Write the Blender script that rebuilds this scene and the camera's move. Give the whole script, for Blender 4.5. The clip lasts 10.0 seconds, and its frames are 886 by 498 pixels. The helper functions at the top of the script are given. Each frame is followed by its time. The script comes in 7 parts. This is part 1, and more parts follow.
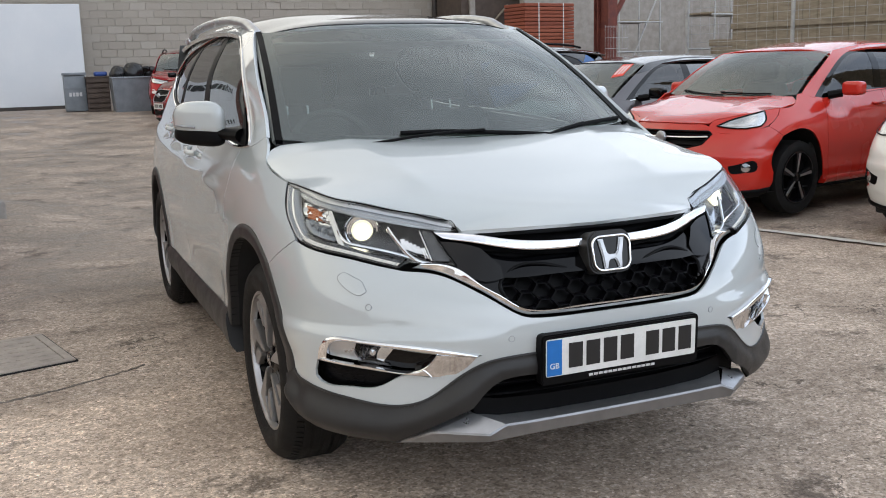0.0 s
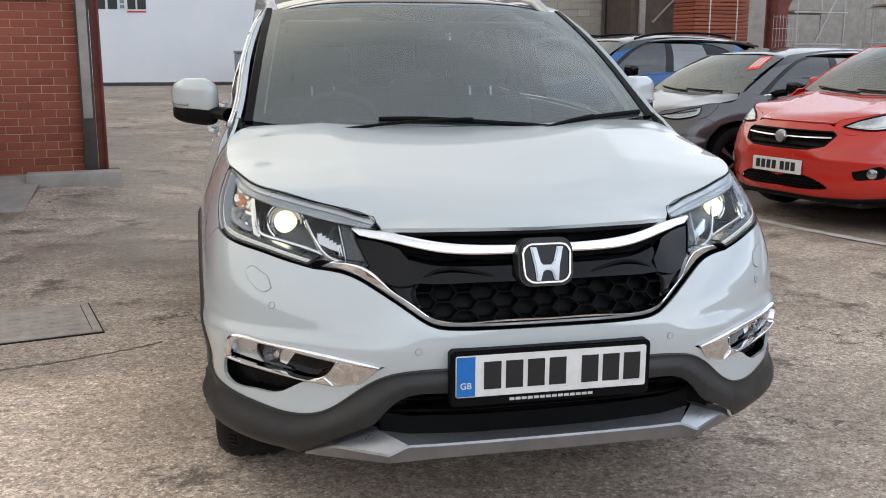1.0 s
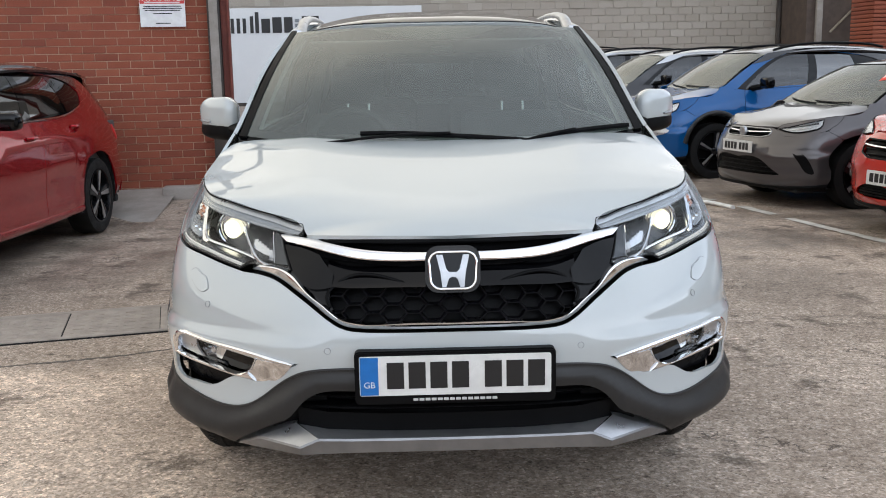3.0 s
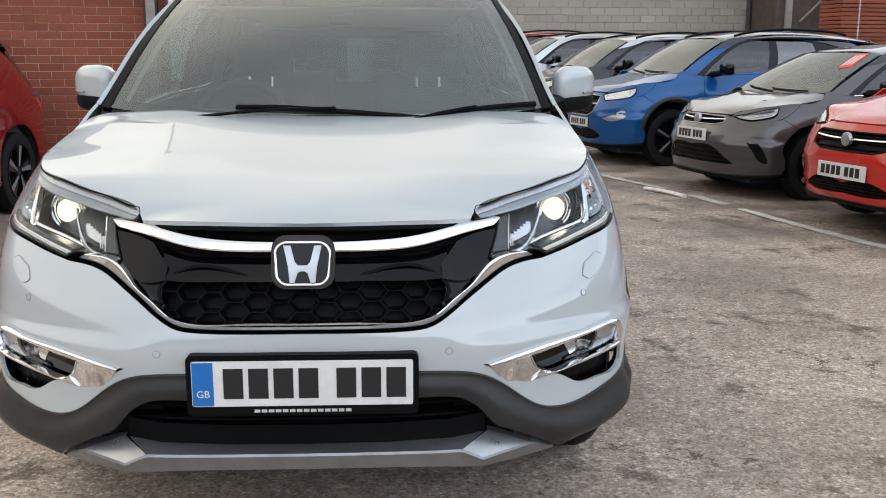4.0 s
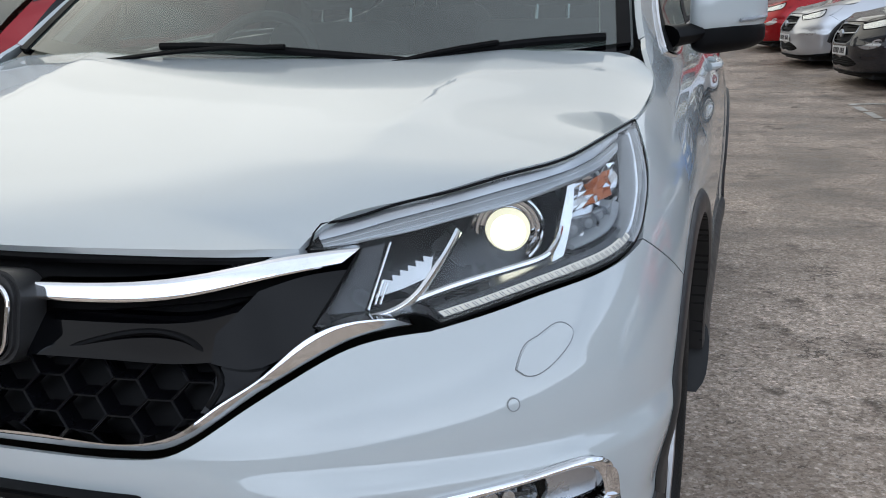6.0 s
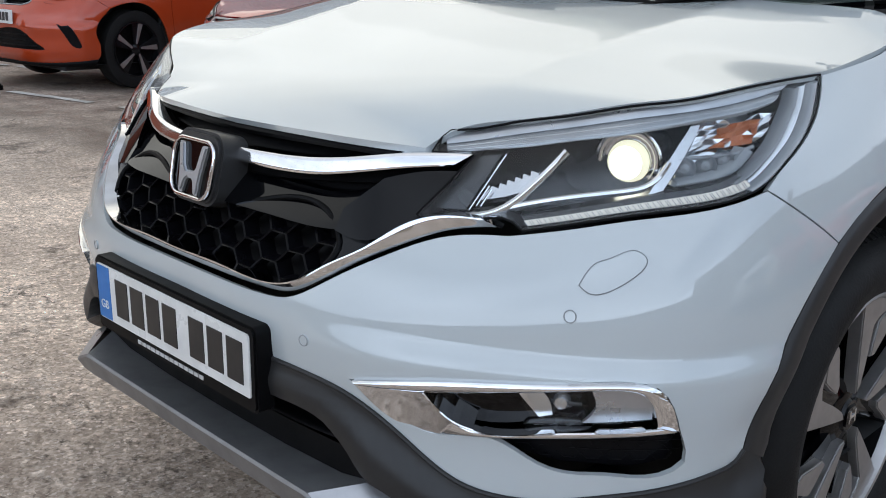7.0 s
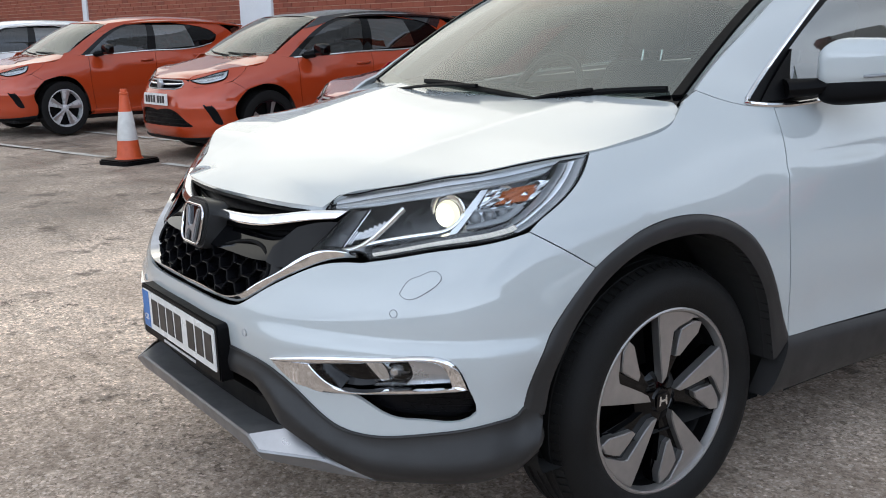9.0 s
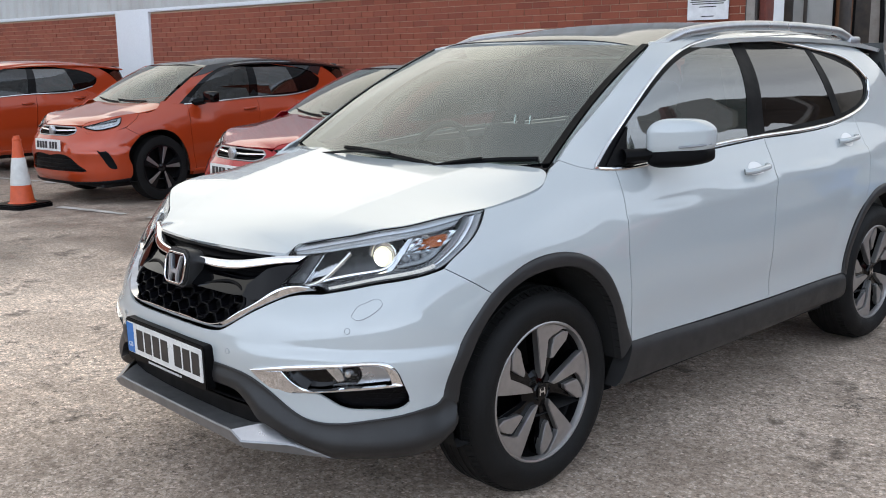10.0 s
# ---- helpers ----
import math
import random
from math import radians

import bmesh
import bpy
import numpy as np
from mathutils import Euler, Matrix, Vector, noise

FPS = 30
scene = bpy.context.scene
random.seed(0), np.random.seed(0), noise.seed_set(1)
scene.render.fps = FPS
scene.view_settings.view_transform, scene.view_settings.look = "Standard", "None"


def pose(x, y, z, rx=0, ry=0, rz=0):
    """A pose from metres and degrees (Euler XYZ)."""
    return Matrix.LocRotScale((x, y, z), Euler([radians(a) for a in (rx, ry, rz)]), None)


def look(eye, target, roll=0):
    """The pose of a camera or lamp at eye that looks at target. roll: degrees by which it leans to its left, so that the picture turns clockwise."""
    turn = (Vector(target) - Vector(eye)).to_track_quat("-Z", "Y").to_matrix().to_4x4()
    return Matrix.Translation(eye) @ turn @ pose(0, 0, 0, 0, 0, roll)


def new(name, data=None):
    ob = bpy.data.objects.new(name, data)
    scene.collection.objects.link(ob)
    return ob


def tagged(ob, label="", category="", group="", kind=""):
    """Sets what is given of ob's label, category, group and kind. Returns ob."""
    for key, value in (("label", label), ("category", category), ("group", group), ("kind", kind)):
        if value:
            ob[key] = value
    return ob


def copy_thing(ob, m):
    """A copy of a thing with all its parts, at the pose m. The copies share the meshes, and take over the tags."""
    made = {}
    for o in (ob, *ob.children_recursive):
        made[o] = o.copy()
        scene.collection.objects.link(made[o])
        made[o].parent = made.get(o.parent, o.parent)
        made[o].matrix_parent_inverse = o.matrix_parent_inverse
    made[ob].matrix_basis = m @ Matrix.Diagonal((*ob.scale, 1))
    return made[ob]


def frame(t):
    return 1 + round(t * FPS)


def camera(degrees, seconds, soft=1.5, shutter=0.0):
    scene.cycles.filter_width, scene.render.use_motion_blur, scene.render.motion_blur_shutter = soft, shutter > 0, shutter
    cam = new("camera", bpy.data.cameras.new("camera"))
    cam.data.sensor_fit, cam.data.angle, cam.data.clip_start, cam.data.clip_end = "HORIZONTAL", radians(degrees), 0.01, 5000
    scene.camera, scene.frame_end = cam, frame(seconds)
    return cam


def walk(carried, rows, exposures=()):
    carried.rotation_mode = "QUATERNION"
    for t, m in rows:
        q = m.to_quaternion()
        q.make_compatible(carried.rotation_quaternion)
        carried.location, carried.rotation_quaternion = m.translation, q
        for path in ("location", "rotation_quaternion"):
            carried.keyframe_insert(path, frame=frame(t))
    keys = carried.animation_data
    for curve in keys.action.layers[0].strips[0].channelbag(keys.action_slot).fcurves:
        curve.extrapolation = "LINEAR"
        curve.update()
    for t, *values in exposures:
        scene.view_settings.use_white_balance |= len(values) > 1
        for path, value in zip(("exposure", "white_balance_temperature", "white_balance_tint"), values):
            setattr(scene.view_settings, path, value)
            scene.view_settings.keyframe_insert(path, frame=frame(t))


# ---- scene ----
cam = camera(49.1, 10.0, 1.0)
PATH = [
    (0, (-1.552, -2.346, 1.364), (-0.79, -0.535, 0.993), -1.6),
    (0.5, (-1.165, -2.261, 1.346), (-0.548, -0.399, 0.955), -1.3),
    (1, (-0.794, -2.303, 1.341), (-0.375, -0.387, 0.948), -0.0),
    (1.5, (-0.5, -2.354, 1.327), (-0.241, -0.406, 0.957), 0.3),
    (2, (-0.299, -2.413, 1.34), (-0.143, -0.45, 0.989), -0.7),
    (3.3, (-0.014, -2.529, 1.328), (0.025, -0.563, 0.964), -1.0),
    (3.5, (0.047, -2.464, 1.311), (0.103, -0.5, 0.939), -0.7),
    (4, (0.218, -2.195, 1.289), (0.317, -0.236, 0.899), 0.2),
    (4.5, (0.435, -1.929, 1.27), (0.47, 0.029, 0.862), -0.3),
    (5, (0.629, -1.64, 1.271), (0.594, 0.317, 0.859), -0.6),
    (5.2, (0.685, -1.488, 1.252), (0.614, 0.465, 0.828), -0.9),
    (6.3, (1.109, -0.813, 1.176), (0.264, 0.925, 0.662), -0.3),
    (6.5, (1.199, -0.786, 1.158), (0.187, 0.859, 0.639), 0.8),
    (7, (1.48, -0.809, 1.154), (0.127, 0.554, 0.598), 1.7),
    (7.5, (1.737, -0.691, 1.126), (0.187, 0.429, 0.541), 1.6),
    (8, (1.916, -0.604, 1.125), (0.271, 0.399, 0.587), 0.9),
    (8.5, (2.148, -0.695, 1.195), (0.499, 0.339, 0.735), -0.2),
    (9, (2.429, -0.858, 1.294), (0.838, 0.27, 0.852), -1.0),
    (9.5, (2.7, -1.117, 1.409), (1.182, 0.117, 0.994), -1.9),
    (10, (2.923, -1.463, 1.476), (1.493, -0.118, 1.093), -0.8),
]
# the clip's camera steps down a little and turns cooler as the bright hood fills its view
EXPOSURE = [(0.0, 0.06, 6500, 10), (4.5, 0.12, 6500, 10), (6.3, -0.18, 6060, 9), (8.0, -0.10, 6100, 9), (10.0, 0.08, 6180, 10)]
walk(cam, [(t, look(eye, target, roll)) for t, eye, target, roll in PATH], EXPOSURE)

from mathutils.geometry import delaunay_2d_cdt

# ---- world, sun, exposure ----
SUN_DIR = Vector((-0.16, -0.30, 0.92)).normalized()      # soft light through cloud
GLOW_SIDE = Vector((-0.80, 0.60, 0.0))                  # bright thin cloud over the workshop roof
world = bpy.data.worlds.new("world")
scene.world = world
world.use_nodes = True
wn, wl = world.node_tree.nodes, world.node_tree.links
wn.clear()
sky = wn.new("ShaderNodeTexSky")
sky.sky_type, sky.sun_disc = "NISHITA", False
sky.sun_elevation, sky.sun_rotation = math.asin(SUN_DIR.z), math.atan2(SUN_DIR.x, SUN_DIR.y)
sky.air_density, sky.dust_density = 1.2, 3.0
coord = wn.new("ShaderNodeTexCoord")


def along(axis, stops):
    """A smooth run of sky colours along an axis."""
    d, r = wn.new("ShaderNodeVectorMath"), wn.new("ShaderNodeValToRGB")
    d.operation, d.inputs[1].default_value = "DOT_PRODUCT", axis
    wl.new(coord.outputs["Generated"], d.inputs[0])
    m = wn.new("ShaderNodeMapRange")
    m.inputs["From Min"].default_value = -1.0
    wl.new(d.outputs["Value"], m.inputs["Value"])
    wl.new(m.outputs["Result"], r.inputs["Fac"])
    for i, (at, c) in enumerate(stops):
        e = r.color_ramp.elements[i] if i < 2 else r.color_ramp.elements.new(1.0)
        e.position, e.color = (at + 1) / 2, (*c, 1)
    r.color_ramp.interpolation = "EASE"
    return r.outputs["Color"]


def mixed(kind, a, b, fac=1.0):
    x = wn.new("ShaderNodeMixRGB")
    x.blend_type = kind
    for sock, v in ((x.inputs[0], fac), (x.inputs[1], a), (x.inputs[2], b)):
        if isinstance(v, (int, float)):
            sock.default_value = v
        elif isinstance(v, tuple):
            sock.default_value = (*v, 1)
        else:
            wl.new(v, sock)
    return x.outputs["Color"]


stretch = wn.new("ShaderNodeMapping")
stretch.inputs["Scale"].default_value = (1.0, 1.0, 2.4)
wl.new(coord.outputs["Generated"], stretch.inputs["Vector"])
clouds = wn.new("ShaderNodeTexNoise")
clouds.inputs["Scale"].default_value, clouds.inputs["Detail"].default_value, clouds.inputs["Roughness"].default_value = 1.7, 6, 0.52
wl.new(stretch.outputs["Vector"], clouds.inputs["Vector"])
tone = wn.new("ShaderNodeValToRGB")
tone.color_ramp.elements[0].position, tone.color_ramp.elements[0].color = 0.34, (0.58, 0.60, 0.64, 1)
tone.color_ramp.elements[1].position, tone.color_ramp.elements[1].color = 0.66, (1.30, 1.28, 1.25, 1)
wl.new(clouds.outputs["Fac"], tone.inputs["Fac"])
# bright toward the horizon, clearing to blue on the sun's side, thin warm cloud over the roof
height = along((0, 0, 1), [(-0.1, (9.2, 9.5, 9.8)), (0.30, (6.8, 7.05, 7.4)), (1.0, (2.6, 2.8, 3.05))])
clearing = along(Vector((0.80, -0.60, 0.0)), [(-0.6, (0.82, 0.80, 0.77)), (0.75, (1.75, 1.90, 2.12))])
low_band = along((0, 0, 1), [(0.04, (0.3, 0.3, 0.3)), (0.26, (0.65, 0.65, 0.65)), (0.52, (1, 1, 1)), (0.72, (0.75, 0.75, 0.75)), (0.93, (0.06, 0.06, 0.06))])
glow = mixed("MULTIPLY", low_band, along(GLOW_SIDE, [(0.10, (0, 0, 0)), (0.58, (4.0, 3.4, 2.1)), (0.97, (7.2, 6.2, 4.0))]))
cloud = mixed("ADD", mixed("MULTIPLY", mixed("MULTIPLY", height, tone.outputs["Color"]), clearing), glow)
back = wn.new("ShaderNodeBackground")
back.inputs["Strength"].default_value = 0.15
out = wn.new("ShaderNodeOutputWorld")
wl.new(mixed("MIX", cloud, sky.outputs["Color"], 0.12), back.inputs["Color"])
wl.new(back.outputs["Background"], out.inputs["Surface"])
lamp = bpy.data.lights.new("sun", "SUN")
lamp.energy, lamp.angle, lamp.color = 0.66, radians(150), (1.0, 0.95, 0.875)
new("sun", lamp).matrix_world = look(SUN_DIR * 60, (0, 0, 0))


# ---- materials ----
def material(name):
    m = bpy.data.materials.new(name)
    m.use_nodes = True
    t = m.node_tree
    return m, t.nodes, t.links, t.nodes["Principled BSDF"]


def noise_fac(n, l, scale, detail=4, rough=0.55, lo=0.35, hi=0.65, space="Object", stretch=None):
    c = n.new("ShaderNodeTexCoord")
    x = n.new("ShaderNodeTexNoise")
    x.inputs["Scale"].default_value, x.inputs["Detail"].default_value, x.inputs["Roughness"].default_value = scale, detail, rough
    r = n.new("ShaderNodeMapRange")
    r.inputs["From Min"].default_value, r.inputs["From Max"].default_value = lo, hi
    if stretch:
        mp = n.new("ShaderNodeMapping")
        mp.inputs["Scale"].default_value = stretch
        l.new(c.outputs[space], mp.inputs["Vector"])
        l.new(mp.outputs["Vector"], x.inputs["Vector"])
    else:
        l.new(c.outputs[space], x.inputs["Vector"])
    l.new(x.outputs["Fac"], r.inputs["Value"])
    return r.outputs["Result"]


def blend(n, l, fac, a, b):
    x = n.new("ShaderNodeMix")
    x.data_type = "RGBA"
    for sock, v in ((x.inputs[0], fac), (x.inputs[6], a), (x.inputs[7], b)):
        if isinstance(v, (tuple, list)):
            sock.default_value = (*v, 1) if len(v) == 3 else v
        elif isinstance(v, (int, float)):
            sock.default_value = v
        else:
            l.new(v, sock)
    return x.outputs[2]


def bump(n, l, p, fac, strength, distance=0.002):
    b = n.new("ShaderNodeBump")
    b.inputs["Strength"].default_value, b.inputs["Distance"].default_value = strength, distance
    l.new(fac, b.inputs["Height"])
    l.new(b.outputs["Normal"], p.inputs["Normal"])


def rough_between(n, l, p, fac, a, b):
    r = n.new("ShaderNodeMapRange")
    r.inputs["To Min"].default_value, r.inputs["To Max"].default_value = a, b
    l.new(fac, r.inputs["Value"])
    l.new(r.outputs["Result"], p.inputs["Roughness"])


def worn(name, a, b, scale, rough=(0.5, 0.8), metal=0.0, relief=0.0, fine=60, space="Object", stretch=None, spec=0.5):
    """Two-tone surface with grain at two scales."""
    m, n, l, p = material(name)
    f = noise_fac(n, l, scale, 6, 0.6, space=space, stretch=stretch)
    g = noise_fac(n, l, fine, 3, 0.6, 0.3, 0.7, space=space)
    mid = blend(n, l, f, a, b)
    dark = blend(n, l, 0.12, mid, (0, 0, 0))
    l.new(blend(n, l, g, dark, mid), p.inputs["Base Color"])
    p.inputs["Metallic"].default_value = metal
    p.inputs["Specular IOR Level"].default_value = spec
    rough_between(n, l, p, f, *rough)
    if relief:
        bump(n, l, p, g, relief)
    return m


def paint(name, colour, flake=0.0, rough=0.28, shine=1.5, dusty=(0.3, 0.28, 0.25)):
    m, n, l, p = material(name)
    dirt = noise_fac(n, l, 3.5, 6, 0.6, 0.52, 0.85)
    damp = n.new("ShaderNodeMath")
    damp.operation = "MULTIPLY"
    damp.inputs[1].default_value = 0.025
    l.new(dirt, damp.inputs[0])
    l.new(blend(n, l, damp.outputs[0], colour, dusty), p.inputs["Base Color"])
    p.inputs["Metallic"].default_value = flake
    rough_between(n, l, p, noise_fac(n, l, 2, 3), rough, rough + 0.03)
    p.inputs["Specular IOR Level"].default_value = 0.15
    p.inputs["Coat Weight"].default_value, p.inputs["Coat Roughness"].default_value = 1.0, 0.015
    p.inputs["Coat IOR"].default_value = shine
    return m


def plain(name, colour, rough=0.5, metal=0.0, grain=0.0, fine=300, spec=0.5):
    m, n, l, p = material(name)
    p.inputs["Specular IOR Level"].default_value = spec
    p.inputs["Metallic"].default_value = metal
    f = noise_fac(n, l, 14, 4, 0.6)
    l.new(blend(n, l, f, colour, tuple(c * 0.85 for c in colour)), p.inputs["Base Color"])
    rough_between(n, l, p, f, max(0.02, rough - 0.05), rough + 0.05)
    if grain:
        bump(n, l, p, noise_fac(n, l, fine, 2, 0.5), grain, 0.001)
    return m


def glass(name, tint, ior=1.5, haze=0.02, veil=0.0):
    """Thin glazing: tinted see-through with a mirror gloss."""
    m, n, l, p = material(name)
    n.remove(p)
    clear, gloss, f, x = (n.new("ShaderNode" + k) for k in ("BsdfTransparent", "BsdfGlossy", "LayerWeight", "MixShader"))
    clear.inputs["Color"].default_value = (*tint, 1)
    gloss.inputs["Roughness"].default_value = haze
    f.inputs["Blend"].default_value = 0.5
    up, base = n.new("ShaderNodeMath"), n.new("ShaderNodeMath")
    up.operation, base.operation = "POWER", "MULTIPLY_ADD"
    f0 = ((ior - 1) / (ior + 1)) ** 2
    up.inputs[1].default_value, base.inputs[1].default_value, base.inputs[2].default_value = 5.0, 1 - f0, f0
    l.new(f.outputs["Facing"], up.inputs[0])
    l.new(up.outputs[0], base.inputs[0])
    l.new(base.outputs[0], x.inputs["Fac"])
    l.new(clear.outputs["BSDF"], x.inputs[1])
    l.new(gloss.outputs["BSDF"], x.inputs[2])
    # a pale green diffuse veil, painted haze in place of sky reflection
    veil_bsdf, y = n.new("ShaderNodeBsdfDiffuse"), n.new("ShaderNodeMixShader")
    veil_bsdf.inputs["Color"].default_value = (0.43, 0.54, 0.48, 1)
    y.inputs["Fac"].default_value = veil
    l.new(x.outputs["Shader"], y.inputs[1])
    l.new(veil_bsdf.outputs["BSDF"], y.inputs[2])
    l.new(y.outputs["Shader"], n["Material Output"].inputs["Surface"])
    return m


def lit(name, colour, strength, base=1.0):
    m, n, l, p = material(name)
    p.inputs["Base Color"].default_value = (*[base * c for c in colour], 1)
    p.inputs["Emission Color"].default_value = (*colour, 1)
    p.inputs["Emission Strength"].default_value = strength
    return m


def asphalt():
    """Worn tarmac: small mixed stones, mottled, stained and damp toward the bays."""
    m, n, l, p = material("asphalt")
    c = n.new("ShaderNodeTexCoord")

    def stones(scale, ramp):
        v, r = n.new("ShaderNodeTexVoronoi"), n.new("ShaderNodeValToRGB")
        v.inputs["Scale"].default_value = scale
        l.new(c.outputs["Object"], v.inputs["Vector"])
        for i, (at, col) in enumerate(ramp):
            e = r.color_ramp.elements[i] if i < 2 else r.color_ramp.elements.new(1.0)
            e.position, e.color = at, (*col, 1)
        sep = n.new("ShaderNodeSeparateColor")
        l.new(v.outputs["Color"], sep.inputs["Color"])
        l.new(sep.outputs[0], r.inputs["Fac"])
        return r.outputs["Color"], v.outputs["Distance"], sep.outputs[0]

    small, edge, lift = stones(125, [(0.0, (0.16, 0.13, 0.105)), (0.25, (0.36, 0.305, 0.25)), (0.62, (0.52, 0.445, 0.375)), (0.9, (0.66, 0.58, 0.505)), (1.0, (0.95, 0.89, 0.82))])
    large, _, lift2 = stones(62, [(0.0, (0.14, 0.115, 0.095)), (0.3, (0.38, 0.32, 0.265)), (0.75, (0.56, 0.475, 0.40)), (1.0, (0.90, 0.82, 0.74))])
    tone_ = blend(n, l, 0.38, small, large)
    wide = noise_fac(n, l, 0.25, 7, 0.62, 0.34, 0.64)
    patch = noise_fac(n, l, 1.1, 9, 0.70, 0.38, 0.58)
    mid = noise_fac(n, l, 9, 8, 0.78, 0.34, 0.60)
    fine = noise_fac(n, l, 34, 6, 0.80, 0.36, 0.58)
    blot = noise_fac(n, l, 2.3, 10, 0.72, 0.555, 0.64)
    smear = noise_fac(n, l, 1.0, 9, 0.72, 0.56, 0.70, stretch=(0.5, 2.2, 1))
    brown = (0.12, 0.095, 0.075)
    tone_ = blend(n, l, wide, blend(n, l, 0.22, tone_, brown), tone_)
    tone_ = blend(n, l, patch, blend(n, l, 0.46, tone_, brown), tone_)
    tone_ = blend(n, l, mid, blend(n, l, 0.30, tone_, brown), tone_)
    tone_ = blend(n, l, fine, blend(n, l, 0.42, tone_, (0.07, 0.055, 0.045)), tone_)
    stain = (0.045, 0.036, 0.030)
    tone_ = blend(n, l, blot, tone_, blend(n, l, 0.74, tone_, stain))
    tone_ = blend(n, l, smear, tone_, blend(n, l, 0.60, tone_, stain))
    # pits where stones have gone, pale chips, and thin ragged cracks
    pit = n.new("ShaderNodeTexVoronoi")
    pit.inputs["Scale"].default_value = 34
    l.new(c.outputs["Object"], pit.inputs["Vector"])
    pick = n.new("ShaderNodeSeparateColor")
    l.new(pit.outputs["Color"], pick.inputs["Color"])

    def band(value, lo, hi):
        r_ = n.new("ShaderNodeMapRange")
        r_.inputs["From Min"].default_value, r_.inputs["From Max"].default_value = lo, hi
        l.new(value, r_.inputs["Value"])
        return r_.outputs["Result"]

    def times(x_, y_):
        t_ = n.new("ShaderNodeMath")
        t_.operation = "MULTIPLY"
        for sock, v in zip(t_.inputs, (x_, y_)):
            if isinstance(v, float):
                sock.default_value = v
            else:
                l.new(v, sock)
        return t_.outputs[0]
    rough_patch = noise_fac(n, l, 1.7, 6, 0.65, 0.42, 0.60)
    hole = times(noise_fac(n, l, 21, 7, 0.74, 0.575, 0.635), band(rough_patch, -0.3, 0.6))
    tone_ = blend(n, l, times(hole, .72), tone_, (0.05, 0.040, 0.033))
    chip = times(band(pit.outputs["Distance"], .26, .12), band(pick.outputs[1], .80, .84))
    tone_ = blend(n, l, times(chip, .45), tone_, (0.80, 0.74, 0.66))
    wander = n.new("ShaderNodeTexNoise")
    wander.inputs["Scale"].default_value, wander.inputs["Detail"].default_value, wander.inputs["Roughness"].default_value = 0.8, 8, 0.62
    l.new(c.outputs["Object"], wander.inputs["Vector"])
    near_ = n.new("ShaderNodeMath")
    near_.operation = "COMPARE"
    near_.inputs[1].default_value, near_.inputs[2].default_value = 0.5, 0.0035
    l.new(wander.outputs["Fac"], near_.inputs[0])
    crack = times(near_.outputs[0], noise_fac(n, l, 0.9, 5, 0.6, 0.50, 0.58))
    tone_ = blend(n, l, times(crack, .7), tone_, (0.035, 0.028, 0.024))
    # damp, dark tarmac toward the alley, the bays and the far side of the yard
    sep = n.new("ShaderNodeSeparateXYZ")
    l.new(c.outputs["Object"], sep.inputs["Vector"])
    most = None
    for axis, lo, hi in (("Y", 2.2, 4.6), ("X", -1.7, -4.4)):
        r = n.new("ShaderNodeMapRange")
        r.inputs["From Min"].default_value, r.inputs["From Max"].default_value = lo, hi
        l.new(sep.outputs[axis], r.inputs["Value"])
        if most is None:
            most = r.outputs["Result"]
        else:
            x = n.new("ShaderNodeMath")
            x.operation = "MAXIMUM"
            l.new(most, x.inputs[0])
            l.new(r.outputs["Result"], x.inputs[1])
            most = x.outputs[0]
    wet = n.new("ShaderNodeMath")
    wet.operation = "MULTIPLY"
    broken = n.new("ShaderNodeMapRange")
    broken.inputs["To Min"].default_value, broken.inputs["To Max"].default_value = 1.0, 0.30
    l.new(patch, broken.inputs["Value"])
    l.new(most, wet.inputs[0])
    l.new(broken.outputs["Result"], wet.inputs[1])
    damp = blend(n, l, 0.72, tone_, (0.085, 0.070, 0.058))
    gain = n.new("ShaderNodeVectorMath")
    gain.operation = "MULTIPLY"
    gain.inputs[1].default_value = (1.40, 1.33, 1.27)
    # paler beside the manhole up to the joint, fading out along x
    pale_area = times(times(band(sep.outputs["X"], -0.5, -1.5), band(sep.outputs["X"], -4.8, -3.2)), band(sep.outputs["Y"], 2.0, 1.8))
    paler = n.new("ShaderNodeVectorMath")
    paler.operation = "MULTIPLY"
    paler.inputs[1].default_value = (1.45, 1.43, 1.40)
    dry = blend(n, l, wet.outputs[0], tone_, damp)
    l.new(tone_, paler.inputs[0])
    l.new(blend(n, l, pale_area, dry, paler.outputs["Vector"]), gain.inputs[0])
    l.new(gain.outputs["Vector"], p.inputs["Base Color"])
    p.inputs["Specular IOR Level"].default_value = 0.25
    r = n.new("ShaderNodeMapRange")
    r.inputs["To Min"].default_value, r.inputs["To Max"].default_value = 0.9, 0.30
    l.new(wet.outputs[0], r.inputs["Value"])
    l.new(r.outputs["Result"], p.inputs["Roughness"])
    high = n.new("ShaderNodeMath")
    high.operation = "ADD"
    l.new(lift2, high.inputs[0])
    l.new(fine, high.inputs[1])
    bump(n, l, p, high.outputs[0], 0.5, 0.004)
    return m


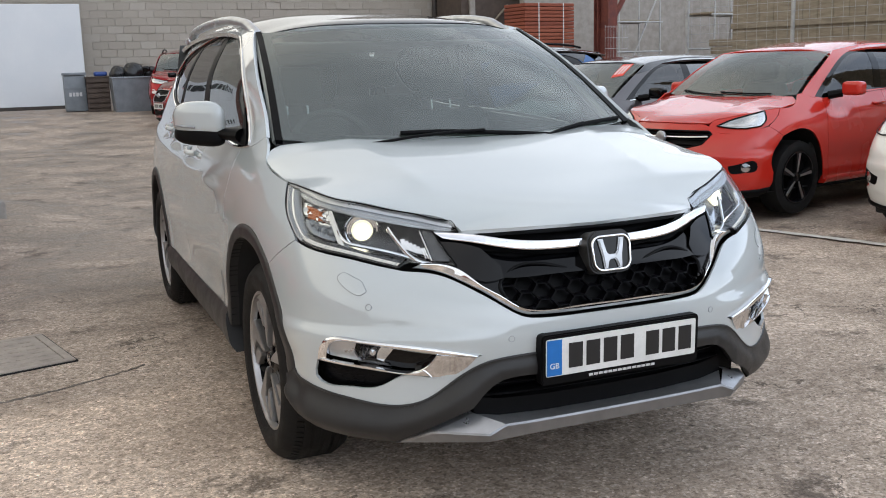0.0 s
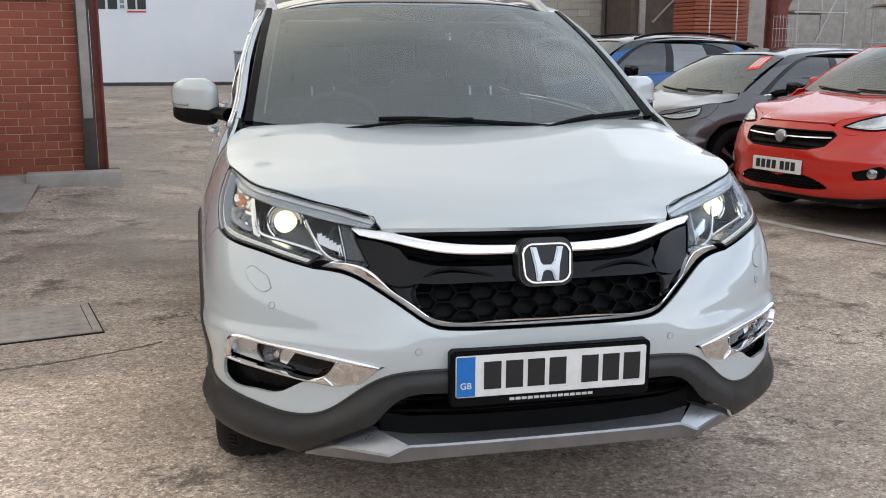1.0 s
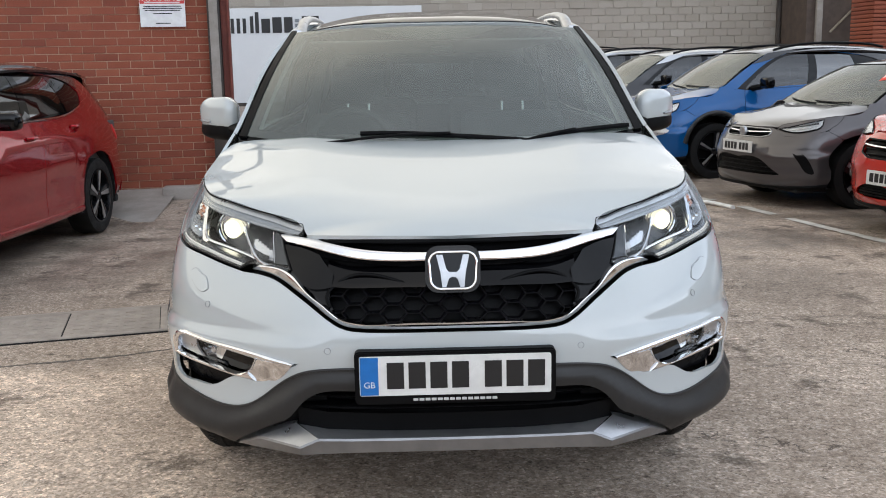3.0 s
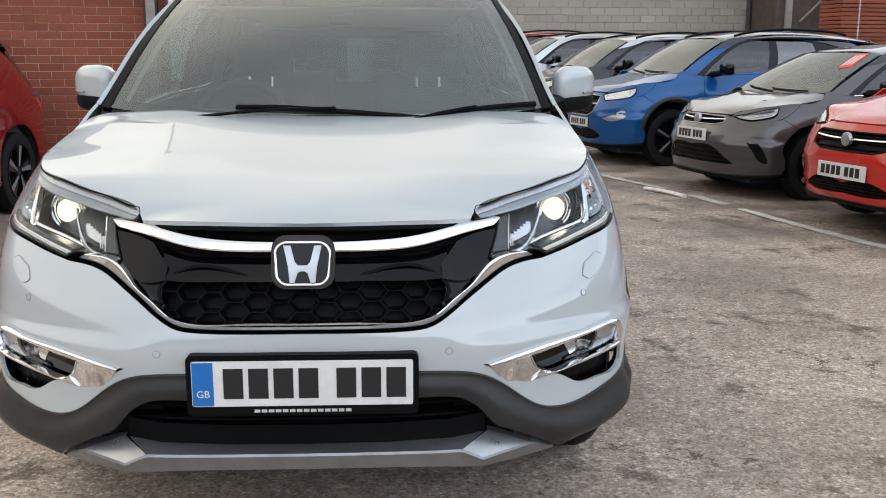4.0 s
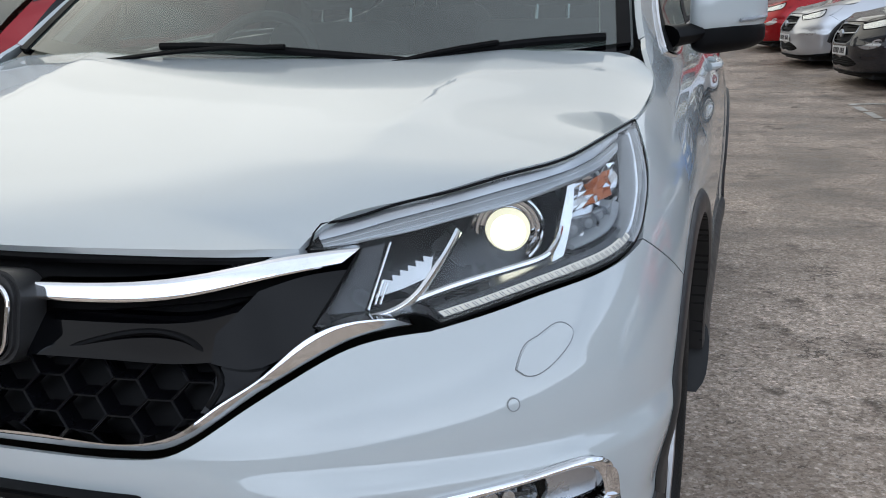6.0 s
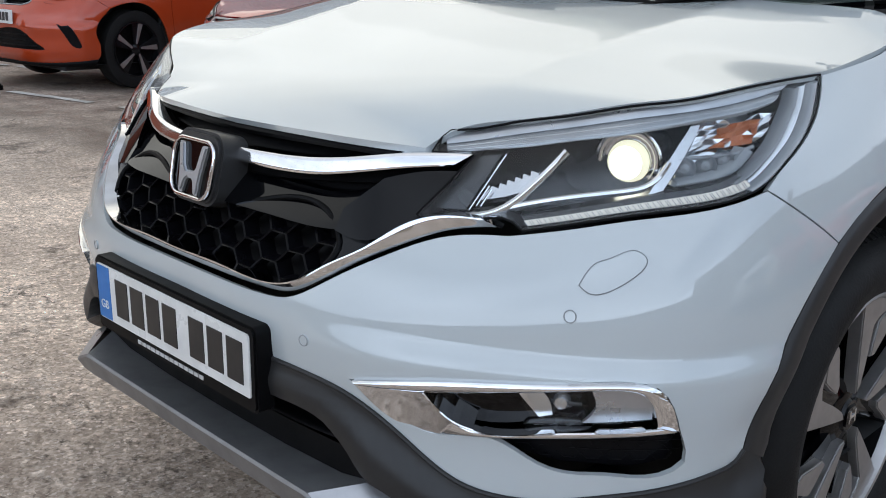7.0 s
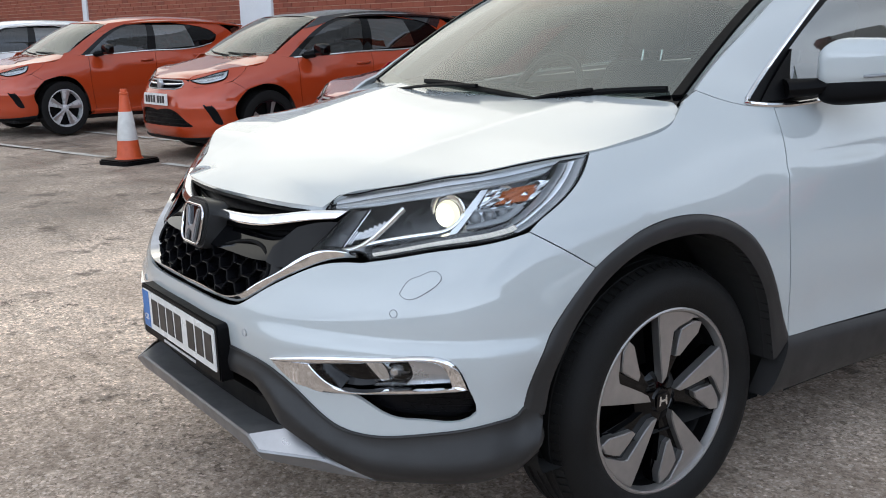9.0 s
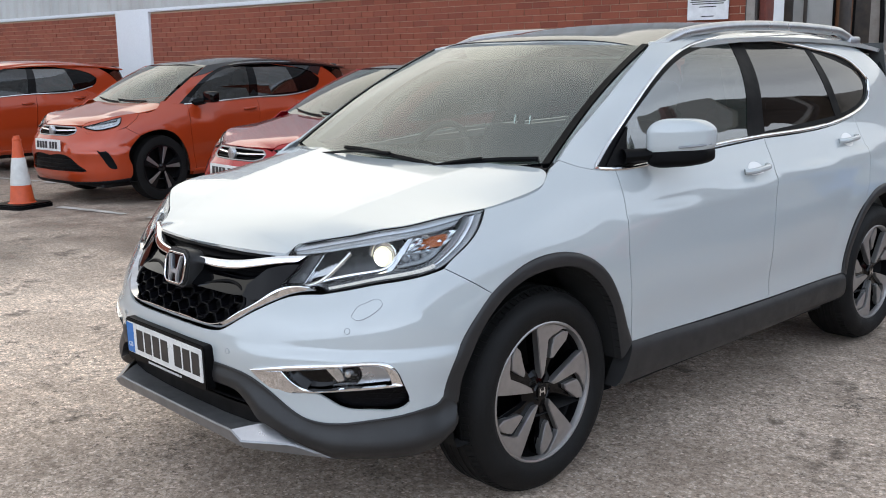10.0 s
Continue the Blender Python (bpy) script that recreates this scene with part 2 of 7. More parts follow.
def brickwork(name, tones, mortar=False):
    m, n, l, p = material(name)
    info = n.new("ShaderNodeObjectInfo")
    geo = n.new("ShaderNodeNewGeometry")
    ad = n.new("ShaderNodeMath")
    ad.operation = "ADD"
    l.new(info.outputs["Random"], ad.inputs[0])
    l.new(geo.outputs["Random Per Island"], ad.inputs[1])
    fr = n.new("ShaderNodeMath")
    fr.operation = "FRACT"
    l.new(ad.outputs[0], fr.inputs[0])
    cr = n.new("ShaderNodeValToRGB")
    cr.color_ramp.elements[0].color, cr.color_ramp.elements[1].color = (*tones[0], 1), (*tones[-1], 1)
    for i, t in enumerate(tones[1:-1]):
        cr.color_ramp.elements.new((i + 1) / (len(tones) - 1)).color = (*t, 1)
    l.new(fr.outputs[0], cr.inputs["Fac"])
    grime = noise_fac(n, l, 1.1, 7, 0.65, 0.42, 0.75, space="Object")
    g = noise_fac(n, l, 70, 4, 0.6, 0.3, 0.7)
    c1 = blend(n, l, g, blend(n, l, 0.25, cr.outputs["Color"], (0.02, 0.015, 0.01)), cr.outputs["Color"])
    l.new(c1, p.inputs["Base Color"])
    p.inputs["Roughness"].default_value = 0.85
    bump(n, l, p, g, 0.35, 0.002)
    return m


M = dict(
    white=paint("pearl_white_paint", (0.435, 0.468, 0.475), 0.0, 0.22, 1.78),
    red=paint("bright_red_paint", (0.48, 0.022, 0.013), 0.0, 0.25),
    deep_red=paint("deep_red_metallic_paint", (0.30, 0.004, 0.008), 0.5, 0.2, 1.35),
    orange=paint("orange_metallic_paint", (0.37, 0.044, 0.010), 0.15, 0.28),
    grey=paint("dark_grey_metallic_paint", (0.075, 0.068, 0.07), 0.5, 0.3),
    blue=paint("bright_blue_metallic_paint", (0.001, 0.072, 0.235), 0.25, 0.3, 1.4),
    black_paint=paint("black_paint", (0.012, 0.012, 0.015), 0.0, 0.2),
    silver_paint=paint("silver_metallic_paint", (0.50, 0.51, 0.53), 0.7, 0.3),
    plain_white=paint("solid_white_paint", (0.74, 0.74, 0.73), 0.0, 0.25),
    clad=plain("grey_textured_plastic", (0.023, 0.0225, 0.0225), 0.42, 0, 0.06, 500, 0.35),
    black=plain("black_plastic", (0.003, 0.003, 0.0035), 0.5, spec=0.1),
    gloss=plain("piano_black", (0.001, 0.001, 0.0015), 0.03, spec=0.28),
    wheel_black=plain("black_alloy", (0.007, 0.007, 0.008), 0.15, spec=0.4),
    wheel_silver=plain("silver_wheel_paint", (0.60, 0.60, 0.61), 0.3, 0.3),
    liner=plain("wheel_arch_liner", (0.008, 0.008, 0.008), 0.9),
    seam=plain("grey_seam", (0.26, 0.275, 0.28), 0.6),
    chrome=plain("chrome", (0.86, 0.86, 0.87), 0.07, 1.0),
    satin=plain("satin_silver", (0.50, 0.51, 0.53), 0.32, 0.85),
    # darker satin copies: shade painted into the skid plate's shelf and lip
    darkened_satin=plain("darkened_satin_metal", (0.34, 0.343, 0.35), 0.35, 0.7),
    shaded_lip_satin=plain("shaded_satin_lip", (0.27, 0.272, 0.278), 0.38, 0.8),
    alloy=plain("machined_alloy", (0.46, 0.45, 0.445), 0.38, 0.9),
    rubber=worn("tyre_rubber", (0.005, 0.005, 0.005), (0.010, 0.0097, 0.0095), 9, (0.55, 0.75), 0, 0.3, 200, spec=0.22),
    screen=glass("windscreen_glass", (0.52, 0.59, 0.55), 2.55, veil=0.065),
    tint=glass("privacy_glass", (0.05, 0.055, 0.06), 2.7),
    rear_glass=glass("rear_screen_glass", (0.03, 0.035, 0.035), 1.8),
    mesh_black=plain("grille_mesh_black", (0.003, 0.003, 0.004), 0.3, spec=0.12),
    back_pane=glass("back_window_glass", (0.34, 0.39, 0.39), 1.5, veil=0.10),
    joint=worn("joint_dirt", (0.10, 0.084, 0.070), (0.20, 0.17, 0.145), 22, (0.85, 0.95), 0, 0.5),
    far_side=glass("parked_car_glass", (0.10, 0.115, 0.12), 1.9),
    side=glass("side_glass", (0.30, 0.36, 0.36), 3.1, veil=0.04),
    lens=glass("lamp_lens", (0.92, 0.94, 0.95), 1.45),
    roofglass=plain("dark_roof_glass", (0.012, 0.014, 0.018), 0.04),
    lamp_black=plain("lamp_bezel", (0.075, 0.078, 0.083), 0.25, 0.6),
    lamp_silver=plain("lamp_reflector", (0.75, 0.76, 0.78), 0.16, 1.0),
    lamp_grey=plain("light_guide", (0.25, 0.265, 0.28), 0.08),
    guide=plain("frosted_guide", (0.33, 0.345, 0.36), 0.14, 0.5),
    amber=plain("amber_lens", (0.42, 0.12, 0.035), 0.12, 0.35),
    beam=lit("headlamp_beam", (1.0, 0.93, 0.70), 7.0),
    beam_rim=lit("headlamp_lens_rim", (1.0, 0.94, 0.68), 1.1, 0.3),
    drl=lit("daytime_light", (1.0, 0.96, 0.88), 0.42, 0.35),
    plate=plain("plate_white", (0.72, 0.72, 0.70), 0.3),
    plate_y=plain("plate_blue", (0.008, 0.15, 0.48), 0.35),
    ink=plain("plate_black", (0.012, 0.012, 0.013), 0.4),
    pale=plain("pale_print", (0.55, 0.55, 0.55), 0.5),
    cabin=worn("cabin_plastic", (0.05, 0.053, 0.052), (0.07, 0.073, 0.072), 6, (0.6, 0.8), 0, 0.2),
    seat=worn("seat_cloth", (0.045, 0.047, 0.048), (0.065, 0.067, 0.067), 12, (0.8, 0.95), 0, 0.4, 300),
    cabin_light=worn("pillar_trim", (0.36, 0.38, 0.36), (0.42, 0.44, 0.41), 5, (0.7, 0.8)),
    asphalt=asphalt(),
    brick=brickwork("red_brick", [(0.20, 0.046, 0.024), (0.27, 0.068, 0.034), (0.245, 0.058, 0.029), (0.295, 0.079, 0.040)]),
    mortar=worn("mortar", (0.42, 0.30, 0.21), (0.53, 0.39, 0.285), 2, (0.85, 0.95), 0, 0.4),
    block=brickwork("grey_block", [(0.32, 0.285, 0.24), (0.37, 0.33, 0.28), (0.345, 0.305, 0.26), (0.41, 0.37, 0.32)]),
    block_mortar=worn("block_mortar", (0.36, 0.325, 0.285), (0.42, 0.38, 0.335), 2, (0.85, 0.95), 0, 0.3),
    panel_white=worn("white_sheet", (0.60, 0.62, 0.64), (0.66, 0.67, 0.68), 0.6, (0.45, 0.6)),
    sheet=worn("pale_corrugated_sheet", (0.38, 0.38, 0.365), (0.47, 0.47, 0.45), 1.5, (0.5, 0.7)),
    rust=worn("rusty_red_steel", (0.10, 0.020, 0.014), (0.17, 0.045, 0.03), 6, (0.7, 0.9), 0, 0.4),
    dark_steel=worn("dark_weathered_steel", (0.025, 0.022, 0.02), (0.07, 0.055, 0.045), 5, (0.6, 0.85), 0, 0.3),
    galv=worn("galvanised_steel", (0.33, 0.33, 0.33), (0.46, 0.46, 0.45), 8, (0.4, 0.6), 0.6),
    timber=worn("weathered_timber", (0.20, 0.165, 0.12), (0.31, 0.265, 0.20), 3, (0.8, 0.95), 0, 0.4, 90, stretch=(1, 1, 6)),
    dark_timber=worn("dark_timber", (0.06, 0.042, 0.034), (0.10, 0.075, 0.06), 4, (0.8, 0.95), 0, 0.3),
    door_brown=worn("brown_door_paint", (0.10, 0.045, 0.02), (0.16, 0.07, 0.03), 4, (0.4, 0.6)),
    concrete=worn("concrete", (0.24, 0.215, 0.19), (0.34, 0.31, 0.28), 4, (0.8, 0.95), 0, 0.4),
    line=worn("road_paint", (0.44, 0.42, 0.38), (0.62, 0.60, 0.55), 7, (0.7, 0.85), 0, 0.3),
    iron=worn("cast_iron", (0.30, 0.258, 0.22), (0.43, 0.375, 0.32), 9, (0.6, 0.8), 0.0, 0.4),
    cone=plain("cone_orange", (0.58, 0.085, 0.02), 0.45),
    cone_white=plain("cone_white", (0.62, 0.61, 0.58), 0.5),
    bin_grey=worn("bin_grey", (0.16, 0.18, 0.20), (0.22, 0.24, 0.26), 4, (0.5, 0.7)),
    bag=plain("black_bag", (0.010, 0.010, 0.011), 0.3),
    lid_blue=plain("blue_lid", (0.02, 0.06, 0.25), 0.4),
    sign_red=plain("sign_red", (0.55, 0.03, 0.03), 0.4),
    sign_white=plain("sign_white", (0.72, 0.72, 0.72), 0.4),
    sticker=plain("sticker_red", (0.80, 0.05, 0.02), 0.4),
    litter=plain("white_plastic", (0.75, 0.74, 0.71), 0.45),
)


class Spline:
    """Natural cubic spline through knots, for values of any width."""
    def __init__(self, x, y):
        self.x, self.y = np.array(x, float), np.array(y, float)
        n, h = len(x), np.diff(self.x)
        a = np.eye(n)
        r = np.zeros_like(self.y)
        for i in range(1, n - 1):
            a[i, i - 1:i + 2] = h[i - 1], 2 * (h[i - 1] + h[i]), h[i]
            r[i] = 6 * ((self.y[i + 1] - self.y[i]) / h[i] - (self.y[i] - self.y[i - 1]) / h[i - 1])
        self.m = np.linalg.solve(a, r)

    def __call__(self, t):
        t = np.atleast_1d(np.asarray(t, float))
        i = np.clip(np.searchsorted(self.x, t) - 1, 0, len(self.x) - 2)
        h = self.x[i + 1] - self.x[i]
        tc = np.clip(t, self.x[0], self.x[-1])
        a, b = (self.x[i + 1] - tc) / h, (tc - self.x[i]) / h
        if self.y.ndim > 1:
            a, b, h = a[:, None], b[:, None], h[:, None]
        return a * self.y[i] + b * self.y[i + 1] + ((a ** 3 - a) * self.m[i] + (b ** 3 - b) * self.m[i + 1]) * h * h / 6


class Shell:
    """The lower body: a plan line round the car, s metres from the nose, swelled in or out by height."""
    def __init__(self, plan, stations, heights, table):
        p = np.array(plan, float)
        k = np.r_[0, np.cumsum(np.hypot(*np.diff(p, axis=0).T))]
        fine = Spline(k, p)(np.linspace(0, k[-1], 1500))
        self.s = np.r_[0, np.cumsum(np.hypot(*np.diff(fine, axis=0).T))]
        self.p = fine
        t = np.gradient(fine, self.s, axis=0)
        t[0], t[-1] = (1, 0), (-1, 0)
        t /= np.linalg.norm(t, axis=1)[:, None]
        self.n = np.c_[t[:, 1], -t[:, 0]]
        self.place, self.out = Spline(self.s[::12], fine[::12]), Spline(self.s[::12], self.n[::12])
        self.st = k[list(stations)]
        self.ws, self.wz = Spline(self.st, np.eye(len(stations))), Spline(heights, np.eye(len(heights)))
        self.table = np.array(table, float)

    def shape(self, q, y, z):
        """Arch flares, the ledge over the fog lamps and the door crease."""
        def ease(t):
            t = np.clip(t, 0, 1)
            return t * t * (3 - 2 * t)
        flare = sum(a * ease((0.62 - np.hypot(y - c, z - 0.36)) / 0.13) for c, a in ((0.945, 0.004), (3.565, 0.006)))
        side = ease((q - 0.85) / 0.3)
        ledge = 0.016 * ease((0.640 - z) / 0.046) * ease((z - 0.42) / 0.15) * ease((q - 0.30) / 0.25) * (1 - ease((q - 1.0) / 0.22))
        line = 0.90 + 0.05 * (q - 1.9)
        crease = 0.010 * np.exp(-np.where(z > line, (z - line) / 0.012, (line - z) / 0.07) ** 2) * ease((q - 1.75) / 0.4)
        tuck = -0.006 * np.exp(-((z - 0.56) / 0.10) ** 2) * ease((q - 1.9) / 0.3) * (1 - ease((q - 3.4) / 0.3))
        corner = -0.016 * np.exp(-((z - 0.50) / 0.07) ** 2) * ease((q - 0.95) / 0.12) * (1 - ease((q - 1.25) / 0.15)) - 0.012 * ease((0.47 - z) / 0.06) * ease((q - 0.95) / 0.1) * (1 - ease((q - 1.3) / 0.2))
        return flare * side + ledge + crease + tuck + corner

    def s_at_x(self, x):
        half = len(self.s) // 2
        return np.interp(x, self.p[:half, 0], self.s[:half])

    def s_at_y(self, y):
        k = np.searchsorted(self.p[:, 1], .5)
        return np.interp(y, self.p[k:, 1], self.s[k:])

    def __call__(self, s, z, out=0.0):
        s, z = np.broadcast_arrays(np.atleast_1d(np.asarray(s, float)), np.asarray(z, float))
        side = np.where(s < 0, -1.0, 1.0)
        q = np.abs(s)
        d = np.einsum("ij,jk,ik->i", self.ws(q), self.table, self.wz(z)) + out
        x, y = self.place(q).T
        d = d + self.shape(q, y, z)
        nx, ny = self.out(q).T
        return np.c_[side * (x + d * nx), y + d * ny, z]


SUV = Shell(
    [(0, .03), (.20, .032), (.36, .047), (.50, .09), (.62, .155), (.72, .235), (.80, .325), (.855, .43), (.885, .56), (.90, .72), (.905, .95),
     (.905, 1.5), (.899, 2.6), (.884, 3.4), (.864, 3.9), (.825, 4.25), (.74, 4.45), (.6, 4.53), (.3, 4.56), (0, 4.57)],
    (0, 2, 4, 6, 8, 10, 11, 12, 14, 16, 19),
    (.20, .30, .40, .50, .60, .70, .80, .90, 1.0, 1.1, 1.3, 1.5, 1.62),
    [(-.08, -.01, 0, 0, .01, -.005, -.05, -.12, -.25, -.4, -.75, -1.15, -1.4),
     (-.08, -.02, 0, 0, .008, -.02, -.085, -.165, -.30, -.45, -.8, -1.2, -1.45),
     (-.07, -.02, 0, -.01, -.003, -.02, -.08, -.16, -.28, -.42, -.75, -1.1, -1.35),
     (-.05, -.01, .012, .008, .010, .004, -.03, -.09, -.18, -.3, -.6, -.95, -1.2),
     (-.04, -.01, .01, .01, .005, 0, -.015, -.05, -.115, -.2, -.4, -.65, -.85),
     (-.04, -.01, 0, 0, 0, 0, -.005, -.025, -.07, -.13, -.24, -.40, -.52),
     (-.05, -.02, -.01, -.01, 0, 0, -.005, -.02, -.05, -.11, -.17, -.275, -.365),
     (-.05, -.02, -.01, -.01, 0, 0, -.005, -.02, -.05, -.11, -.165, -.265, -.36),
     (-.05, -.02, 0, 0, 0, 0, -.005, -.02, -.05, -.09, -.165, -.27, -.37),
     (-.05, -.02, 0, 0, 0, -.01, -.02, -.03, -.06, -.09, -.2, -.32, -.44),
     (-.06, -.02, 0, 0, 0, -.05, -.05, -.06, -.08, -.1, -.2, -.36, -.5)])


# ---- shaping tools ----
class Geo:
    """Points, faces and, where known, the true normals at the face corners."""
    def __init__(self, v, f, n=None):
        self.v, self.f, self.n = np.asarray(v, float).reshape(-1, 3), [tuple(int(i) for i in q) for q in f], n

    def mirrored(self):
        n = None if self.n is None else [[(-a, b, c) for a, b, c in reversed(q)] for q in self.n]
        return Geo(self.v * (-1, 1, 1), [tuple(reversed(q)) for q in self.f], n)

    def moved(self, m):
        v = np.array([(m @ Vector(p))[:] for p in self.v])
        r = m.to_3x3().normalized()
        n = None if self.n is None else [[(r @ Vector(a))[:] for a in q] for q in self.n]
        return Geo(v, self.f, n)

    def mapped(self, fn):
        return Geo(fn(self.v), self.f)

    def __add__(self, o):
        k = len(self.v)
        n = None
        if self.n is not None and o.n is not None:
            n = self.n + o.n
        return Geo(np.r_[self.v, o.v], self.f + [tuple(i + k for i in q) for q in o.f], n)


def mesh_of(name, geo, mat, smooth=35):
    me = bpy.data.meshes.new(name)
    me.from_pydata(geo.v.tolist(), [], geo.f)
    if mat:
        me.materials.append(mat)
    if geo.n is not None:
        me.shade_smooth()
        me.normals_split_custom_set([c for q in geo.n for c in q])
    elif smooth:
        me.shade_smooth()
        me.set_sharp_from_angle(angle=radians(smooth))
    me.update()
    return me


def part(name, geo, mat, parent, label="", smooth=35):
    ob = new(name, mesh_of(name, geo, mat, smooth))
    ob.parent = parent
    if label:
        tagged(ob, label)
    return ob


def thing(name, label, category, m=Matrix(), group="", kind=""):
    ob = tagged(new(name), label, category, group, kind)
    ob.matrix_basis = m
    return ob


def solid(name, geo, mat, label, category, m=Matrix(), group="", kind="", smooth=35):
    ob = tagged(new(name, mesh_of(name, geo, mat, smooth)), label, category, group, kind)
    ob.matrix_basis = m
    return ob


def curve(pts, step=0.02):
    """A smooth line through plan points, at an even step."""
    p = np.array(pts, float)
    k = np.r_[0, np.cumsum(np.linalg.norm(np.diff(p, axis=0), axis=1))]
    n = max(2, int(math.ceil(k[-1] / step)) + 1)
    if len(p) == 2:
        return p[0] + (p[1] - p[0]) * np.linspace(0, 1, n)[:, None]
    return Spline(k, p)(np.linspace(0, k[-1], n))


def outline(*runs, step=0.02):
    """A closed line out of smooth runs that meet at corners."""
    out = []
    for r in runs:
        c = curve(r, step)
        if out and np.linalg.norm(out[-1] - c[0]) < 1e-6:
            c = c[1:]
        out.extend(c)
    if np.linalg.norm(out[0] - out[-1]) < 1e-6:
        out.pop()
    return np.array(out)


def inside(poly, q):
    x, y = q[:, 0], q[:, 1]
    r = np.zeros(len(q), bool)
    a, b = poly, np.roll(poly, -1, axis=0)
    for (x0, y0), (x1, y1) in zip(a, b):
        if y0 != y1:
            r ^= ((y0 > y) != (y1 > y)) & (x < (x1 - x0) * (y - y0) / (y1 - y0) + x0)
    return r


def shrink(poly, d):
    """A closed line drawn in by d."""
    a = poly - np.roll(poly, 1, axis=0)
    b = np.roll(poly, -1, axis=0) - poly
    t = a / (np.linalg.norm(a, axis=1)[:, None] + 1e-9) + b / (np.linalg.norm(b, axis=1)[:, None] + 1e-9)
    t /= np.linalg.norm(t, axis=1)[:, None] + 1e-9
    area = np.sum(poly[:, 0] * np.roll(poly[:, 1], -1) - poly[:, 1] * np.roll(poly[:, 0], -1))
    n = np.c_[-t[:, 1], t[:, 0]] * (1 if area > 0 else -1)
    return poly + n * d


def panel(surf, line, holes=(), out=0.0, thick=0.012, h=0.03, gap=0.0, back=True):
    """A sheet of some thickness on a curved surface, cut to an outline with holes."""
    line = shrink(line, gap) if gap else line
    rings = [line, *holes]
    lo, hi = line.min(0), line.max(0)
    gx, gy = np.meshgrid(np.arange(lo[0] + h / 2, hi[0], h), np.arange(lo[1] + h / 2, hi[1], h))
    gx[1::2] += h / 2
    g = np.c_[gx.ravel(), gy.ravel()]
    ok = inside(line, g)
    for hole in holes:
        ok &= ~inside(hole, g)
    g = g[ok]
    edge = np.concatenate(rings)
    if len(g):
        near = np.full(len(g), 9.0)
        for e in edge:
            near = np.minimum(near, np.hypot(*(g - e).T))
        g = g[near > h * 0.45]
    pts = np.r_[edge, g]
    seams, k = [], 0
    for r in rings:
        seams += [(k + i, k + (i + 1) % len(r)) for i in range(len(r))]
        k += len(r)
    v, _, f, *_ = delaunay_2d_cdt([Vector(p) for p in pts], seams, [], 0, 1e-6)
    v = np.array([p[:] for p in v])
    f = np.array([q for q in f if len(q) == 3])
    mid = v[f].mean(1)
    ok = inside(line, mid)
    for hole in holes:
        ok &= ~inside(hole, mid)
    f = f[ok]
    a, b, c = v[f[:, 0]], v[f[:, 1]], v[f[:, 2]]
    turn = (b[:, 0] - a[:, 0]) * (c[:, 1] - a[:, 1]) - (b[:, 1] - a[:, 1]) * (c[:, 0] - a[:, 0])
    f[turn < 0] = f[turn < 0][:, ::-1]
    f = f[np.abs(turn) > 1e-9]
    p = surf(v[:, 0], v[:, 1], out)
    e = 0.004
    du = surf(v[:, 0] + e, v[:, 1], out) - surf(v[:, 0] - e, v[:, 1], out)
    dv = surf(v[:, 0], v[:, 1] + e, out) - surf(v[:, 0], v[:, 1] - e, out)
    n = np.cross(du, dv)
    n /= np.linalg.norm(n, axis=1)[:, None] + 1e-12
    k = len(v)
    faces = [tuple(q) for q in f]
    norms = [[tuple(n[i]) for i in q] for q in f]
    verts = p
    if thick:
        verts = np.r_[p, p - n * thick]
        count = {}
        for q in faces:
            for i in range(3):
                count[(q[i], q[(i + 1) % 3])] = 1
        for i, j in list(count):
            if (j, i) not in count:
                faces.append((i, i + k, j + k, j))
        if back:
            faces += [(a + k, c + k, b + k) for a, b, c in f]
        for q in faces[len(norms):]:
            w = np.cross(verts[q[1]] - verts[q[0]], verts[q[2]] - verts[q[0]])
            w = w / (np.linalg.norm(w) + 1e-12)
            norms.append([tuple(w)] * len(q))
    return Geo(verts, faces, norms)


def grid_faces(nu, nv, ring_u=False, ring_v=False):
    f = []
    for i in range(nu if ring_u else nu - 1):
        for j in range(nv if ring_v else nv - 1):
            a, b = i * nv + j, ((i + 1) % nu) * nv + j
            c, d = ((i + 1) % nu) * nv + (j + 1) % nv, i * nv + (j + 1) % nv
            f.append((a, b, c, d))
    return f


def ribbon(surf, low, high, rise=0.006, out=0.0, n=40, m=7, power=2.0, deep=0.012, dip=0.0):
    """A raised moulding between two lines of a surface, with a rounded back."""
    def even(c):
        p = curve(c, 0.004)
        return p[np.linspace(0, len(p) - 1, n).round().astype(int)]
    a, b = even(low), even(high)
    w = np.linspace(0, 1, m)
    rows = []
    for i, t in enumerate(w):
        q = a + (b - a) * t
        rows.append(surf(q[:, 0], q[:, 1], out - dip * (1 - t) + rise * (1 - abs(2 * t - 1) ** power)))
    rows.insert(0, surf(a[:, 0], a[:, 1], out - dip - deep))
    rows.append(surf(b[:, 0], b[:, 1], out - deep))
    v = np.stack(rows, 1).reshape(-1, 3)
    k = len(rows)
    f = grid_faces(n, k)
    f += [tuple(range(k))[::-1], tuple((n - 1) * k + i for i in range(k))]
    return Geo(v, f)


def cord(surf, line, r=0.004, out=0.0, sides=8, closed=False):
    """A round bead along a line of a surface."""
    p = surf(line[:, 0], line[:, 1], out)
    return tube(p, r, sides, closed)


